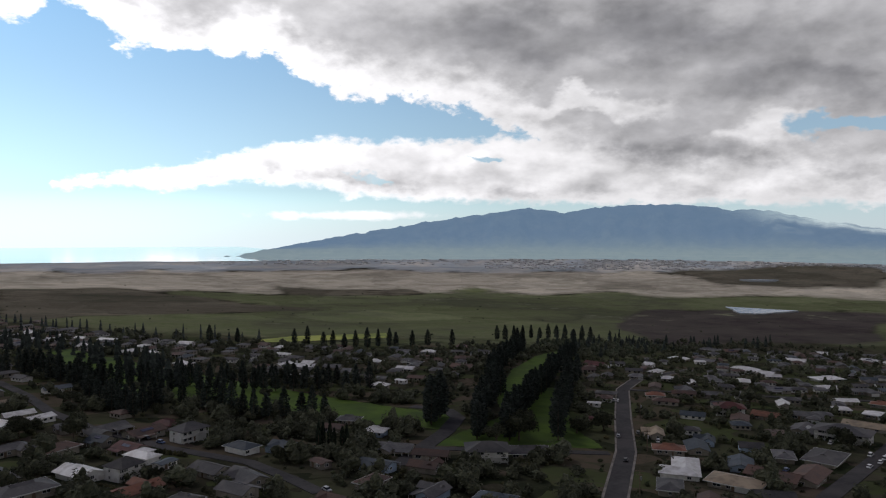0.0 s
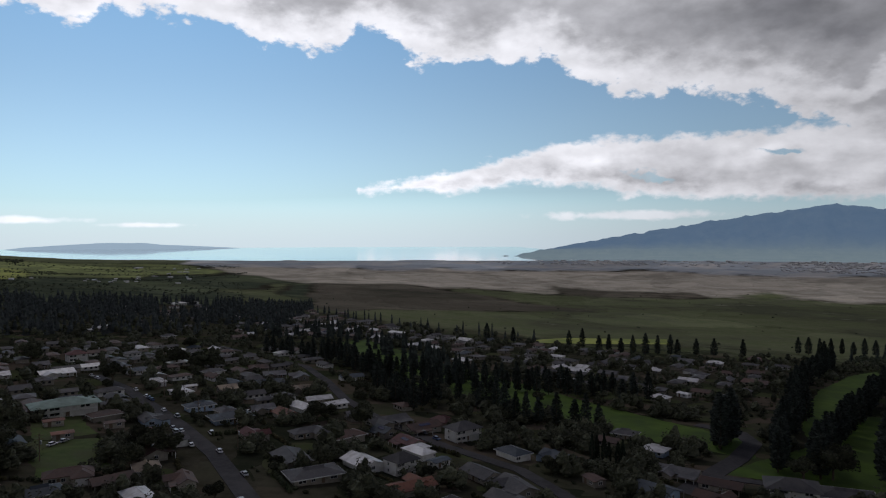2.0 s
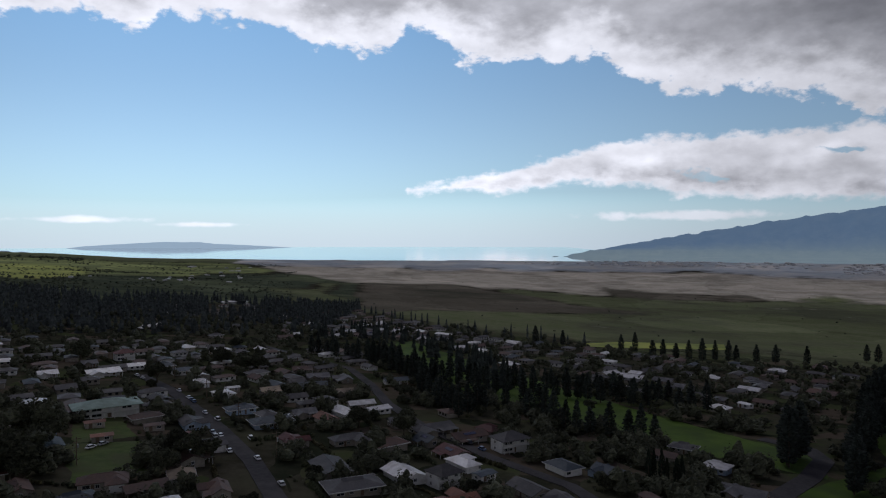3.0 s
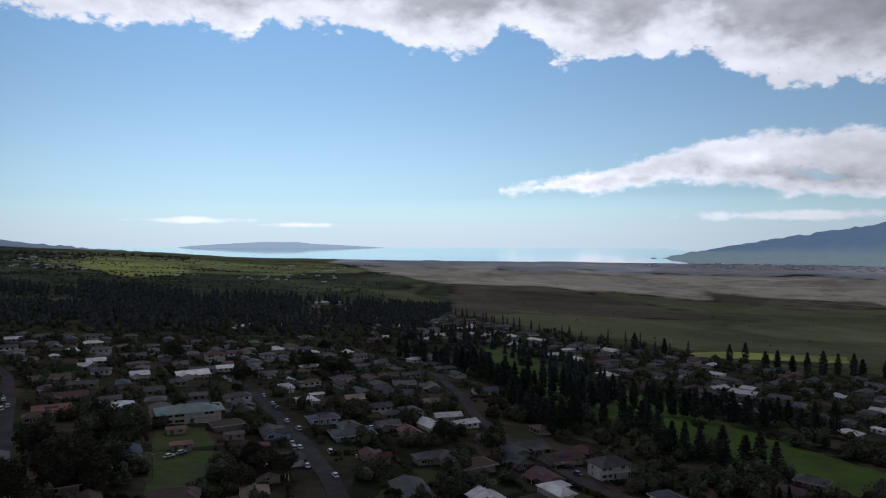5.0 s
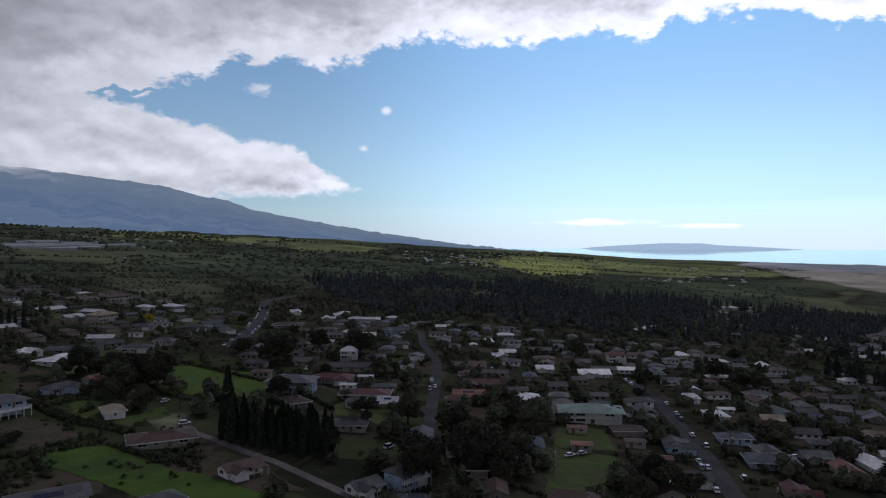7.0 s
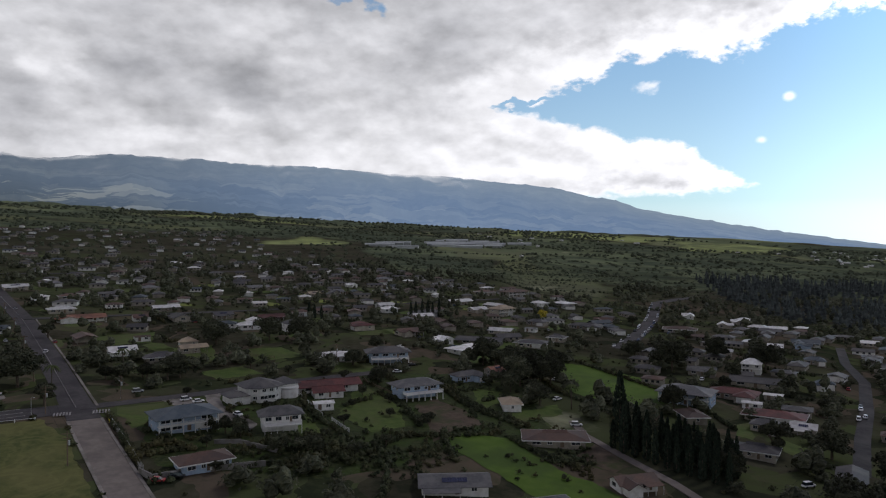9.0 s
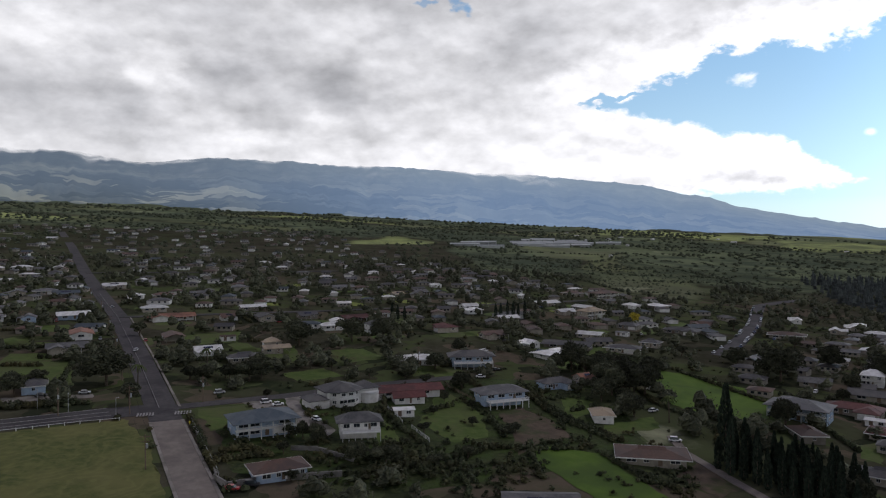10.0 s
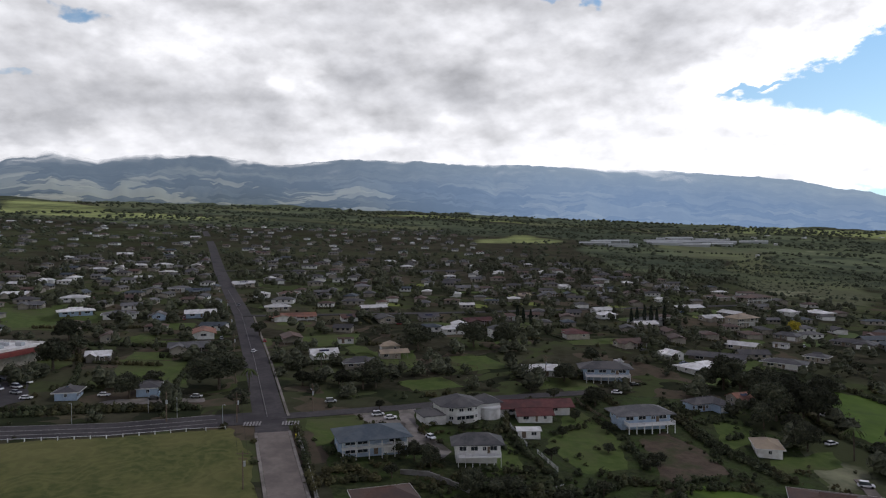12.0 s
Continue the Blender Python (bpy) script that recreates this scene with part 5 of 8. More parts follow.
def window_meshes(w, h):
    """A frame in one piece with a mullion, and the glass that sits back in it. Both lie in x, z and face -y."""
    b = 0.09
    xs, zs = (-w / 2, -w / 2 + b, -b / 3, b / 3, w / 2 - b, w / 2), (0, b, h - b, h)
    bm = bmesh.new()
    grid = [[bm.verts.new((x, 0.02, z)) for z in zs] for x in xs]
    for i in range(5):
        for k in range(3):
            if not (k == 1 and i in (1, 3)):
                bm.faces.new((grid[i][k], grid[i][k + 1], grid[i + 1][k + 1], grid[i + 1][k]))
    made = bmesh.ops.extrude_face_region(bm, geom=bm.faces[:])["geom"]
    for item in made:
        if isinstance(item, bmesh.types.BMVert):
            item.co.y = -0.1
    bmesh.ops.recalc_face_normals(bm, faces=bm.faces[:])
    frame_mesh = bpy.data.meshes.new("window")
    bm.to_mesh(frame_mesh)
    bm.free()
    frame_mesh.materials.append(M_TRIM)
    bm = bmesh.new()
    box(bm, -w / 2 + b / 2, w / 2 - b / 2, -0.04, 0.01, b / 2, h - b / 2)
    pane = bpy.data.meshes.new("pane")
    bm.to_mesh(pane)
    bm.free()
    pane.materials.append(M_GLASS)
    return frame_mesh, pane


WINDOW, WIDE_WINDOW = window_meshes(1.3, 1.2), window_meshes(2.4, 1.35)


def door_mesh(w, h, mat, panels):
    bm = bmesh.new()
    box(bm, -w / 2, w / 2, -0.05, 0.02, 0, h)
    for k in range(panels):
        z0 = 0.12 + k * (h - 0.2) / panels
        box(bm, -w / 2 + 0.12, w / 2 - 0.12, -0.08, -0.05, z0, z0 + (h - 0.2) / panels - 0.12)
    mesh = bpy.data.meshes.new("door")
    bm.to_mesh(mesh)
    bm.free()
    mesh.materials.append(mat)
    return mesh


DOOR, GARAGE = door_mesh(0.95, 2.05, M_WOOD, 2), door_mesh(4.6, 2.2, M_TRIM, 4)


def fitting(name, mesh, root, x, y, z, side):
    """A window or door on one of the four sides of its house (0 front, 1 right, 2 back, 3 left)."""
    ob = new(name, mesh[0] if isinstance(mesh, tuple) else mesh)
    ob.parent = root
    ob.matrix_basis = pose(x, y, z, 0, 0, side * 90)
    if isinstance(mesh, tuple):
        new("pane", mesh[1]).parent = ob
    return ob


def house_type(kind):
    """One house standing at the origin, front towards -y, with its parts."""
    root = new("house")
    wall, roof = bmesh.new(), bmesh.new()
    low = -2.2
    if kind == "hip":
        box(wall, -7, 7, -4.5, 4.5, low, 2.7)
        hip_roof(roof, -7, 7, -4.5, 4.5, 2.75, 1.7, 1.0)
        fascia(root, -7, 7, -4.5, 4.5, 2.75, 1.0)
        spots = [(WIDE_WINDOW, -4.3, 0), (WINDOW, -1.0, 0), (WINDOW, 5.6, 0), (WINDOW, 0, 1), (WIDE_WINDOW, 3, 3)]
        w, d, levels = 7, 4.5, (0.95,)
    elif kind == "gable":
        gable_wall(wall, -7, 7, -4.2, 4.2, low, 2.7, 1.5)
        gable_roof(roof, -7, 7, -4.2, 4.2, 2.72, 1.55, 0.95)
        spots = [(WIDE_WINDOW, -4, 0), (WINDOW, 4, 0), (WIDE_WINDOW, 0, 1), (WINDOW, 0, 3)]
        w, d, levels = 7, 4.2, (0.95,)
    elif kind == "ell":
        box(wall, -7.5, 7.5, -2.5, 5, low, 2.7)
        box(wall, 1.2, 7.2, -6.5, -2.45, low, 2.7)
        hip_roof(roof, -7.5, 7.5, -2.5, 5, 2.75, 1.75)
        hip_roof(roof, 1.2, 7.2, -6.5, 2.0, 2.74, 1.5)
        spots = [(WIDE_WINDOW, -5, 0), (WINDOW, -1.6, 0), (WINDOW, 2, 1), (WINDOW, -2, 3)]
        w, d, levels = 7.5, 2.5, (0.95,)
    elif kind == "carport":
        gable_wall(wall, -7, 3, -4, 4, low, 2.6, 1.3)
        gable_roof(roof, -7, 7.2, -4, 4, 2.62, 1.35)
        for x, y in ((6.8, -3.8), (6.8, 3.8), (6.8, 0)):
            box(wall, x - 0.1, x + 0.1, y - 0.1, y + 0.1, low, 2.6)
        spots = [(WIDE_WINDOW, -4.6, 0), (WINDOW, 0.6, 0), (WINDOW, 0, 3)]
        w, d, levels = 7, 4, (0.9,)
    elif kind == "cross":
        gable_wall(wall, -7, 7, -3.2, 3.8, low, 2.6, 1.4)
        gable_roof(roof, -7, 7, -3.2, 3.8, 2.62, 1.45, 0.8)
        for bm, build in ((wall, lambda: gable_wall(wall, -4.5, 4.5, -2.6, 2.6, low, 2.6, 1.15)), (roof, lambda: gable_roof(roof, -5, 4.5, -2.6, 2.6, 2.64, 1.2, 0.7))):
            start = len(bm.verts)
            build()
            shifted(bm, start, pose(-3.6, -2.6, 0, 0, 0, 90))
        lean_to(roof, 1.0, 7.6, -6.6, -3.6, 2.15, 2.5)
        for x in (1.3, 4.3, 7.2):
            post = bmesh.new()
            box(post, x - 0.08, x + 0.08, -6.45, -6.29, low, 2.05)
            part("post", post, M_TRIM, root)
        spots = [(WIDE_WINDOW, 2.4, 0), (WINDOW, 6, 0), (WINDOW, 0.5, 1), (WIDE_WINDOW, 1, 3)]
        w, d, levels = 7, 3.2, (0.95,)
    elif kind == "dutch":
        box(wall, -7.5, 7.5, -4.6, 4.6, low, 2.6)
        hip_roof(roof, -7.5, 7.5, -4.6, 4.6, 2.65, 1.5, 1.2)
        gable_roof(roof, -2.9, 2.9, -2.0, 2.0, 3.3, 1.35, 0.35)
        gable_wall(wall, -2.9, 2.9, -2.0, 2.0, 2.7, 3.3, 1.2)
        fascia(root, -7.5, 7.5, -4.6, 4.6, 2.65, 1.2)
        spots = [(WIDE_WINDOW, -5, 0), (WINDOW, -1.6, 0), (WIDE_WINDOW, 5, 0), (WINDOW, 0, 1), (WINDOW, 0, 3)]
        w, d, levels = 7.5, 4.6, (0.95,)
    elif kind == "solar":
        gable_wall(wall, -7, 7, -4.2, 4.2, low, 2.7, 1.5)
        gable_roof(roof, -7, 7, -4.2, 4.2, 2.72, 1.55, 0.8)
        lean_to(roof, -6.8, 1.0, -7.4, -4.7, 2.0, 2.4)
        for x in (-6.6, -2.9, 0.8):
            post = bmesh.new()
            box(post, x - 0.08, x + 0.08, -7.25, -7.09, low, 1.9)
            part("post", post, M_TRIM, root)
        for k in range(5):
            bm = bmesh.new()
            box(bm, -0.5, 0.5, -0.85, 0.85, 0.0, 0.06)
            part("solar_panel", bm, M_SOLAR, root, "dark solar panel").matrix_basis = pose(-2.2 + k * 1.08, -2.3, 3.53, 20.25, 0, 0)
        spots = [(WIDE_WINDOW, -4, 0), (WINDOW, 4, 0), (WIDE_WINDOW, 0, 1), (WINDOW, 0, 3)]
        w, d, levels = 7, 4.2, (0.95,)
    elif kind == "tall":
        box(wall, -7.5, 7.5, -4.2, 5.2, low, 5.3)
        hip_roof(roof, -7.5, 7.5, -6.2, 5.2, 5.35, 2.6, 0.9)
        spots = [(WIDE_WINDOW, -5.4, 0), (WIDE_WINDOW, -2.6, 0), (WIDE_WINDOW, 4.6, 0), (WINDOW, -1, 1), (WINDOW, 2.5, 1), (WINDOW, 1.5, 3)]
        w, d, levels = 7.5, 4.2, (0.9, 3.35)
        deck = bmesh.new()
        box(deck, -7.4, 7.4, -6.0, -4.15, 2.55, 2.75)
        part("deck", deck, M_TRIM, root, "white upper deck")
        for z in (2.95, 3.3, 3.65):
            rail = bmesh.new()
            box(rail, -7.4, 7.4, -6.0, -5.92, z, z + 0.12)
            part("rail", rail, M_TRIM, root, "white deck rail")
        for k in range(6):
            post = bmesh.new()
            x = -7.3 + k * 14.6 / 5
            box(post, x - 0.09, x + 0.09, -6.02, -5.84, low, 5.3)
            part("post", post, M_TRIM, root)
    elif kind == "stilt":
        box(wall, -7.2, 6.4, -2.2, 5.2, low, 2.5)
        box(wall, -7.5, 7.5, -3, 5.2, 2.5, 5.3)
        hip_roof(roof, -7.5, 7.5, -3, 5.2, 5.32, 2.4, 1.4)
        spots = [(WIDE_WINDOW, -5, 0), (WIDE_WINDOW, -1.2, 0), (WINDOW, 2.2, 0), (WIDE_WINDOW, 5.2, 0), (WINDOW, -1, 1), (WINDOW, 3, 1), (WINDOW, 0, 3), (WINDOW, 3.4, 3)]
        w, d, levels = 7.5, 3, (3.45,)
        deck = bmesh.new()
        box(deck, -6.8, 7.4, -6.4, -3.01, 2.25, 2.5)
        part("deck", deck, M_TRIM, root, "white raised deck")
        for z in (2.75, 3.0, 3.25, 3.5):
            for x0, x1, y0, y1 in ((-6.8, 7.4, -6.4, -6.3), (-6.8, -6.7, -6.3, -3.1), (7.3, 7.4, -6.3, -3.1)):
                rail = bmesh.new()
                box(rail, x0, x1, y0, y1, z, z + (0.12 if z > 3.4 else 0.07))
                part("rail", rail, M_TRIM, root, "white deck rail")
        for k in range(7):
            post = bmesh.new()
            x = -6.7 + k * 14.0 / 6
            box(post, x - 0.11, x + 0.11, -6.38, -6.16, low, 3.6)
            part("post", post, M_TRIM, root)
    elif kind == "villa":
        box(wall, -5, 5, -4, 4.5, low, 5.3)
        box(wall, 5, 11, -2.5, 4.5, low, 4.6)
        box(wall, -10.5, -5, -5.5, 1.5, low, 2.9)
        tube(wall, (8, -2.4, low), (8, -2.4, 2.6), 2.9, 2.9, 16)
        # a front bay with canted sides, under one faceted roof with the main block
        bay = [wall.verts.new((x, y, z)) for z in (low, 5.3) for x, y in ((-4.4, -3.9), (-2.2, -6.2), (2.2, -6.2), (4.4, -3.9))]
        for k in range(3):
            wall.faces.new((bay[k], bay[k + 1], bay[k + 5], bay[k + 4]))
        wall.faces.new(bay[4:])
        eaves = [roof.verts.new((x, y, 5.32)) for x, y in ((-5.9, 5.4), (-5.9, -4.3), (-2.7, -7.3), (2.7, -7.3), (5.9, -4.3), (5.9, 5.4))]
        under = [roof.verts.new((v.co.x, v.co.y, 5.14)) for v in eaves]
        tops = [roof.verts.new((0, -2.2, 8.0)), roof.verts.new((0, 0.8, 8.0))]
        for a, b, peak in ((1, 2, 0), (2, 3, 0), (3, 4, 0), (5, 0, 1)):
            roof.faces.new((eaves[a], eaves[b], tops[peak]))
        roof.faces.new((eaves[0], eaves[1], tops[0], tops[1]))
        roof.faces.new((eaves[4], eaves[5], tops[1], tops[0]))
        for k in range(6):
            roof.faces.new((eaves[k], under[k], under[(k + 1) % 6], eaves[(k + 1) % 6]))
        roof.faces.new(under)
        hip_roof(roof, 5.6, 11, -2.5, 4.5, 4.65, 2.2, 0.8)
        hip_roof(roof, -10.5, -5.6, -5.5, 1.5, 2.95, 1.7, 0.6)
        spots = []
        for x, turn_by in ((-1.1, 0), (1.1, 0), (-3.3, -46), (3.3, 46)):
            for z in (0.8, 3.55):
                ob = fitting("window", WINDOW if turn_by or z > 3 else WIDE_WINDOW, root, x, -6.2 if not turn_by else -5.05, z, 0)
                ob.matrix_basis = pose(x, -6.22 if not turn_by else -5.08, z, 0, 0, turn_by)
        w, d, levels = 5, 4, (0.9, 3.6)
        for z in (2.7, 3.0, 3.3):
            rail = bmesh.new()
            tube(rail, (8, -2.4, z), (8, -2.4, z + 0.14), 3.0, 3.0, 16)
            part("rail", rail, M_TRIM, root, "curved white balcony rail")
        deck = bmesh.new()
        box(deck, -2.6, 2.6, -7.2, -6.15, 2.5, 2.7)
        part("deck", deck, M_TRIM, root, "white balcony deck")
        rail = bmesh.new()
        box(rail, -2.6, 2.6, -7.2, -7.1, 2.7, 3.4)
        part("rail", rail, M_TRIM, root, "white balcony rail")
    else:
        box(wall, -2.6, 2.6, -2, 2, low, 2.4)
        gable_roof(roof, -2.6, 2.6, -2, 2, 2.45, 0.5, 0.35, 0.12)
        spots = [(WINDOW, 1.1, 0), (WINDOW, 0, 1), (WINDOW, 0, 3)]
        w, d, levels = 2.6, 2, (0.9,)
    part("wall", wall, WALLS["C"][1], root)
    part("roof", roof, ROOFS["g"][1], root)
    back = 5.2 if kind == "tall" else (5 if kind == "ell" else d)
    for mesh, at, side in spots:
        for z in levels:
            if side == 0:
                fitting("window", mesh, root, at, -d, z, 0)
            elif side == 1:
                fitting("window", mesh, root, 3 if kind == "carport" else w, at, z, 1)
            elif side == 2:
                fitting("window", mesh, root, at, back, z, 2)
            else:
                fitting("window", mesh, root, -w, at, z, 3)
    if kind == "shed":
        fitting("door", DOOR, root, -1.2, -d, 0.1, 0)
    elif kind == "stilt":
        fitting("door", DOOR, root, 3.6, -d, 2.52, 0)
    else:
        fitting("door", DOOR, root, {"ell": -3.1, "cross": 4.3, "dutch": 1.6}.get(kind, 0.4), -d, 0.1, 0)
        if kind == "ell":
            fitting("garage_door", GARAGE, root, 4.2, -6.5, 0.05, 0)
        elif kind in ("hip", "tall"):
            fitting("garage_door", GARAGE, root, 2.9 if kind == "hip" else 4.4, -d, 0.05, 0)
    if kind in ("hip", "ell", "gable"):
        cap = bmesh.new()
        length = {"hip": 1.9, "ell": 3.4, "gable": 7.5}[kind]
        mid = {"hip": 0.0, "ell": 1.25, "gable": 0.0}[kind]
        box(cap, -length, length, mid - 0.16, mid + 0.16, {"hip": 4.4, "ell": 4.44, "gable": 4.2}[kind], {"hip": 4.52, "ell": 4.56, "gable": 4.32}[kind])
        part("ridge_cap", cap, ROOFS["g"][1], root)
    return root


HOUSE_WIDTH = {"cross": 15, "dutch": 17, "solar": 15, "hip": 15, "gable": 14, "ell": 15, "carport": 14, "tall": 15, "stilt": 15, "villa": 21, "shed": 5.2}
TYPES = {}
for kind in HOUSE_WIDTH:
    TYPES[kind] = house_type(kind)
used = set()
dice = random.Random(11)


def street_heading(x, y):
    """Heading along the nearest street, and the distance to it."""
    best, angle = 1e9, 0.0
    for line in STREETS:
        for a, b in zip(line, line[1:]):
            d = from_line(x, y, [a, b])
            if d < best:
                best, angle = d, math.degrees(math.atan2(b[1] - a[1], b[0] - a[0]))
    return angle, best


SHAPE_WORDS = {"cross": "cross-gabled bungalow with porch", "dutch": "wide-eaved hipped bungalow", "solar": "gabled bungalow with porch", "hip": "hipped-roof bungalow", "gable": "gabled bungalow", "ell": "L-shaped bungalow", "carport": "bungalow with open carport", "tall": "two-storey house with long deck", "stilt": "raised house with front deck", "villa": "two-storey villa with curved balcony", "shed": "small garden shed"}


def place_house(x, y, front, code, kind=None, heading=None):
    roof, wall, storeys = code[0], code[1], int(code[2])
    heading_given = heading is not None
    if kind is None:
        kind = "shed" if front < 8 else ("tall" if storeys == 2 else dice.choice(("hip", "dutch", "gable", "ell", "carport", "cross", "cross", "solar")))
    if heading is None:
        along, far = street_heading(x, y)
        # most fronts look out over the open ground in the middle of the town
        turns = [along + k * 90 for k in range(4)]
        turns.sort(key=lambda h: math.sin(radians(h)) * x - math.cos(radians(h)) * y)
        heading = turns[0 if kind == "tall" or dice.random() < 0.75 else 1] + (0 if far < 55 else dice.uniform(-12, 12))
    sx = max(0.46, min(1.4, (front if kind == "shed" else front * (1.0 if heading_given else 0.9)) / HOUSE_WIDTH[kind]))
    if kind == "shed":
        sx = max(0.7, min(1.1, sx))
    m = spot(x, y, heading, 0.1)
    if kind not in used:
        used.add(kind)
        ob = TYPES[kind]
        ob.matrix_basis = m
    else:
        ob = copy_thing(TYPES[kind], m)
    ob.scale = (sx, max(0.6, min(0.95, sx)), dice.uniform(0.72, 0.8))
    for child in ob.children:
        base = child.name.split(".")[0]
        if base in ("roof", "ridge_cap", "wall"):
            child.material_slots[0].link = "OBJECT"
            child.material_slots[0].material = WALLS[wall][1] if base == "wall" else ROOFS[roof][1]
    label = "%s %s with %s roof" % (WALLS[wall][0], SHAPE_WORDS[kind], ROOFS[roof][0])
    return tagged(ob, label, "shed" if kind == "shed" else "house", "sheds" if kind == "shed" else "houses of the town")


taken = []
HEROES = (
    (-206, 37, 15, "uU2", "tall", 97), (-229, 62, 22, "dW2", "villa", 100), (-197, 60, 10, "gW2", "stilt", 82), (-233, 84, 20, "rW1", "gable", 85), (-225, 82, 9, "rW1", "gable", 85),
    (-176, 37, 11.5, "bU1", "hip", 97), (-217, 109, 13.5, "gU2", "stilt", 90), (-274, 102, 15, "wC1", "hip", 75), (-266, 120, 15, "dU2", "stilt", 74), (-212, 76.5, 5.5, "wW1", "shed", 80),
    (-146, 84, 15, "gW1", "solar", 66), (-164, 124, 17, "bC1", "dutch", 58))
for hero in HEROES:
    place_house(*hero)
    taken.append(hero[:2])
for block in (HILLSIDE_HOUSES, UPHILL_HOUSES, EASTSIDE_HOUSES, GROVE_HOUSES, HOLLOW_HOUSES, CENTRE_HOUSES, LANE_HOUSES, FAIRWAY_HOUSES):
    for x, y, front, code in block:
        if min(math.hypot(x - h[0], y - h[1]) for h in HEROES) < 11:
            continue
        place_house(x, y, front, code)
        taken.append((x, y))

# lawns beside houses up the hill
for x, y, front, code in HILLSIDE_HOUSES + UPHILL_HOUSES:
    if math.hypot(x, y) < 300 or dice.random() < 0.35:
        continue
    along, far = street_heading(x, y)
    c, k = math.cos(radians(along)), math.sin(radians(along))
    side, wide, deep = dice.choice((-1, 1)), dice.uniform(7, 12), dice.uniform(4, 8)
    px, py = x - k * side * (7 + deep), y + c * side * (7 + deep)
    if far < 9 or any(inside(px, py, shape) for shape in OPEN) or any((px - qx) ** 2 + (py - qy) ** 2 < 100 for qx, qy in taken):
        continue
    shape = [(px + c * u - k * w, py + k * u + c * w) for u, w in ((-wide, -deep * 0.6), (-wide * 0.4, -deep), (wide * 0.7, -deep * 0.8), (wide, deep * 0.1), (wide * 0.6, deep), (-wide * 0.5, deep * 0.8), (-wide * 0.9, deep * 0.4))]
    tagged(patch("lawn", shape, M_LAWN, "green garden lawn beside houses"), category="lawn")
    OPEN.append(shape)

# the rest of the town
NEIGHBOURHOODS = (
    ([(-250, 25), (-250, 190), (-330, 330), (-470, 330), (-700, 260), (-700, -35), (-300, 15)], -100, 27),
    ([(-245, -20), (-245, -110), (-330, -170), (-700, -170), (-700, -60), (-300, -5)], 170, 27),
    ([(-240, 200), (-310, 390), (-170, 430), (0, 430), (20, 300), (-20, 130), (-90, 130), (-110, 180)], 118, 23),
    ([(20, 130), (110, 70), (100, 140), (60, 200), (0, 330), (-30, 250)], 118, 22),
    ([(130, 60), (330, 70), (560, 60), (640, 250), (540, 340), (330, 300), (270, 240), (150, 110)], 40, 24),
    ([(90, 420), (130, 300), (190, 260), (310, 390), (260, 430), (120, 520)], 130, 23),
    ([(-60, 470), (60, 520), (100, 560), (30, 700), (-60, 640)], 120, 26),
    ([(42, 480), (60, 575), (125, 515), (140, 440), (80, 430)], 130, 23),
)
FILL_CODES = ("gC1", "dC1", "bC1", "dW1", "uU1", "gW1", "dW1", "uC1", "bC1", "wW1", "rC1", "dU1", "dC1", "bW1", "rC1", "bC1", "uW1", "tC1")


def clear_of(x, y, gap):
    if any((x - px) ** 2 + (y - py) ** 2 < gap * gap for px, py in taken):
        return False
    if street_heading(x, y)[1] < 8:
        return False
    return not any(inside(x, y, shape) for shape in OPEN)


far_spots = []
fill = []
for outline, angle, gap in NEIGHBOURHOODS:
    xs, ys = [p[0] for p in outline], [p[1] for p in outline]
    c, s = math.cos(radians(angle)), math.sin(radians(angle))
    for i in range(-50, 51):
        for j in range(-50, 51):
            u, w = i * gap * 0.68, j * gap * 0.58
            x = sum(xs) / len(xs) + c * u - s * w + dice.uniform(-5, 5)
            y = sum(ys) / len(ys) + s * u + c * w + dice.uniform(-5, 5)
            if inside(x, y, outline) and (angle not in (-100, 170) or math.hypot(x, y) > 350) and dice.random() < (0.8 if angle == 118 else 0.7) and clear_of(x, y, 10.5 if angle == 118 else 11.5):
                fill.append((math.hypot(x, y), x, y, angle))
                taken.append((x, y))
fill.sort()
for r, x, y, angle in fill[:44]:
    place_house(x, y, dice.uniform(8, 11.5), dice.choice(FILL_CODES), heading=angle + dice.choice((0, 90, 180)) + dice.uniform(-6, 6))
far_spots = [(x, y, angle) for r, x, y, angle in fill[44:]]
for _ in range(420):
    x, y = dice.uniform(-1250, -640), dice.uniform(-480, 260)
    if all((x - px) ** 2 + (y - py) ** 2 > 20 * 20 for px, py, _ in far_spots[-900:]) and from_line(x, y, ROAD_A) > 10:
        far_spots.append((x, y, -100))
for _ in range(220):
    x, y = dice.uniform(-180, 40), dice.uniform(520, 780)
    if inside(x, y, TOWN) and all((x - px) ** 2 + (y - py) ** 2 > 26 * 26 for px, py, _ in far_spots[-300:]):
        far_spots.append((x, y, 120))
for _ in range(160):
    x, y = dice.uniform(560, 860), dice.uniform(0, 260)
    if inside(x, y, TOWN) and all((x - px) ** 2 + (y - py) ** 2 > 25 * 25 for px, py, _ in far_spots[-300:]):
        far_spots.append((x, y, 40))

# distant houses, too many to tell apart: walls and roofs in one sheet each
mats = [WALLS["C"][1], WALLS["W"][1]] + [ROOFS[k][1] for k in "wgdbu"] + [M_GLASS]
bm = bmesh.new()
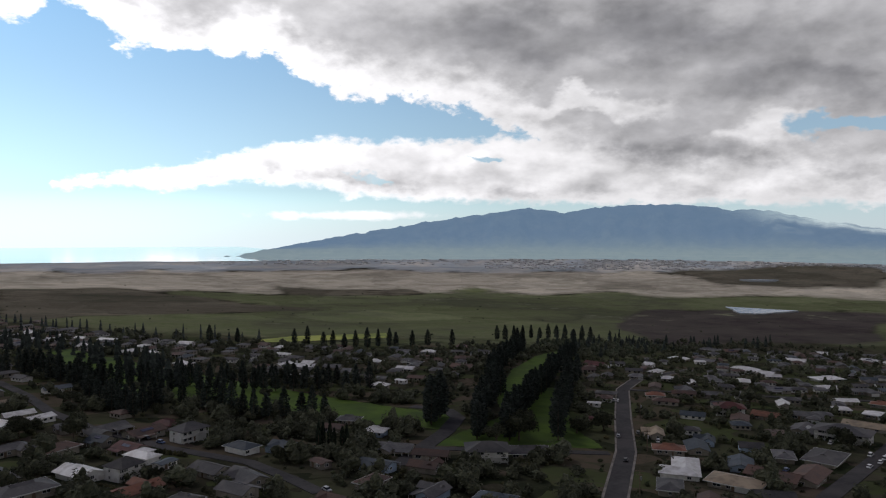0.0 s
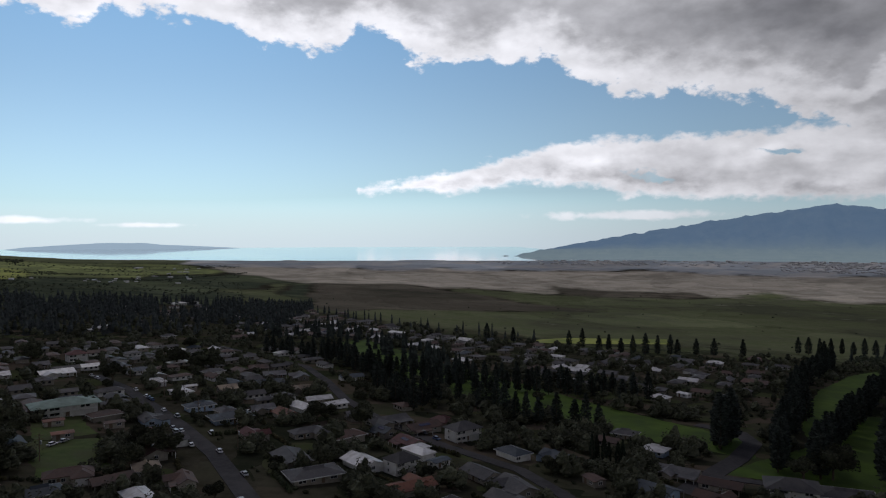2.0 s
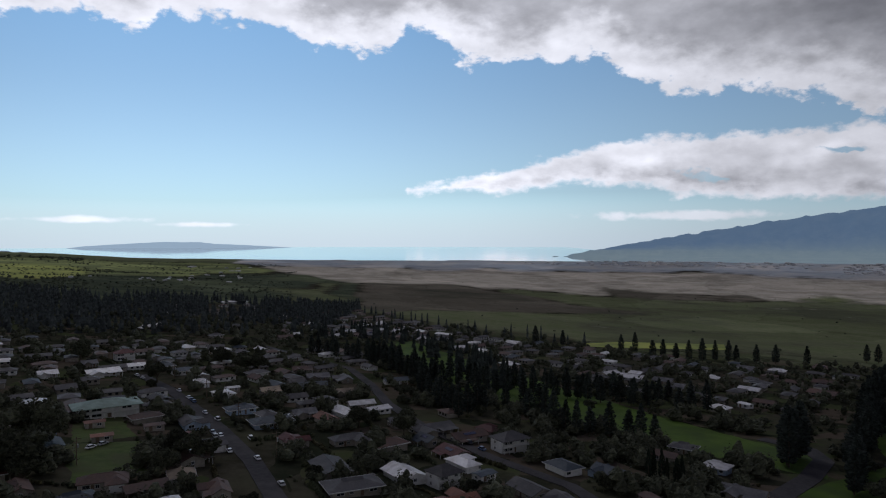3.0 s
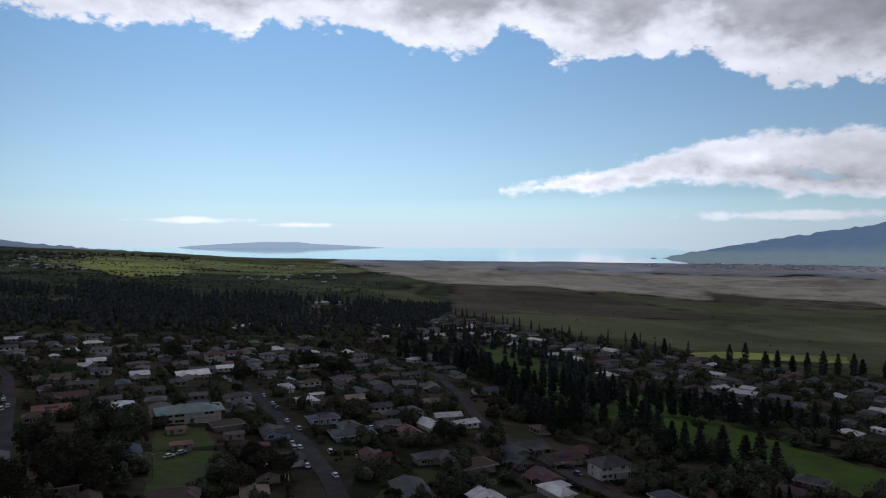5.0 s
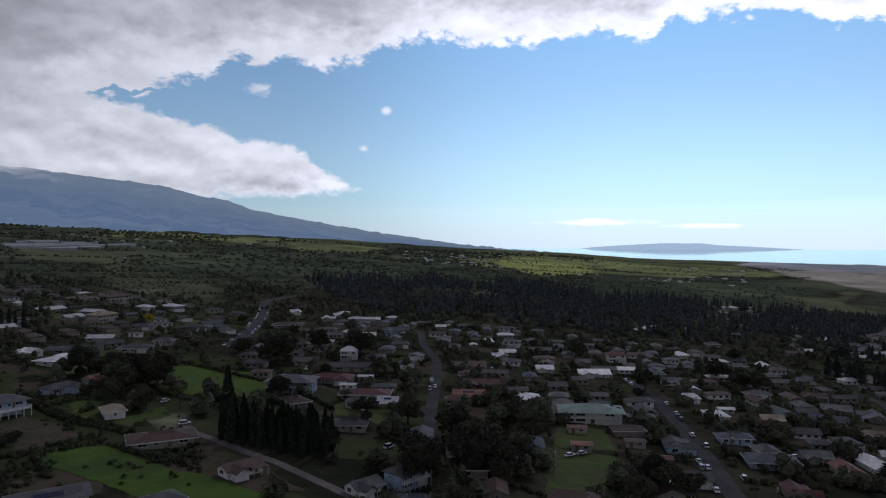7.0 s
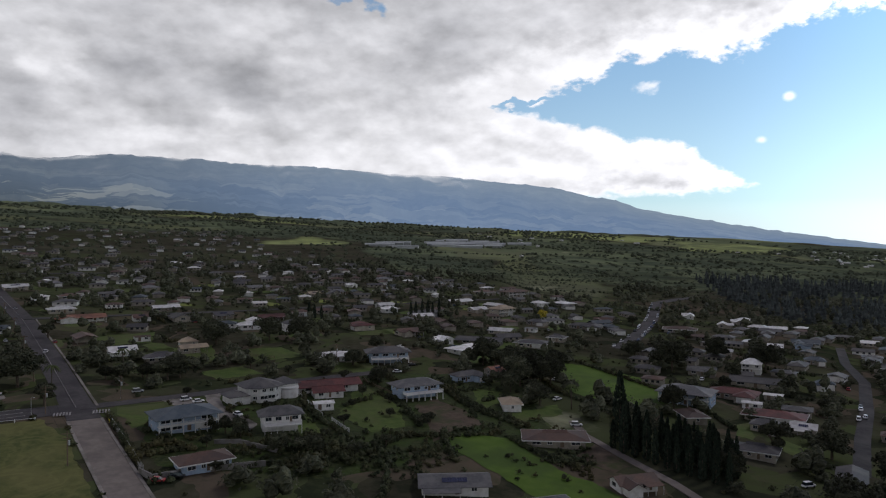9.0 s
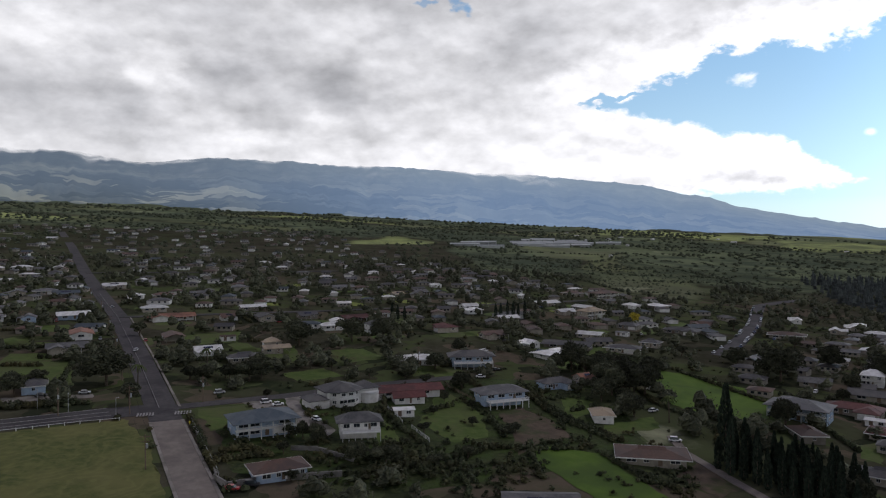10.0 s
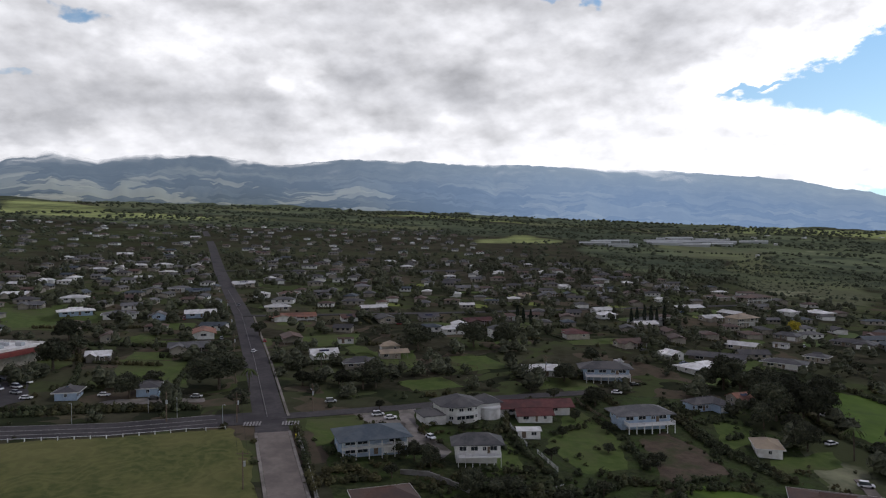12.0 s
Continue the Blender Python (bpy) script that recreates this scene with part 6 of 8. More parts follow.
for x, y, angle in far_spots:
    w, d = dice.uniform(3.4, 5.8), dice.uniform(2.5, 3.5)
    before = len(bm.verts)
    faces_before = len(bm.faces)
    box(bm, -w, w, -d, d, -2.5, 2.0)
    split = len(bm.faces)
    for u in (-0.62, -0.1, 0.5):
        for side in (-1, 1):
            box(bm, w * u - 0.55, w * u + 0.55, side * d - 0.04, side * d + 0.04, 0.75, 1.6)
    panes = len(bm.faces)
    (hip_roof if dice.random() < 0.6 else gable_roof)(bm, -w, w, -d, d, 2.02, dice.uniform(0.8, 1.3), 0.5)
    bm.verts.ensure_lookup_table()
    bm.faces.ensure_lookup_table()
    m = spot(x, y, angle + dice.choice((0, 90)) + dice.uniform(-8, 8))
    for vert in bm.verts[before:]:
        vert.co = m @ vert.co
    tint, paint = 2 + dice.choice((0, 1, 1, 2, 2, 2, 2, 3, 3, 3, 4, 2)), dice.choice((0, 0, 0, 1))
    for face in bm.faces[faces_before:split]:
        face.material_index = paint
    for face in bm.faces[split:panes]:
        face.material_index = len(mats) - 1
    for face in bm.faces[panes:]:
        face.material_index = tint
tagged(part("distant_houses", bm, mats), "many small distant houses with mixed roofs", "houses", kind="stuff")


# ---- trees ----
def leaf(bm, at, size, rng, droop=0.0, along=None):
    """One bent tuft of leaves: two triangles folded along their middle."""
    a = Vector((rng.gauss(0, 1), rng.gauss(0, 1), rng.gauss(0, 0.6) - droop)).normalized() if along is None else along
    b = a.cross(Vector((rng.gauss(0, 1), rng.gauss(0, 1), rng.gauss(0, 1)))).normalized()
    n = a.cross(b) * size * 0.3
    at = Vector(at)
    p = [bm.verts.new(at + o) for o in (-a * size, b * size * 0.55 + n, a * size, -b * size * 0.55 + n)]
    bm.faces.new((p[0], p[1], p[2]))
    bm.faces.new((p[0], p[2], p[3]))


def pine_parts(rng, height, width, bare=0.12):
    trunk, crown = bmesh.new(), bmesh.new()
    tube(trunk, (0, 0, -1.5), (0, 0, height * 0.97), 0.3, 0.05)
    z = height * bare
    while z < height:
        s = (z - height * bare) / (height * (1 - bare))
        reach = width * min(1.0, (1 - s) * 1.9) ** 0.85 * min(1.0, 0.7 + 2.5 * s) * rng.uniform(0.82, 1.08) + 0.2
        count = 9 if s < 0.8 else 6
        start = rng.uniform(0, 6.28)
        for k in range(count):
            if rng.random() < 0.12:
                continue
            a = start + k * 6.283 / count + rng.uniform(-0.25, 0.25)
            far = reach * rng.uniform(0.7, 1.15)
            out = Vector((math.cos(a), math.sin(a), -0.12))
            for step in (0.45, 0.95):
                leaf(crown, out * far * step + Vector((0, 0, z + rng.uniform(-0.2, 0.2))), rng.uniform(0.5, 0.8) * (1.05 if step > 0.5 else 0.95), rng,
                     along=(out + Vector((rng.uniform(-0.5, 0.5), rng.uniform(-0.5, 0.5), rng.uniform(0.0, 0.7)))).normalized())
        z += height * 0.022 + 0.08
    return trunk, crown


def cypress_parts(rng, height, width):
    trunk, crown = bmesh.new(), bmesh.new()
    tube(trunk, (0, 0, -1.5), (0, 0, height * 0.9), 0.2, 0.04)
    for _ in range(430):
        s = rng.random() ** 0.9
        z = 0.25 + s * (height - 0.3)
        reach = width * min(1, (1 - s) * 2.2 + 0.08) * min(1, s * 7 + 0.5) * rng.uniform(0.65, 1.05)
        a = rng.uniform(0, 6.283)
        leaf(crown, (reach * math.cos(a), reach * math.sin(a), z), rng.uniform(0.3, 0.5), rng, along=Vector((math.cos(a) * 0.35, math.sin(a) * 0.35, 1)).normalized())
    return trunk, crown


def broad_parts(rng, height, spread, flat=0.85):
    trunk, crown = bmesh.new(), bmesh.new()
    fork = height * 0.32
    tube(trunk, (0, 0, -1.5), (0, 0, fork), 0.42, 0.3)
    lobes = []
    for k in range(rng.randint(7, 10)):
        a = k * 2.4 + rng.uniform(-0.4, 0.4)
        far = spread * rng.uniform(0.25, 0.72)
        tip = Vector((far * math.cos(a), far * math.sin(a), height * rng.uniform(0.36, 0.82)))
        tube(trunk, (0, 0, fork - 0.3), tip, 0.17, 0.04, 5)
        lobes.append((tip, spread * rng.uniform(0.32, 0.5)))
    lobes.append((Vector((0, 0, height * 0.8)), spread * 0.42))
    for centre, size in lobes:
        mass = bmesh.ops.create_icosphere(crown, subdivisions=1, radius=1.1)["verts"]
        for vert in mass:
            swell = 0.72 * (1 + 0.45 * noise.noise(vert.co * 2.3 + centre))
            vert.co = centre + Vector((vert.co.x * size, vert.co.y * size, vert.co.z * size * flat * 0.85 - size * 0.06)) * swell
        for _ in range(int(140 * (size / 2.0) ** 1.4) + 30):
            d = Vector((rng.gauss(0, 1), rng.gauss(0, 1), rng.gauss(0, 1))).normalized()
            d.z = abs(d.z) * 1.25 - 0.45
            at = centre + Vector((d.x * size, d.y * size, d.z * size * flat)) * rng.uniform(0.66, 1.16)
            leaf(crown, at, rng.uniform(0.26, 0.56), rng)
    return trunk, crown


def palm_parts(rng, height):
    trunk, crown = bmesh.new(), bmesh.new()
    tube(trunk, (0, 0, -1), (0.3, 0.1, height), 0.22, 0.13)
    for k in range(15):
        a = k * 2.39996
        rise = rng.uniform(-0.1, 0.8)
        last = Vector((0.3, 0.1, height))
        for step in range(6):
            s = (step + 1) / 6
            tip = Vector((0.3 + 2.6 * s * math.cos(a), 0.1 + 2.6 * s * math.sin(a), height + rise * 1.6 * s - 2.2 * s * s))
            side = (tip - last).cross(Vector((0, 0, 1))).normalized() * (0.42 * (1 - 0.7 * s))
            p = [crown.verts.new(q) for q in (last - side - Vector((0, 0, 0.15)), last, tip, tip - side - Vector((0, 0, 0.15)), last + side - Vector((0, 0, 0.15)), tip + side - Vector((0, 0, 0.15)))]
            crown.faces.new((p[0], p[1], p[2], p[3]))
            crown.faces.new((p[1], p[4], p[5], p[2]))
            last = tip
    return trunk, crown


def tree(name, parts, mat):
    root = new(name)
    trunk, crown = parts
    part("trunk", trunk, M_BARK, root)
    part("crown", crown, mat, root)
    return root


grow = random.Random(5)
NURSERY = {
    "pine": [tree("pine_tree", pine_parts(grow, h, w), M_PINE) for h, w in ((14, 2.1), (15, 2.4), (12.5, 1.9))],
    "cypress": [tree("cypress_tree", cypress_parts(grow, h, w), M_CYPRESS) for h, w in ((9, 0.8), (11, 0.95))],
    "broad": [tree("broadleaf_tree", broad_parts(grow, h, s), M_LEAF) for h, s in ((8.5, 5.2), (7, 4.2), (9.5, 6.5), (6, 3.4))],
    "palm": [tree("palm_tree", palm_parts(grow, 7.5), M_PALM)],
}
TREE_WORDS = {"pine": ("tall dark narrow conifer in a row", "rows of pines"), "cypress": ("slim dark columnar cypress", "clump of cypresses"),
              "broad": ("dark green spreading broadleaf tree among houses", "garden trees"), "palm": ("palm with drooping fronds beside a garden", "palms")}
planted = set()


def plant(kind, x, y, size=1.0):
    stock = dice.choice(NURSERY[kind])
    m = spot(x, y, dice.uniform(0, 360))
    if stock.name not in planted:
        planted.add(stock.name)
        ob = stock
        ob.matrix_basis = m
    else:
        ob = copy_thing(stock, m)
    wide = size * dice.uniform(0.88, 1.12)
    ob.scale = (wide, wide, size * dice.uniform(0.88, 1.14))
    label, group = TREE_WORDS[kind]
    return tagged(ob, label, "tree", group)


def along(line, gap, wobble=1.5):
    for x, y in dense(line, gap):
        yield x + dice.uniform(-wobble, wobble), y + dice.uniform(-wobble, wobble)


# rows of pines along the fairways and the edge of the town
for line, gap, size in (
        ([(137, 157), (161, 189), (180, 208), (202, 231), (222, 262), (253, 297), (284, 329), (356, 399)], 5.6, 1.05),
        ([(153, 159), (168, 174), (203, 206), (244, 243), (300, 294), (386, 369)], 5.2, 0.95),
        ([(163, 144), (184, 167), (213, 194), (249, 231), (290, 266)], 7.5, 1.05),
        ([(146, 152), (158, 166)], 5, 1.15),
        ([(28, 296), (37, 245), (52, 262), (68, 262)], 6, 0.85),
        ([(68, 250), (74, 228), (104, 211)], 5, 0.85),
        ([(-27, 413), (9, 377)], 5.5, 0.85),
        ([(9, 377), (28, 330), (30, 296)], 6, 0.95),
        ([(27, 340), (48, 309), (70, 299), (92, 295), (109, 283), (127, 275), (152, 270)], 5.2, 0.85),
        ([(40, 340), (62, 318), (92, 310), (112, 297), (150, 284)], 7, 0.85),
        ([(135, 184), (140, 191), (147, 198), (141, 198)], 3.0, 1.2)):
    for x, y in along(line, gap):
        plant("pine", x, y, size)
for x, y in ((138, 514), (158, 508), (194, 480), (204, 478), (211, 463), (218, 461), (223, 451), (230, 446), (238, 442), (250, 447), (259, 445), (268, 451), (281, 447), (295, 446), (319, 446),
             (388, 475), (396, 473), (408, 475), (416, 480), (425, 483), (433, 480), (442, 478), (451, 476), (460, 474), (460, 462), (465, 455), (469, 448), (469, 437)):
    plant("pine", x, y, 1.0)
for x, y in ((-158, 141), (-155, 136), (-153, 139), (-151, 141), (-152, 144), (-149, 142), (-148, 146), (-145, 145), (-143, 147), (-141, 147), (-141, 150), (-138, 149), (-136, 150),
             (-136, 153), (-133, 153), (-147, 140), (-144, 143), (-139, 146), (-134, 149), (-156, 142), (-154, 143), (-150, 139), (-146, 142), (-142, 144), (-140, 143), (-137, 147), (-135, 151), (-131, 152), (-130, 149), (-128, 150), (-133, 146), (-151, 136), (-148, 137), (-145, 138), (-142, 138), (-139, 139), (-136, 139), (-133, 140), (-130, 141), (-127, 142), (-125, 144), (-137, 143), (-131, 144)):
    plant("cypress", x, y, dice.uniform(0.85, 1.1) if x > -157 else 1.7)
for x, y in ((81, 167), (83, 168), (84, 165), (86, 166), (88, 164), (90, 165), (-372, 121), (-372, 124), (-370, 127), (-371, 179), (-371, 182), (-369, 185), (-368, 188), (-368, 191), (-366, 194)):
    plant("cypress", x, y, 0.9)
for x, y, size in ((-260, -3, 1.3), (-341, 3, 0.9), (-313, 64, 1.1), (-318, 87, 1.0), (-258, 39, 0.8), (-261, 25, 0.9), (-264, 32, 0.75), (-251, 166, 1.1), (-245, 156, 1.2),
                   (-251, 154, 1.0), (-331, -66, 1.0), (-252, -26, 0.7), (-262, -22, 0.8), (-316, 100, 1.0), (-219, 154, 1.2), (-215, 160, 1.0), (-264, 105, 0.8),
                   (-96, 145, 1.2), (-86, 162, 1.3), (-91, 181, 1.0), (-49, 336, 1.0), (-151, 158, 0.9), (-178, 181, 0.9), (-47, 177, 1.1), (-42, 180, 1.0), (-104, 186, 1.0), (-210, 265, 1.1), (-234, 263, 1.2),
                   (-222, 225, 1.2), (-205, 240, 1.0), (140, 150, 1.0), (150, 150, 1.1), (178, 150, 1.0), (190, 148, 0.9), (96, 262, 0.7), (-107, 178, 1.2), (-98, 173, 1.3), (-90, 156, 1.1), (-81, 158, 1.0), (-129, 187, 1.0), (-81, 238, 0.9), (-50, 168, 0.9), (-138, 176, 1.1), (-141, 148, 0.9),
                   (-92, 189, 1.3), (-86, 164, 1.2), (-50, 181, 1.0), (-87, 298, 1.2), (-139, 354, 1.1), (-57, 336, 1.1), (-73, 418, 1.2), (-69, 350, 1.1), (-12, 163, 0.8),
                   (-232, 155, 1.2), (-223, 158, 1.2), (-231, 174, 1.0), (-287, -57, 1.1), (-306, -55, 1.0), (-198, 46, 0.5), (-202, 43, 0.45), (-194, 49, 0.5), (-237, 42, 0.45), (-216, 61, 0.35), (-189, 40, 0.4),
                   (-178, 55, 0.5), (-176, 61, 0.55)):
    plant("broad", x, y, size)
for x, y, size in ((-236, 104, 0.72), (-214, 98, 0.3), (-199, 92, 0.3), (-211, 85, 0.34), (-196, 77, 0.42), (-223, 93, 0.36), (-253, 90, 0.4), (-286, 93, 0.6), (-188, 97, 0.32), (-255, 78, 0.45), (-268, 68, 0.6),
                   (-191, 101, 0.28), (-219, 150, 1.0), (-221, 160, 0.95), (-210, 148, 0.9), (-244, 158, 0.8), (-252, 148, 0.75), (-244, 166, 0.8), (-260, 43, 0.7), (-260, 33, 0.65), (-263, 21, 0.75), (-239, 70, 0.6), (-172, 39, 0.4), (-172, 71, 0.45), (-176, 81, 0.4), (-183, 55, 0.4), (-200, 44, 0.35), (-198, 50, 0.35), (-213, 142, 0.7), (-226, 152, 0.9), (-196, 142, 0.7), (-243, 94, 0.5)):
    plant("broad", x, y, size)
for x, y in ((-275, 27), (-253, 6), (-189, 149)):
    plant("palm", x, y, 1.0)
# a tree in yellow flower among the houses up the hill
blossom = plant("broad", -346, 250, 0.75)
for child in blossom.children:
    if child.name.split(".")[0] == "crown":
        child.material_slots[0].link = "OBJECT"
        child.material_slots[0].material = M_BLOSSOM
tagged(blossom, "broadleaf tree in bright yellow flower among houses", "tree", "garden trees")
count = 0
while count < 60:
    x, y = dice.uniform(-330, 320), dice.uniform(-60, 330)
    if math.hypot(x, y) > 95 and not inside(x, y, NEAR_PLOTS) and inside(x, y, TOWN) and street_heading(x, y)[1] > 6 and not any(inside(x, y, s) for s in OPEN) and all((x - px) ** 2 + (y - py) ** 2 > 64 for px, py in taken):
        plant("broad", x, y, dice.uniform(0.5, 0.95))
        count += 1

# woods and shrubs that nobody could count
FOREST = [(-560, 600), (-450, 880), (-200, 850), (10, 840), (-30, 520), (-170, 470), (-320, 420), (-400, 470)]
BELT_WEST = [(-45, 495), (37, 472), (41, 363), (60, 300), (85, 307), (83, 416), (18, 597)]
BELT_EAST = [(493, 470), (540, 415), (640, 350), (600, 330), (465, 350), (380, 330), (400, 440)]


def stack_pine(verts, faces, x, y, z, h, w, rng):
    """A far conifer: ragged tiers that overlap, each a skirt of uneven points."""
    tiers = 6
    for k in range(tiers):
        z0 = z + h * (0.06 + 0.94 * k / tiers)
        z1 = z + h * min(1.0, 0.06 + 0.94 * (k + 1.7) / tiers)
        rad = w * (1 - k / tiers) ** 0.75 + 0.15
        base = len(verts)
        verts.append((x, y, z1))
        turn_by = rng.uniform(0, 6.28)
        for j in range(7):
            a = turn_by + j * 6.283 / 7
            rr = rad * rng.uniform(0.6, 1.15)
            verts.append((x + rr * math.cos(a), y + rr * math.sin(a), z0 + rng.uniform(-0.35, 0.35)))
        faces += [(base, base + 1 + j, base + 1 + (j + 1) % 7) for j in range(7)]


def lump(verts, faces, x, y, z, size, tall, rng):
    """One dense uneven mass of leaves."""
    base = len(verts)
    for ring, (height, wide) in enumerate(((0.0, 0.6), (0.3, 0.98), (0.64, 0.84), (0.9, 0.42))):
        for j in range(6):
            a = j * 1.0472 + ring * 0.5
            rr = size * wide * rng.uniform(0.62, 1.16)
            verts.append((x + rr * math.cos(a), y + rr * math.sin(a), z + tall * height * rng.uniform(0.78, 1.14)))
    verts.append((x, y, z + tall * 0.98))
    for ring in range(3):
        for j in range(6):
            a, b = base + ring * 6 + j, base + ring * 6 + (j + 1) % 6
            faces.append((a, b, b + 6))
            faces.append((a, b + 6, a + 6))
    faces += [(base + 18 + j, base + 18 + (j + 1) % 6, base + 24) for j in range(6)]


def tuft_cloud(verts, faces, x, y, z, size, tall, count, rng, tuft=0.4, lobes=1):
    """A shrub or far round tree: one or more lumps in a loose shell of small folded leaf tufts."""
    if lobes == 1:
        lump(verts, faces, x, y, z, size * 0.8, tall * 0.88, rng)
    else:
        start = rng.uniform(0, 6.283)
        for k in range(lobes):
            a, part_size = start + k * 6.283 / lobes, size * rng.uniform(0.4, 0.62)
            low = 0.0 if k else tall * 0.3
            lump(verts, faces, x + size * 0.42 * math.cos(a), y + size * 0.42 * math.sin(a), z + low + tall * rng.uniform(0, 0.16), part_size, tall * rng.uniform(0.55, 0.72), rng)
    for _ in range(count):
        a, s = rng.uniform(0, 6.283), rng.random()
        rr = size * math.sqrt(1 - (s * 0.95) ** 2) * rng.uniform(0.8, 1.12)
        px, py, pz = x + rr * math.cos(a), y + rr * math.sin(a), z + tall * s * rng.uniform(0.85, 1.1)
        k = tuft * rng.uniform(0.6, 1.3)
        base = len(verts)
        b, lift = rng.uniform(0, 6.283), rng.uniform(-0.8, 0.8)
        verts += [(px - k * math.cos(b), py - k * math.sin(b), pz - k * lift), (px + k * math.cos(b), py + k * math.sin(b), pz + k * lift),
                  (px + k * 0.7 * math.sin(b), py - k * 0.7 * math.cos(b), pz + k * 0.5), (px - k * 0.7 * math.sin(b), py + k * 0.7 * math.cos(b), pz + k * 0.4)]
        faces += [(base, base + 2, base + 1), (base, base + 1, base + 3)]


wild = random.Random(23)
v, f = [], []
for outline, count in ((FOREST, 1900),):
    xs, ys = [p[0] for p in outline], [p[1] for p in outline]
    made = 0
    while made < count:
        x, y = wild.uniform(min(xs), max(xs)), wild.uniform(min(ys), max(ys))
        if inside(x, y, outline) and noise.noise(Vector((x * 0.012, y * 0.012, 17))) > -0.22:
            stack_pine(v, f, x, y, land(x, y) - 0.5, wild.uniform(7.5, 12.5), wild.uniform(2.0, 3.4), wild)
            made += 1
for line in ([(110, 560), (60, 640), (30, 720), (-20, 800)], [(120, 560), (180, 520)]):
    for x, y in dense(line, 12):
        stack_pine(v, f, x + wild.uniform(-3, 3), y + wild.uniform(-3, 3), land(x, y) - 0.5, wild.uniform(8, 14), wild.uniform(1.5, 2.4), wild)
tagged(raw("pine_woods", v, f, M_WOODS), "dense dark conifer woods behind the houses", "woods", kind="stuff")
v, f = [], []
for outline, count in ((BELT_WEST, 110), (BELT_EAST, 60)):
    xs, ys = [p[0] for p in outline], [p[1] for p in outline]
    made = 0
    while made < count:
        x, y = wild.uniform(min(xs), max(xs)), wild.uniform(min(ys), max(ys))
        if inside(x, y, outline):
            stack_pine(v, f, x, y, land(x, y) - 0.5, wild.uniform(7.5, 12.5), wild.uniform(2.0, 3.4), wild)
            made += 1
tagged(raw("pine_belt", v, f, M_PINE), "dark belt of conifers at the edge of the fairway", "woods", kind="stuff")

from_roofs = {}
for px, py in taken:
    from_roofs.setdefault((round(px / 30), round(py / 30)), []).append((px, py))


def roof_gap(x, y):
    """Distance to the nearest house."""
    i, j = round(x / 30), round(y / 30)
    near = [q for a in (-1, 0, 1) for b in (-1, 0, 1) for q in from_roofs.get((i + a, j + b), ())]
    return min((math.hypot(x - px, y - py) for px, py in near), default=40.0)


def growing_room(x, y, street, tall=True):
    return not (tall and inside(x, y, NEAR_PLOTS)) and (wild.random() < 0.3 or not inside(x, y, SPARSE)) and math.hypot(x, y) > 85 and inside(x, y, TOWN) and not any(inside(x, y, s) for s in OPEN) and street_heading(x, y)[1] > street


v, f = [], []
made = 0
while made < 5800:
    x, y = (wild.uniform(-720, 640), wild.uniform(-190, 620)) if wild.random() < 0.92 else (wild.uniform(-190, 130), wild.uniform(90, 290))
    if not growing_room(x, y, 5.5):
        continue
    gap = roof_gap(x, y)
    if gap < 6.3 or noise.noise(Vector((x * 0.018, y * 0.018, 31))) < (-0.28 if x < -240 else -0.42):
        continue
    verge = street_heading(x, y)[1] - 3.4
    if (x > -110 and math.hypot(x, y) < 300 and wild.random() < 0.15) or verge < 1.5 or math.hypot(x + 232, y - 13) < 20:
        continue
    made += 1
    size = wild.uniform(1.4, max(1.5, min(4.8, gap - 3.6, verge)))
    near = math.hypot(x, y) < 300
    tuft_cloud(v, f, x, y, land(x, y) + 0.2, size, size * wild.uniform(1.0, 1.6), int(18 + 15 * size) if near else 7, wild, 0.4 if near else 0.65, (4 if size > 2.4 else 3) if near else 2)
tagged(raw("garden_trees", v, f, M_LEAF), "many dark rounded garden trees between houses", "trees", kind="stuff")
v, f = [], []
made = 0
while made < 4600:
    x, y = wild.uniform(-600, 520), wild.uniform(-170, 480)
    if not growing_room(x, y, 4.2, False) or roof_gap(x, y) < 5.2:
        continue
    made += 1
    size = wild.uniform(0.5, 1.5)
    tuft_cloud(v, f, x, y, land(x, y), size, size * wild.uniform(0.8, 1.3), 6, wild, 0.3)
made = 0
while made < 760:
    x, y = wild.uniform(-252, -132), wild.uniform(24, 140)
    if not inside(x, y, NEAR_PLOTS) or street_heading(x, y)[1] < 5 or roof_gap(x, y) < 6.5 or noise.noise(Vector((x * 0.07, y * 0.07, 51))) < -0.05 or any(inside(x, y, shape) for shape in PAVED_YARDS) or (wild.random() < 0.88 and any(inside(x, y, shape) for shape in OPEN)):
        continue
    made += 1
    size = wild.uniform(0.4, 1.3)
    tuft_cloud(v, f, x, y, land(x, y), size, size * wild.uniform(0.8, 1.4), 14, wild, 0.26, 2)
tagged(raw("garden_shrubs", v, f, M_HEDGE), "mixed garden shrubs between houses and lawns", "shrubs", kind="stuff")

v, f = [], []
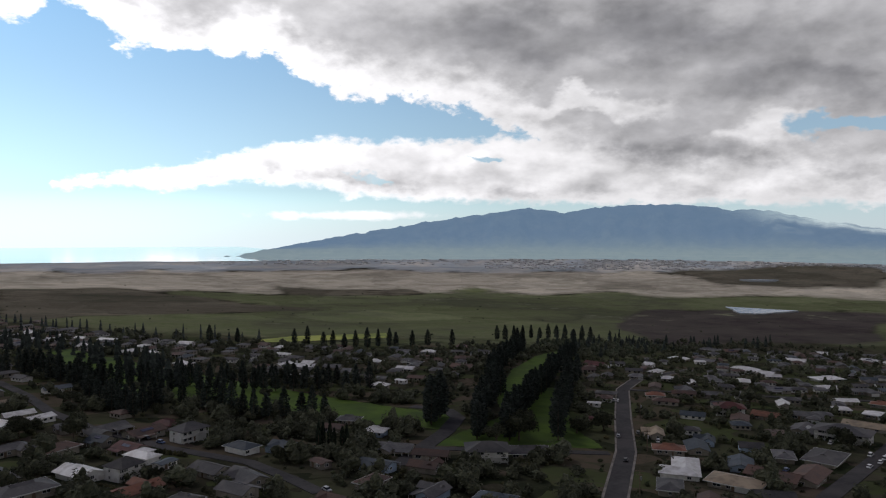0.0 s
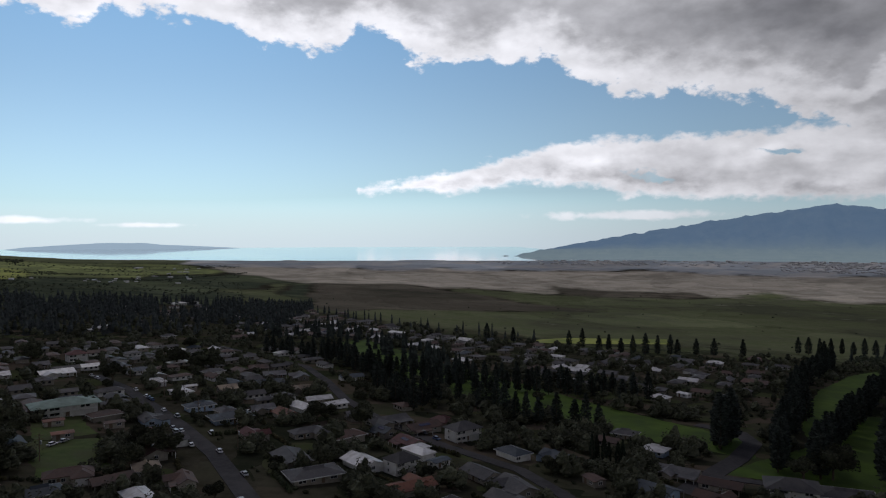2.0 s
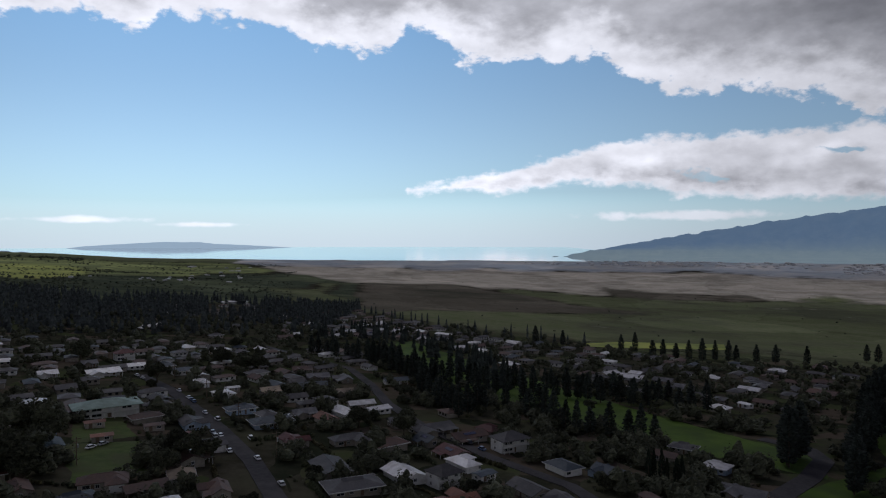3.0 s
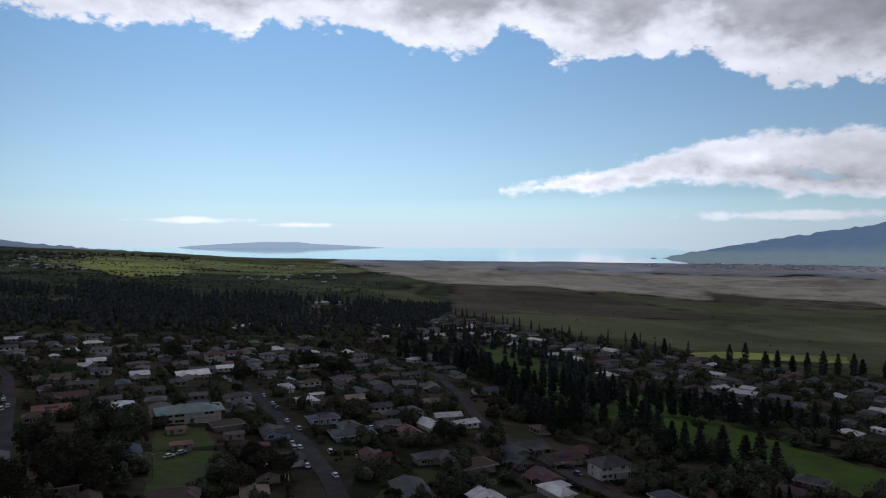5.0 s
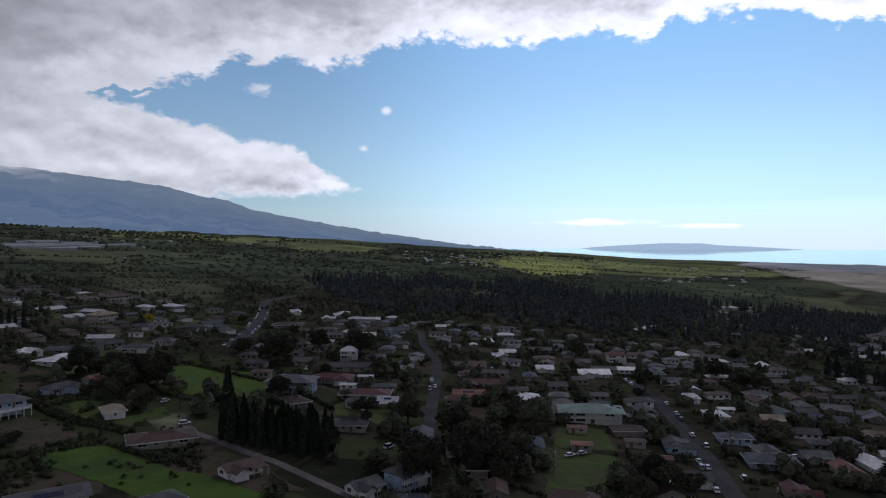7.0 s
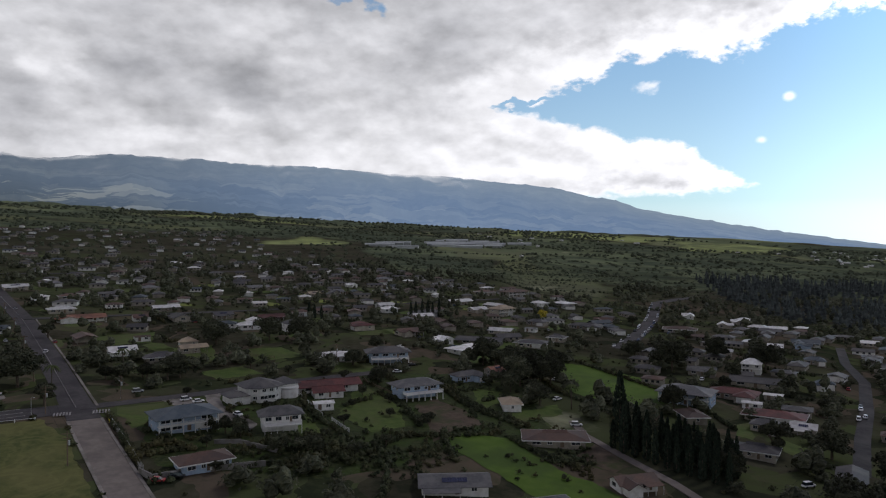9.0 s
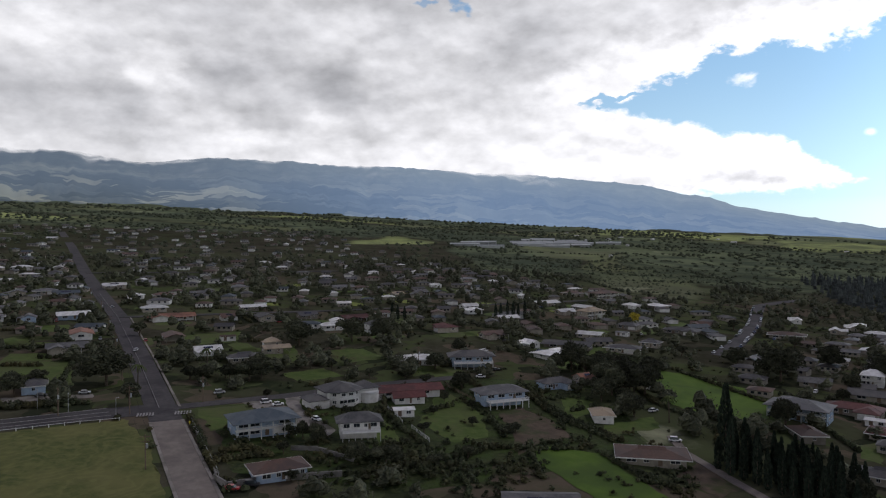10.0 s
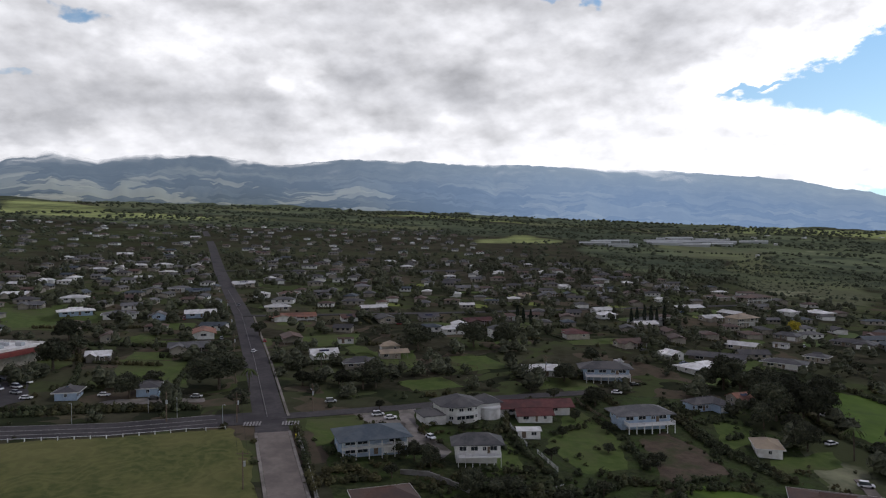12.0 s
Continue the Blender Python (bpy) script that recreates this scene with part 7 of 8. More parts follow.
for outline, count, lo, hi in (
                               ([(560, 60), (900, 60), (800, 280), (640, 360)], 300, 1.5, 3.6), (BELT_EAST, 420, 2.0, 4.2), ([(-60, 470), (60, 520), (100, 560), (30, 700), (-60, 640)], 160, 1.5, 3.5),
                               ([(90, 420), (130, 300), (190, 260), (310, 390), (260, 430), (120, 520)], 220, 1.4, 3.4)):
    xs, ys = [p[0] for p in outline], [p[1] for p in outline]
    made = 0
    while made < count:
        x, y = wild.uniform(min(xs), max(xs)), wild.uniform(min(ys), max(ys))
        made += 0.15
        if inside(x, y, outline) and from_line(x, y, ROAD_A) > 8 and noise.noise(Vector((x * 0.008, y * 0.008, 2))) > 0.0 and not any(k in (1, 5) and inside(x, y, o) for k, o in FIELDS):
            size = wild.uniform(lo, hi)
            tuft_cloud(v, f, x, y, land(x, y) - 0.3, size, size * wild.uniform(0.9, 1.5), 6, wild, 0.5, 2)
            made += 0.85
made = 0
while made < 6400:
    a, r = wild.uniform(20, 118), 620 + 1450 * wild.random() ** 0.8
    x, y = -r * math.sin(radians(a)), r * math.cos(radians(a))
    belt = noise.noise(Vector((a * 0.16, r * 0.009, 12))) + 0.6 * noise.noise(Vector((a * 0.6, r * 0.02, 40)))
    if belt < wild.uniform(-0.35, 0.3) or from_line(x, y, ROAD_A) < 8 or any(k in (1, 5) and inside(x, y, o) for k, o in FIELDS):
        continue
    made += 1
    size = wild.uniform(1.4, 2.6) * (0.6 + r / 1000)
    tuft_cloud(v, f, x, y, land(x, y) - 0.5, size, size * wild.uniform(0.7, 1.2), 3, wild, 0.9)
# low scrub over the fields above the town, and clumps over the green slope beyond the woods
for az0, az1, r0, r1, number, lo, hi in ((28, 76, 470, 920, 2600, 0.6, 1.7), (5, 33, 880, 2050, 1700, 1.2, 3.2)):
    made = 0
    while made < number:
        a, r = wild.uniform(az0, az1), wild.uniform(r0, r1)
        x, y = -r * math.sin(radians(a)), r * math.cos(radians(a))
        made += 0.1
        if noise.noise(Vector((x * 0.006, y * 0.006, 61))) + 0.5 * noise.noise(Vector((x * 0.02, y * 0.02, 63))) < wild.uniform(-0.25, 0.25) or roof_gap(x, y) < 8 or street_heading(x, y)[1] < 7 or inside(x, y, FOREST):
            continue
        made += 0.9
        size = wild.uniform(lo, hi)
        tuft_cloud(v, f, x, y, land(x, y) - 0.3, size, size * wild.uniform(0.6, 1.1), 2, wild, 0.5)
# windbreaks between the upper fields
for line in ([(-484, 339), (-442, 460)], [(-416, 276), (-362, 377)], [(-558, 397), (-525, 553)], [(-620, 360), (-590, 520)], [(-701, 333), (-663, 506)], [(-800, 350), (-745, 560)], [(-936, 359), (-869, 576)], [(-484, 339), (-620, 360), (-800, 350)],
             [(-442, 460), (-590, 520), (-745, 560)], [(-1100, 420), (-1000, 700)], [(-760, 760), (-560, 900)], [(-620, 1180), (-330, 1330)], [(-520, 1420), (-260, 1500)], [(-300, 1250), (-140, 1700)]):
    for x, y in dense(line, 4.0):
        if wild.random() < 0.85:
            size = wild.uniform(1.4, 2.6)
            tuft_cloud(v, f, x + wild.uniform(-1.5, 1.5), y + wild.uniform(-1.5, 1.5), land(x, y) - 0.3, size, size * wild.uniform(0.9, 1.5), 3, wild, 0.5)
for _ in range(110):
    a, r = wild.uniform(-62, 8), wild.uniform(620, 1500)
    x, y = -r * math.sin(radians(a)), r * math.cos(radians(a))
    tuft_cloud(v, f, x, y, land(x, y) - 0.2, wild.uniform(0.8, 2.6), wild.uniform(0.8, 2.2), 4, wild, 0.5)
tagged(raw("slope_trees", v, f, M_THICKET), "scattered trees and scrub over the distant slopes", "scrub", kind="stuff")

# hedges along plots
v, f = [], []
for line in ([(-250, 168), (-232, 166), (-208, 158), (-180, 158), (-168, 148)], [(-246, 196), (-205, 196), (-184, 196)], [(-203, 99), (-196, 98), (-188, 96)], [(-236, 124), (-212, 120), (-201, 119), (-191, 121), (-178, 123)], [(-236, 126), (-212, 122), (-201, 121), (-191, 123), (-178, 125)], [(-215, 86), (-217, 93)], [(-230, 76), (-216, 72), (-202, 72), (-194, 73), (-184, 74)], [(-205, 127), (-206, 131)], [(-170, 114), (-156, 115), (-146, 118)], [(-174, 62), (-178, 84), (-182, 90)],
             [(-323, -58), (-321, -28)], [(-358, -88), (-358, -40)], [(-299, -68), (-298, -50)], [(-302, -28), (-302, -4)], [(-294, -47), (-290, -25)], [(-240, -6), (-241, -40), (-243, -70)], [(-242, -8), (-243, -42)],
             [(-220, 72), (-210, 73), (-202, 72)], [(-191, 61), (-190, 66), (-189, 70)], [(-187, 25), (-188, 31), (-188, 37)], [(-193, 26), (-194, 33)],
             [(-182, 24), (-206, 22), (-222, 20)], [(-181, 100), (-170, 95), (-160, 92)], [(-330, -20), (-290, -16), (-262, -16)], [(-320, -60), (-290, -50), (-262, -44)], [(-240, -12), (-236, -60), (-233, -110)],
             [(-168, 78), (-150, 70), (-140, 62)], [(-184, 56), (-176, 60), (-172, 70)], [(-218, 70), (-208, 67), (-203, 68)], [(-184, 86), (-178, 96), (-176, 108)]):
    for x, y in dense(line, 1.3):
        tuft_cloud(v, f, x + wild.uniform(-0.4, 0.4), y + wild.uniform(-0.4, 0.4), land(x, y), wild.uniform(0.8, 1.4), wild.uniform(1.2, 2.0), 12, wild, 0.26)
for px, py in taken:
    if math.hypot(px, py) > 430 or inside(px, py, NEAR_PLOTS) or wild.random() < 0.3:
        continue
    turn_by = radians(street_heading(px, py)[0] + wild.choice((0, 0, 90)))
    c, k, off, half = math.cos(turn_by), math.sin(turn_by), wild.choice((-1, 1)) * wild.uniform(7.5, 10), wild.uniform(5, 11)
    tall = wild.uniform(0.9, 2.0)
    for x, y in dense([(px - k * off - c * half, py + c * off - k * half), (px - k * off + c * half, py + c * off + k * half)], 1.3):
        if roof_gap(x, y) > 6 and street_heading(x, y)[1] > 5 and not any(inside(x, y, shape) for shape in OPEN):
            tuft_cloud(v, f, x + wild.uniform(-0.3, 0.3), y + wild.uniform(-0.3, 0.3), land(x, y), wild.uniform(0.8, 1.2), tall * wild.uniform(0.85, 1.15), 6, wild, 0.26)
# an overgrown corner below the gardens
for _ in range(70):
    x, y = wild.gauss(-172, 4), wild.gauss(63, 8)
    tuft_cloud(v, f, x, y, land(x, y), wild.uniform(0.9, 2.0), wild.uniform(1.0, 2.6), 16, wild, 0.26, 2)
tagged(raw("hedges", v, f, M_HEDGE), "dark overgrown hedges along the plots", "hedge", kind="stuff")


# ---- cars ----
def car_type(paint, boxy):
    root = new("car")
    body = bmesh.new()
    base = box(body, -2.2, 2.2, -0.88, 0.88, 0.32, 0.86)
    bmesh.ops.bevel(body, geom=body.edges[:], offset=0.12, segments=2, affect="EDGES")
    part("body", body, paint, root)
    cabin = bmesh.new()
    x0, x1 = (-1.9, 0.9) if boxy else (-1.5, 0.8)
    top = 1.75 if boxy else 1.42
    c = [cabin.verts.new(p) for p in ((x0, -0.8, 0.84), (x1 + 0.45, -0.8, 0.84), (x1 + 0.45, 0.8, 0.84), (x0, 0.8, 0.84), (x0 + 0.25, -0.66, top), (x1 - 0.25, -0.66, top), (x1 - 0.25, 0.66, top), (x0 + 0.25, 0.66, top))]
    for q in ((4, 5, 6, 7), (0, 1, 5, 4), (1, 2, 6, 5), (2, 3, 7, 6), (3, 0, 4, 7)):
        cabin.faces.new([c[i] for i in q])
    part("window_band", cabin, M_GLASS, root, "dark car windows")
    roof = bmesh.new()
    box(roof, x0 + 0.22, x1 - 0.2, -0.68, 0.68, top - 0.02, top + 0.07)
    bmesh.ops.bevel(roof, geom=roof.edges[:], offset=0.03, segments=1, affect="EDGES")
    part("roof", roof, paint, root)
    for x in (-1.35, 1.4):
        for y in (-0.8, 0.8):
            wheel = bmesh.new()
            tube(wheel, (x, y - 0.11, 0.33), (x, y + 0.11, 0.33), 0.33, 0.33, 12)
            part("wheel", wheel, M_TYRE, root)
    return root


PAINTS = {"white": (0.72, 0.72, 0.72), "silver": (0.4, 0.41, 0.42), "black": (0.02, 0.02, 0.022), "red": (0.3, 0.03, 0.03), "blue": (0.05, 0.09, 0.2)}
GARAGES = {}
for tint, rgb in PAINTS.items():
    paint = material(tint + "_car_paint", rgb, rough=0.3, spec=0.5, metal=0.2 if tint == "silver" else 0.0)
    GARAGES[tint] = [car_type(paint, False), car_type(paint, True)]
parked = set()


def park(x, y, tint, heading=None, boxy=0, lift=0.2):
    stock = GARAGES[tint][boxy]
    if heading is None:
        heading = street_heading(x, y)[0] + dice.uniform(-3, 3)
    m = spot(x, y, heading, lift)
    if stock.name in parked:
        ob = copy_thing(stock, m)
    else:
        parked.add(stock.name)
        ob = stock
        ob.matrix_basis = m
    ob.scale = (0.75, 0.75, 0.75)
    tagged(ob, "%s parked %s on a street or drive" % (tint, "van" if boxy else "saloon car"), "van" if boxy else "car", "parked cars")


for x, y, tint, heading, boxy in ((-264, -59, "white", 60, 1), (-269, -58, "white", 60, 0), (-262, -63, "white", 60, 1), (-258, -57, "silver", 60, 0), (-272, -66, "black", 60, 0), (-277, -70, "white", 60, 0),
                                  (-231, 41, "white", 100, 1), (-228, 44, "white", 95, 0), (-212, 52, "white", 20, 0), (-244, 29, "silver", 95, 1), (-254, -33, "white", 80, 0), (-250, -14, "black", 85, 0),
                                  (-251, -8, "silver", 85, 0), (-250, -19, "black", 85, 0), (-174, 139, "white", 60, 1), (-170, 27, "red", 70, 0), (-171, 31, "black", 70, 1), (-238, 140, "white", 20, 1), (-221, 167, "white", 30, 0),
                                  (-38, 190, "white", 112, 0), (-41, 196, "white", 112, 1), (-47, 212, "silver", 112, 0), (-118, 162, "white", 80, 1), (-29, 183, "white", 112, 0), (-25, 238, "white", 30, 0), (-22, 236, "silver", 30, 0),
                                  (-151, 237, "white", 120, 0), (-77, 191, "white", 60, 0), (-75, 195, "silver", 60, 0), (-34, 205, "white", 112, 1), (-20, 160, "silver", 112, 0), (-55, 240, "white", 114, 0),
                                  (195, 126, "white", 40, 0), (163, 112, "black", 40, 0), (230, 70, "white", 14, 0), (247, 78, "white", 14, 1), (198, 138, "black", 50, 1), (245, 195, "silver", 43, 0), (262, 210, "white", 43, 0),
                                  (-310, 3, "white", 172, 0), (-420, -13, "silver", 172, 0), (-223, -60, "blue", 92, 0), (-199, 151, "white", 100, 0), (-248, 110, "silver", 100, 0), (-248, 116, "white", 60, 0), (-183, 153, "white", 80, 0), (-155, 194, "black", 60, 0)):
    park(x, y, tint, heading, boxy)
for x, y, _ in [(p[0], p[1], 0) for p in taken[:200:4]]:
    a, b = dice.uniform(0, 6.283), 10.5
    px, py = x + b * math.cos(a), y + b * math.sin(a)
    if not inside(px, py, NEAR_PLOTS) and all((px - qx) ** 2 + (py - qy) ** 2 > 90 for qx, qy in taken):
        park(px, py, dice.choice(("white", "white", "silver", "black", "red", "blue")), None, dice.choice((0, 0, 1)), 0.05)


# rows of cars at the kerbs
for line, offset, gap in ((ROAD_C, 2.3, 30), (ROAD_C, -2.3, 60), (ROAD_D, 1.8, 24), (ROAD_E, 2.4, 26), (ROAD_F, -2.3, 16), (ROAD_I, 2.0, 30), (ROAD_H, 3.0, 16), (ROAD_H, -3.0, 11)):
    spots_along = dense(line, 3.6)
    for (x, y), (nx, ny) in zip(spots_along, normals(spots_along)):
        if dice.random() < 3.6 / gap and 85 < math.hypot(x, y) < (560 if line is ROAD_H else 330):
            park(x + nx * offset, y + ny * offset, dice.choice(("white", "white", "white", "silver", "black", "blue")), None, dice.choice((0, 0, 1)), 0.25)


# ---- boats on the drives, garden fences ----
def motor_boat(x, y, heading):
    root = new("motor_boat")
    root.matrix_basis = spot(x, y, heading, 0.1) @ Matrix.Scale(0.75, 4)
    hull = bmesh.new()
    rows = []
    for k, (u, half, keel) in enumerate(((-3.2, 1.05, 0.55), (-1.0, 1.15, 0.5), (1.4, 1.0, 0.6), (2.8, 0.5, 0.95), (3.5, 0.04, 1.4))):
        rows.append([hull.verts.new(p) for p in ((u, -half, 1.5), (u, -half * 0.7, keel + 0.2), (u, 0, keel), (u, half * 0.7, keel + 0.2), (u, half, 1.5))])
    for a, b in zip(rows, rows[1:]):
        for k in range(4):
            hull.faces.new((a[k], a[k + 1], b[k + 1], b[k]))
        hull.faces.new((a[4], a[0], b[0], b[4]))
    hull.faces.new(rows[0])
    part("hull", hull, M_TRIM, root)
    cabin = bmesh.new()
    box(cabin, -0.6, 1.2, -0.7, 0.7, 1.5, 2.3)
    bmesh.ops.bevel(cabin, geom=cabin.edges[:], offset=0.12, segments=1, affect="EDGES")
    part("cabin", cabin, M_TRIM, root)
    screen = bmesh.new()
    box(screen, 1.18, 1.24, -0.6, 0.6, 1.75, 2.2)
    part("windscreen", screen, M_GLASS, root, "dark windscreen")
    motor = bmesh.new()
    box(motor, -3.7, -3.2, -0.25, 0.25, 1.0, 2.0)
    part("outboard_motor", motor, M_TYRE, root)
    bed = bmesh.new()
    box(bed, -3.0, 3.6, -0.12, 0.12, 0.4, 0.55)
    part("trailer_beam", bed, M_METAL, root)
    for side in (-0.8, 0.8):
        wheel = bmesh.new()
        tube(wheel, (-1, side - 0.1, 0.3), (-1, side + 0.1, 0.3), 0.32, 0.32, 12)
        part("wheel", wheel, M_TYRE, root)
    return tagged(root, "white motor boat on a trailer beside a house", "boat", "boats on trailers")


motor_boat(-238, 141, 70)
motor_boat(-288, 135, 20)


def board_fence(line, height, mat, label):
    root = tagged(new("garden_fence"), label, "fence", "garden fences")
    pts = dense(line, 2.2)
    for x, y in pts:
        bm = bmesh.new()
        box(bm, x - 0.07, x + 0.07, y - 0.07, y + 0.07, land(x, y) - 0.3, land(x, y) + height)
        part("post", bm, mat, root)
    for (ax, ay), (bx, by) in zip(pts, pts[1:]):
        for z in (0.25, 0.6, 0.92):
            bm = bmesh.new()
            tube(bm, (ax, ay, land(ax, ay) + height * z), (bx, by, land(bx, by) + height * z), 0.06, 0.06, 4)
            part("board", bm, mat, root)
    return root


def block_wall(line, height, label):
    """A wall of grey blocks that steps down the slope, each stretch with its own coping."""
    root = tagged(new("garden_wall"), label, "wall", "garden walls")
    pts = dense(line, 3.0)
    for (ax, ay), (bx, by) in zip(pts, pts[1:]):
        half, mid = math.hypot(bx - ax, by - ay) / 2, land((ax + bx) / 2, (ay + by) / 2)
        place = pose((ax + bx) / 2, (ay + by) / 2, mid, 0, 0, math.degrees(math.atan2(by - ay, bx - ax)))
        for name, mat, wide, z0, z1 in (("block_panel", M_BLOCK, 0.12, -0.8, height), ("coping", M_BLOCK, 0.18, height, height + 0.08)):
            bm = bmesh.new()
            box(bm, -half, half, -wide, wide, z0, z1)
            part(name, bm, mat, root).matrix_basis = place
    return root


block_wall([(-177, 24), (-171.5, 26), (-173, 35), (-172, 50)], 1.3, "grey block wall round the low blue bungalow")
block_wall([(-179, 55), (-189, 48), (-191, 42)], 1.0, "grey block wall behind a garden shed")
block_wall([(-212, 20.8), (-192, 23.5), (-178, 24.5)], 0.8, "low grey block wall along the worn street")


def hydrant(x, y):
    root = new("fire_hydrant")
    root.matrix_basis = spot(x, y, 0, 0.05) @ Matrix.Scale(0.9, 4)
    bm = bmesh.new()
    tube(bm, (0, 0, -0.2), (0, 0, 0.7), 0.15, 0.14, 10)
    part("barrel", bm, M_HYDRANT, root)
    bm = bmesh.new()
    tube(bm, (0, 0, 0.7), (0, 0, 0.88), 0.19, 0.06, 10)
    part("cap", bm, M_HYDRANT, root)
    for side in (-1, 1):
        bm = bmesh.new()
        tube(bm, (0, 0, 0.5), (0.25 * side, 0, 0.5), 0.07, 0.07, 8)
        part("nozzle", bm, M_HYDRANT, root)
    return tagged(root, "yellow fire hydrant beside the street corner", "hydrant")


hydrant(-216, 20)
board_fence([(-177, 68), (-180, 74)], 1.0, M_TRIM, "short white fence at the edge of a plot")
board_fence([(-228, 74), (-216, 74), (-205, 74)], 1.0, M_TRIM, "low white garden fence below the maroon-roofed house")
board_fence([(-200, 75), (-194, 75.5), (-189, 76)], 1.1, M_TRIM, "white picket fence between two garden plots")
board_fence([(-243, 101), (-236, 100), (-224, 102), (-213, 104)], 0.9, M_WOOD, "weathered wooden fence along a garden")
board_fence([(-293, 62), (-288, 72), (-282, 80)], 1.1, M_WOOD, "weathered wooden fence beside gardens")


# ---- poles, lamps, fence ----
def utility_pole(x, y, heading, height=7.6):
    root = new("utility_pole")
    root.matrix_basis = spot(x, y, heading)
    post = bmesh.new()
    tube(post, (0, 0, -1), (0, 0, height), 0.16, 0.11, 8)
    part("post", post, M_WOOD, root)
    for z, half in ((height - 0.6, 1.2), (height - 1.6, 0.9)):
        arm = bmesh.new()
        box(arm, -half, half, -0.06, 0.06, z, z + 0.13)
        part("crossarm", arm, M_WOOD, root)
    can = bmesh.new()
    tube(can, (0.32, 0, height - 3), (0.32, 0, height - 2), 0.25, 0.25, 10)
    part("transformer", can, M_METAL, root, "grey steel transformer can")
    return tagged(root, "weathered wooden utility pole with two crossarms", "utility pole", "utility poles")


def wire(a, b, sag=0.9):
    curve = bpy.data.curves.new("power_cable", "CURVE")
    curve.dimensions, curve.bevel_depth = "3D", 0.02
    line = curve.splines.new("POLY")
    line.points.add(8)
    for k in range(9):
        s = k / 8
        p = Vector(a).lerp(Vector(b), s)
        line.points[k].co = (p.x, p.y, p.z - sag * 4 * s * (1 - s), 1)
    curve.materials.append(M_TYRE)
    ob = new("power_cable", curve)
    return tagged(ob, "thin dark power cable between poles", "cable", "power cables")


ROW_A = [(-186, 10.5), (-228, 5.2), (-266, 1), (-306, -3.5), (-348, -9), (-392, -15.5), (-440, -25)]
ROW_C = [(-24, 186), (-41, 226), (-60, 268), (-82, 308)]
ROW_E = [(138, 84), (180, 118), (224, 160)]
for row, heading in ((ROW_A, 80), (ROW_C, 25), (ROW_E, -45)):
    for x, y in row:
        utility_pole(x, y, heading)
    for (ax, ay), (bx, by) in zip(row, row[1:]):
        for off in (-1.0, 1.0):
            c, s = math.cos(radians(heading)) * off, math.sin(radians(heading)) * off
            wire((ax + c, ay + s, land(ax, ay) + 7.1), (bx + c, by + s, land(bx, by) + 7.1))
for x, y in ((-100, 205), (-236, 24), (-230, -12), (-75, 175), (-268, 100)):
    utility_pole(x, y, 20)


def street_lamp(x, y, heading):
    root = new("street_lamp")
    root.matrix_basis = spot(x, y, heading) @ Matrix.Scale(0.8, 4)
    post = bmesh.new()
    tube(post, (0, 0, -0.5), (0, 0, 6.5), 0.1, 0.06, 8)
    tube(post, (0, 0, 6.45), (1.5, 0, 6.8), 0.05, 0.04, 6)
    part("post", post, M_METAL, root)
    head = bmesh.new()
    box(head, 1.3, 2.0, -0.14, 0.14, 6.72, 6.88)
    bmesh.ops.bevel(head, geom=head.edges[:], offset=0.04, segments=1, affect="EDGES")
    part("lamp_head", head, M_METAL, root)
    return tagged(root, "grey steel street lamp at the roadside", "street lamp", "street lamps")


for x, y, heading in ((-238, 24, 200), (-233, -10, 10), (-238, -18, 10), (-230, -34, 0), (-226, 2, 30)):
    street_lamp(x, y, heading)

# white post and rail along the mown field
rail_line = [(-217.5, -110), (-217.5, -47), (-218.5, -23), (-222, -6), (-223, 3)]
fence = tagged(new("field_fence"), "low white post and rail fence beside the road", "fence")
for x, y in dense(rail_line, 3.4):
    bm = bmesh.new()
    box(bm, x - 0.09, x + 0.09, y - 0.09, y + 0.09, land(x, y) - 0.3, land(x, y) + 0.85)
    part("post", bm, M_TRIM, fence)
pts = dense(rail_line, 3.4)
for (ax, ay), (bx, by) in zip(pts, pts[1:]):
    bm = bmesh.new()
    tube(bm, (ax, ay, land(ax, ay) + 0.7), (bx, by, land(bx, by) + 0.7), 0.05, 0.05, 5)
    part("rail", bm, M_TRIM, fence)

# pale field walls and a chain-link run beside the worn street
side_fence = tagged(new("wire_fence"), "grey steel wire fence along the street verge", "fence")
for line in ([(-178, 25), (-200, 22.5), (-221, 20)],):
    for (ax, ay), (bx, by) in zip(dense(line, 3), dense(line, 3)[1:]):
        bm = bmesh.new()
        tube(bm, (ax, ay, land(ax, ay) - 0.2), (ax, ay, land(ax, ay) + 1.3), 0.05, 0.05, 6)
        part("post", bm, M_METAL, side_fence)
        for z in (0.4, 0.8, 1.25):
            bm = bmesh.new()
            tube(bm, (ax, ay, land(ax, ay) + z), (bx, by, land(bx, by) + z), 0.022, 0.022, 4)
            part("rail", bm, M_METAL, side_fence)


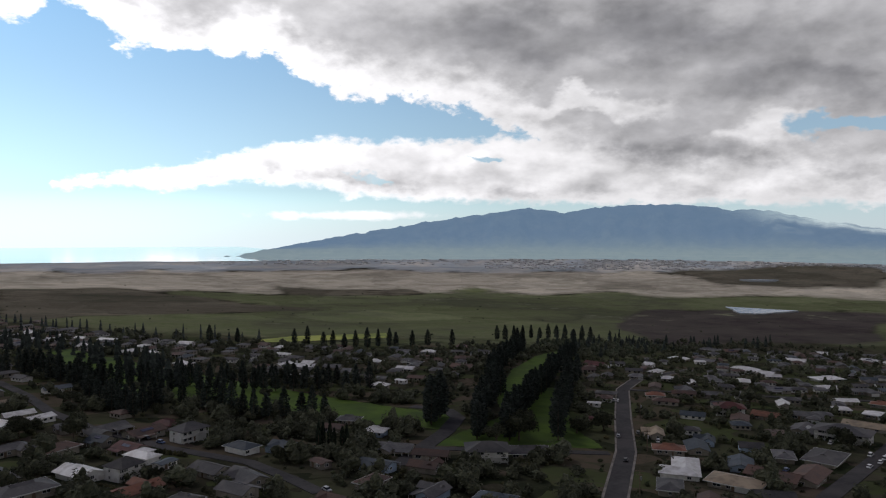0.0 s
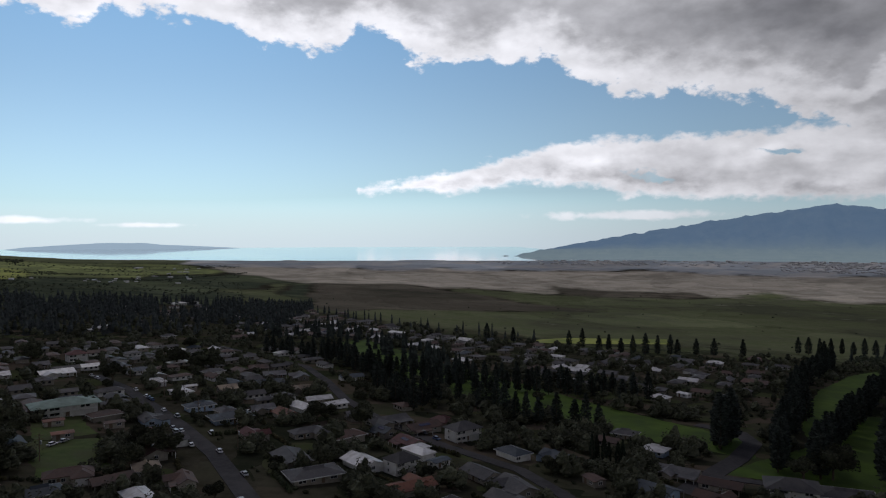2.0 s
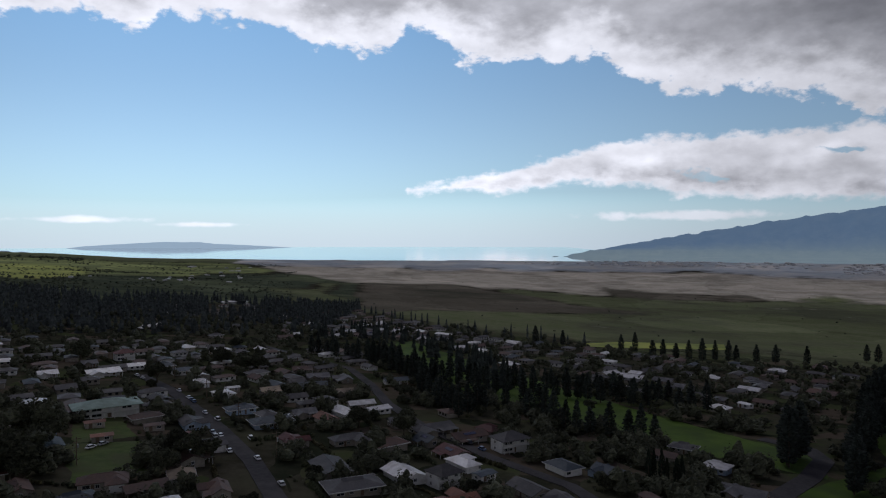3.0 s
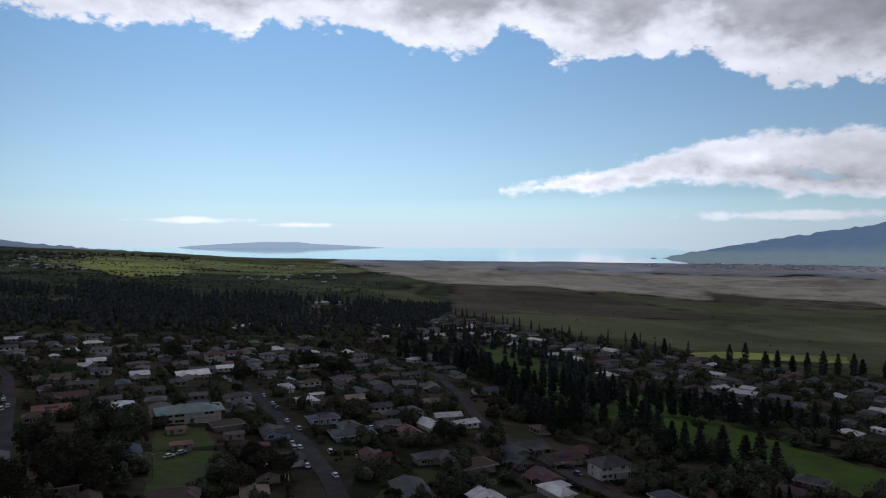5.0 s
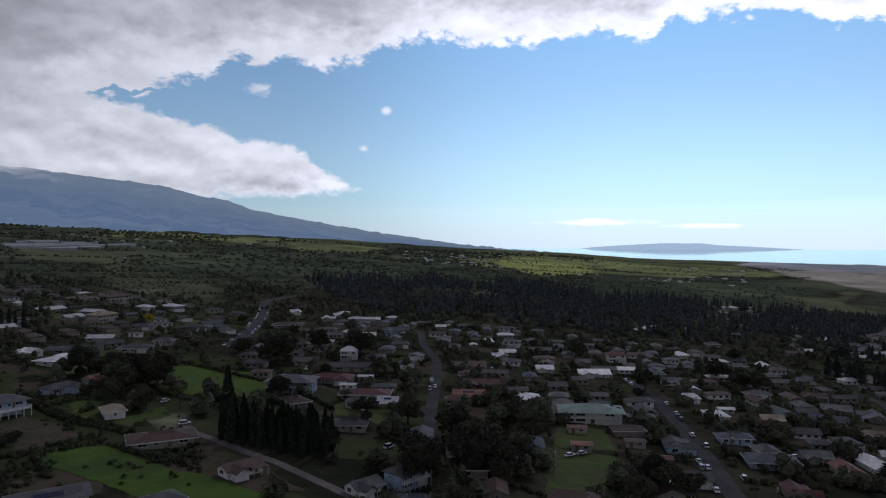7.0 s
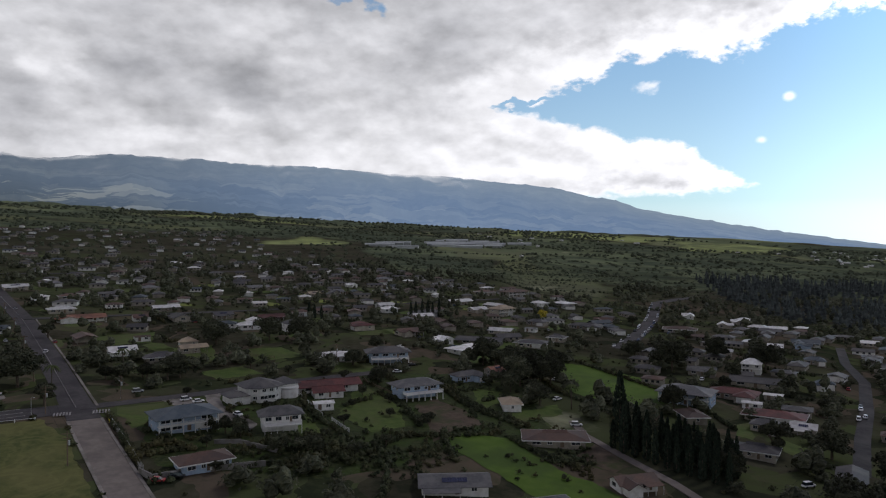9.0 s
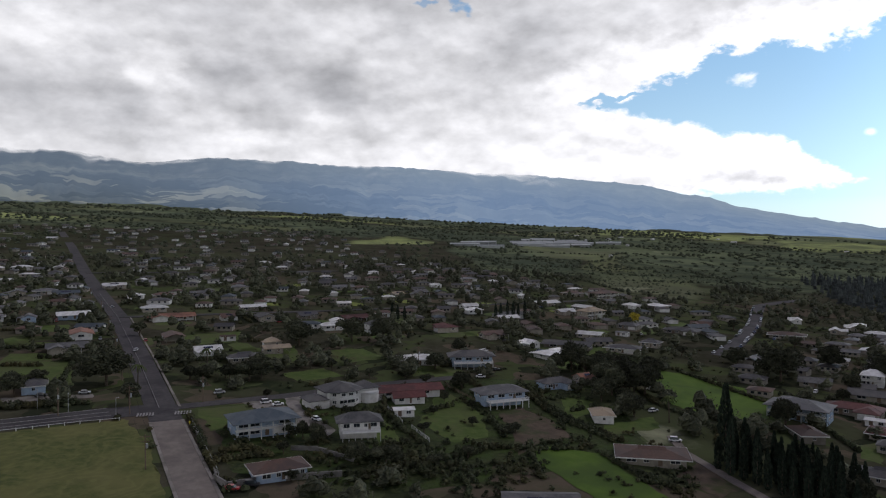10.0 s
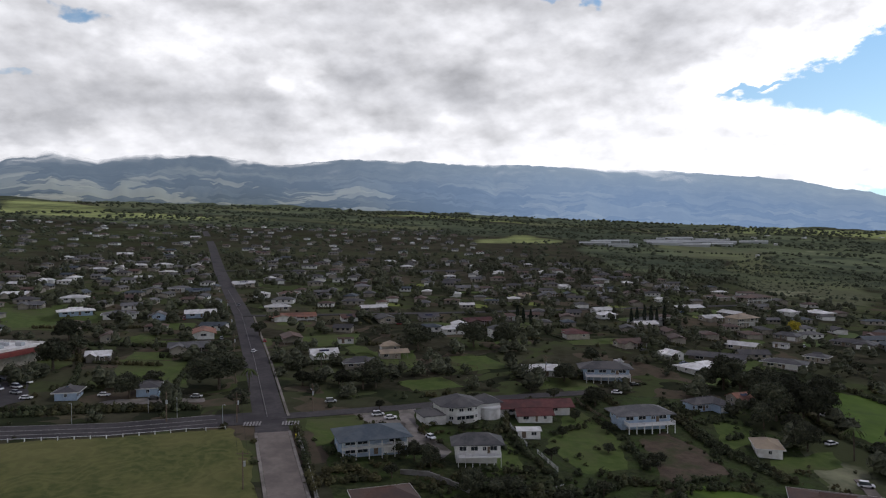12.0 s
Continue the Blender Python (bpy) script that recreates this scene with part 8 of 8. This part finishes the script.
# ---- the store beside the car park ----
def store():
    root = new("store_building")
    root.matrix_basis = spot(-300, -84, 66) @ Matrix.Scale(0.8, 4)
    wall = bmesh.new()
    box(wall, -22, 22, -14, 14, -3, 5.5)
    part("wall", wall, WALLS["C"][1], root)
    roof = bmesh.new()
    box(roof, -22.2, 22.2, -14.2, 14.2, 5.5, 5.75)
    for x0, x1, y0, y1 in ((-22.2, 22.2, -14.2, -13.8), (-22.2, 22.2, 13.8, 14.2), (-22.2, -21.8, -13.8, 13.8), (21.8, 22.2, -13.8, 13.8)):
        box(roof, x0, x1, y0, y1, 5.75, 6.5)
    part("roof", roof, ROOFS["w"][1], root)
    for side, (x0, x1, y0, y1) in enumerate(((-23.5, 23.5, -16.5, -14.2), (22.2, 24.4, -16.5, 14.2))):
        bm = bmesh.new()
        box(bm, x0, x1, y0, y1, 3.6, 5.4)
        part("fascia", bm, M_REDFASCIA, root, "dull red fascia")
    for x in (-20, -10, 0, 10, 20):
        bm = bmesh.new()
        tube(bm, (x, -16, -3), (x, -16, 3.6), 0.18, 0.18, 8)
        part("column", bm, M_TRIM, root)
    for x, y, w in ((4, 2, 2.2), (9, 4, 1.6), (13, -3, 1.8), (6, -6, 1.4), (15, 6, 1.5), (-4, 5, 1.3)):
        bm = bmesh.new()
        box(bm, x - w, x + w, y - w * 0.7, y + w * 0.7, 5.76, 7.2)
        bmesh.ops.bevel(bm, geom=bm.edges[:], offset=0.08, segments=1, affect="EDGES")
        part("roof_unit", bm, M_METAL, root, "grey rooftop air unit")
    return tagged(root, "flat-roofed cream store with red fascia", "store")


store()

# rows of pale greenhouses far up the slope
bm = bmesh.new()
for k in range(26):
    u = dice.uniform(0, 1)
    x, y = -1010 - 150 * u + dice.uniform(-50, 50), 480 + 240 * u + dice.uniform(-70, 70)
    before = len(bm.verts)
    gable_roof(bm, -22, 22, -5, 5, 3.0, 1.5)
    box(bm, -22, 22, -5, 5, -2, 2.6)
    bm.verts.ensure_lookup_table()
    m = spot(x, y, 60)
    for vert in bm.verts[before:]:
        vert.co = m @ vert.co
M_PLASTIC = material("greenhouse_plastic", (0.36, 0.38, 0.37), (0.28, 0.3, 0.29), 0.05, by_island=0.3, rough=0.5)
tagged(part("greenhouses", bm, M_PLASTIC), "rows of pale greenhouses among distant fields", "greenhouses", kind="stuff")

# a far town at the foot of the mountains, and farm sheds on the slopes
bm = bmesh.new()
for az0, az1, r0, r1, count in ((-66, -37, 2030, 2300, 900), (-36, -14, 2150, 2300, 120), (8, 34, 1250, 1900, 120), (30, 60, 1000, 1800, 90)):
    for _ in range(count):
        a, r = wild.uniform(az0, az1), wild.uniform(r0, r1)
        x, y = -r * math.sin(radians(a)), r * math.cos(radians(a))
        if any(inside(x, y, o) for k, o in FIELDS):
            continue
        w, d, h = wild.uniform(1.5, 4) * (r / 1200) ** 1.5, wild.uniform(2, 4), wild.uniform(1.0, 2.2)
        before = len(bm.verts)
        box(bm, -w, w, -d, d, -2, h)
        gable_roof(bm, -w, w, -d, d, h + 0.02, 0.7, 0.3)
        bm.verts.ensure_lookup_table()
        m = spot(x, y, wild.choice((20, 110)) + wild.uniform(-10, 10))
        for vert in bm.verts[before:]:
            vert.co = m @ vert.co
tagged(part("far_town", bm, ROOFS["w"][1]), "pale buildings scattered far off on the plain", "buildings", kind="stuff")

# stock that found no place
for kind in TYPES:
    if kind not in used:
        for ob in (*TYPES[kind].children_recursive, TYPES[kind]):
            bpy.data.objects.remove(ob)
for stock in [t for some in NURSERY.values() for t in some if t.name not in planted] + [c for some in GARAGES.values() for c in some if c.name not in parked]:
    for ob in (*stock.children_recursive, stock):
        bpy.data.objects.remove(ob)

# from the plan to metres
for ob in list(scene.objects):
    if ob.parent is None and ob.type in {"MESH", "EMPTY", "CURVE"}:
        ob.matrix_basis = Matrix.Scale(SCALE, 4) @ ob.matrix_basis
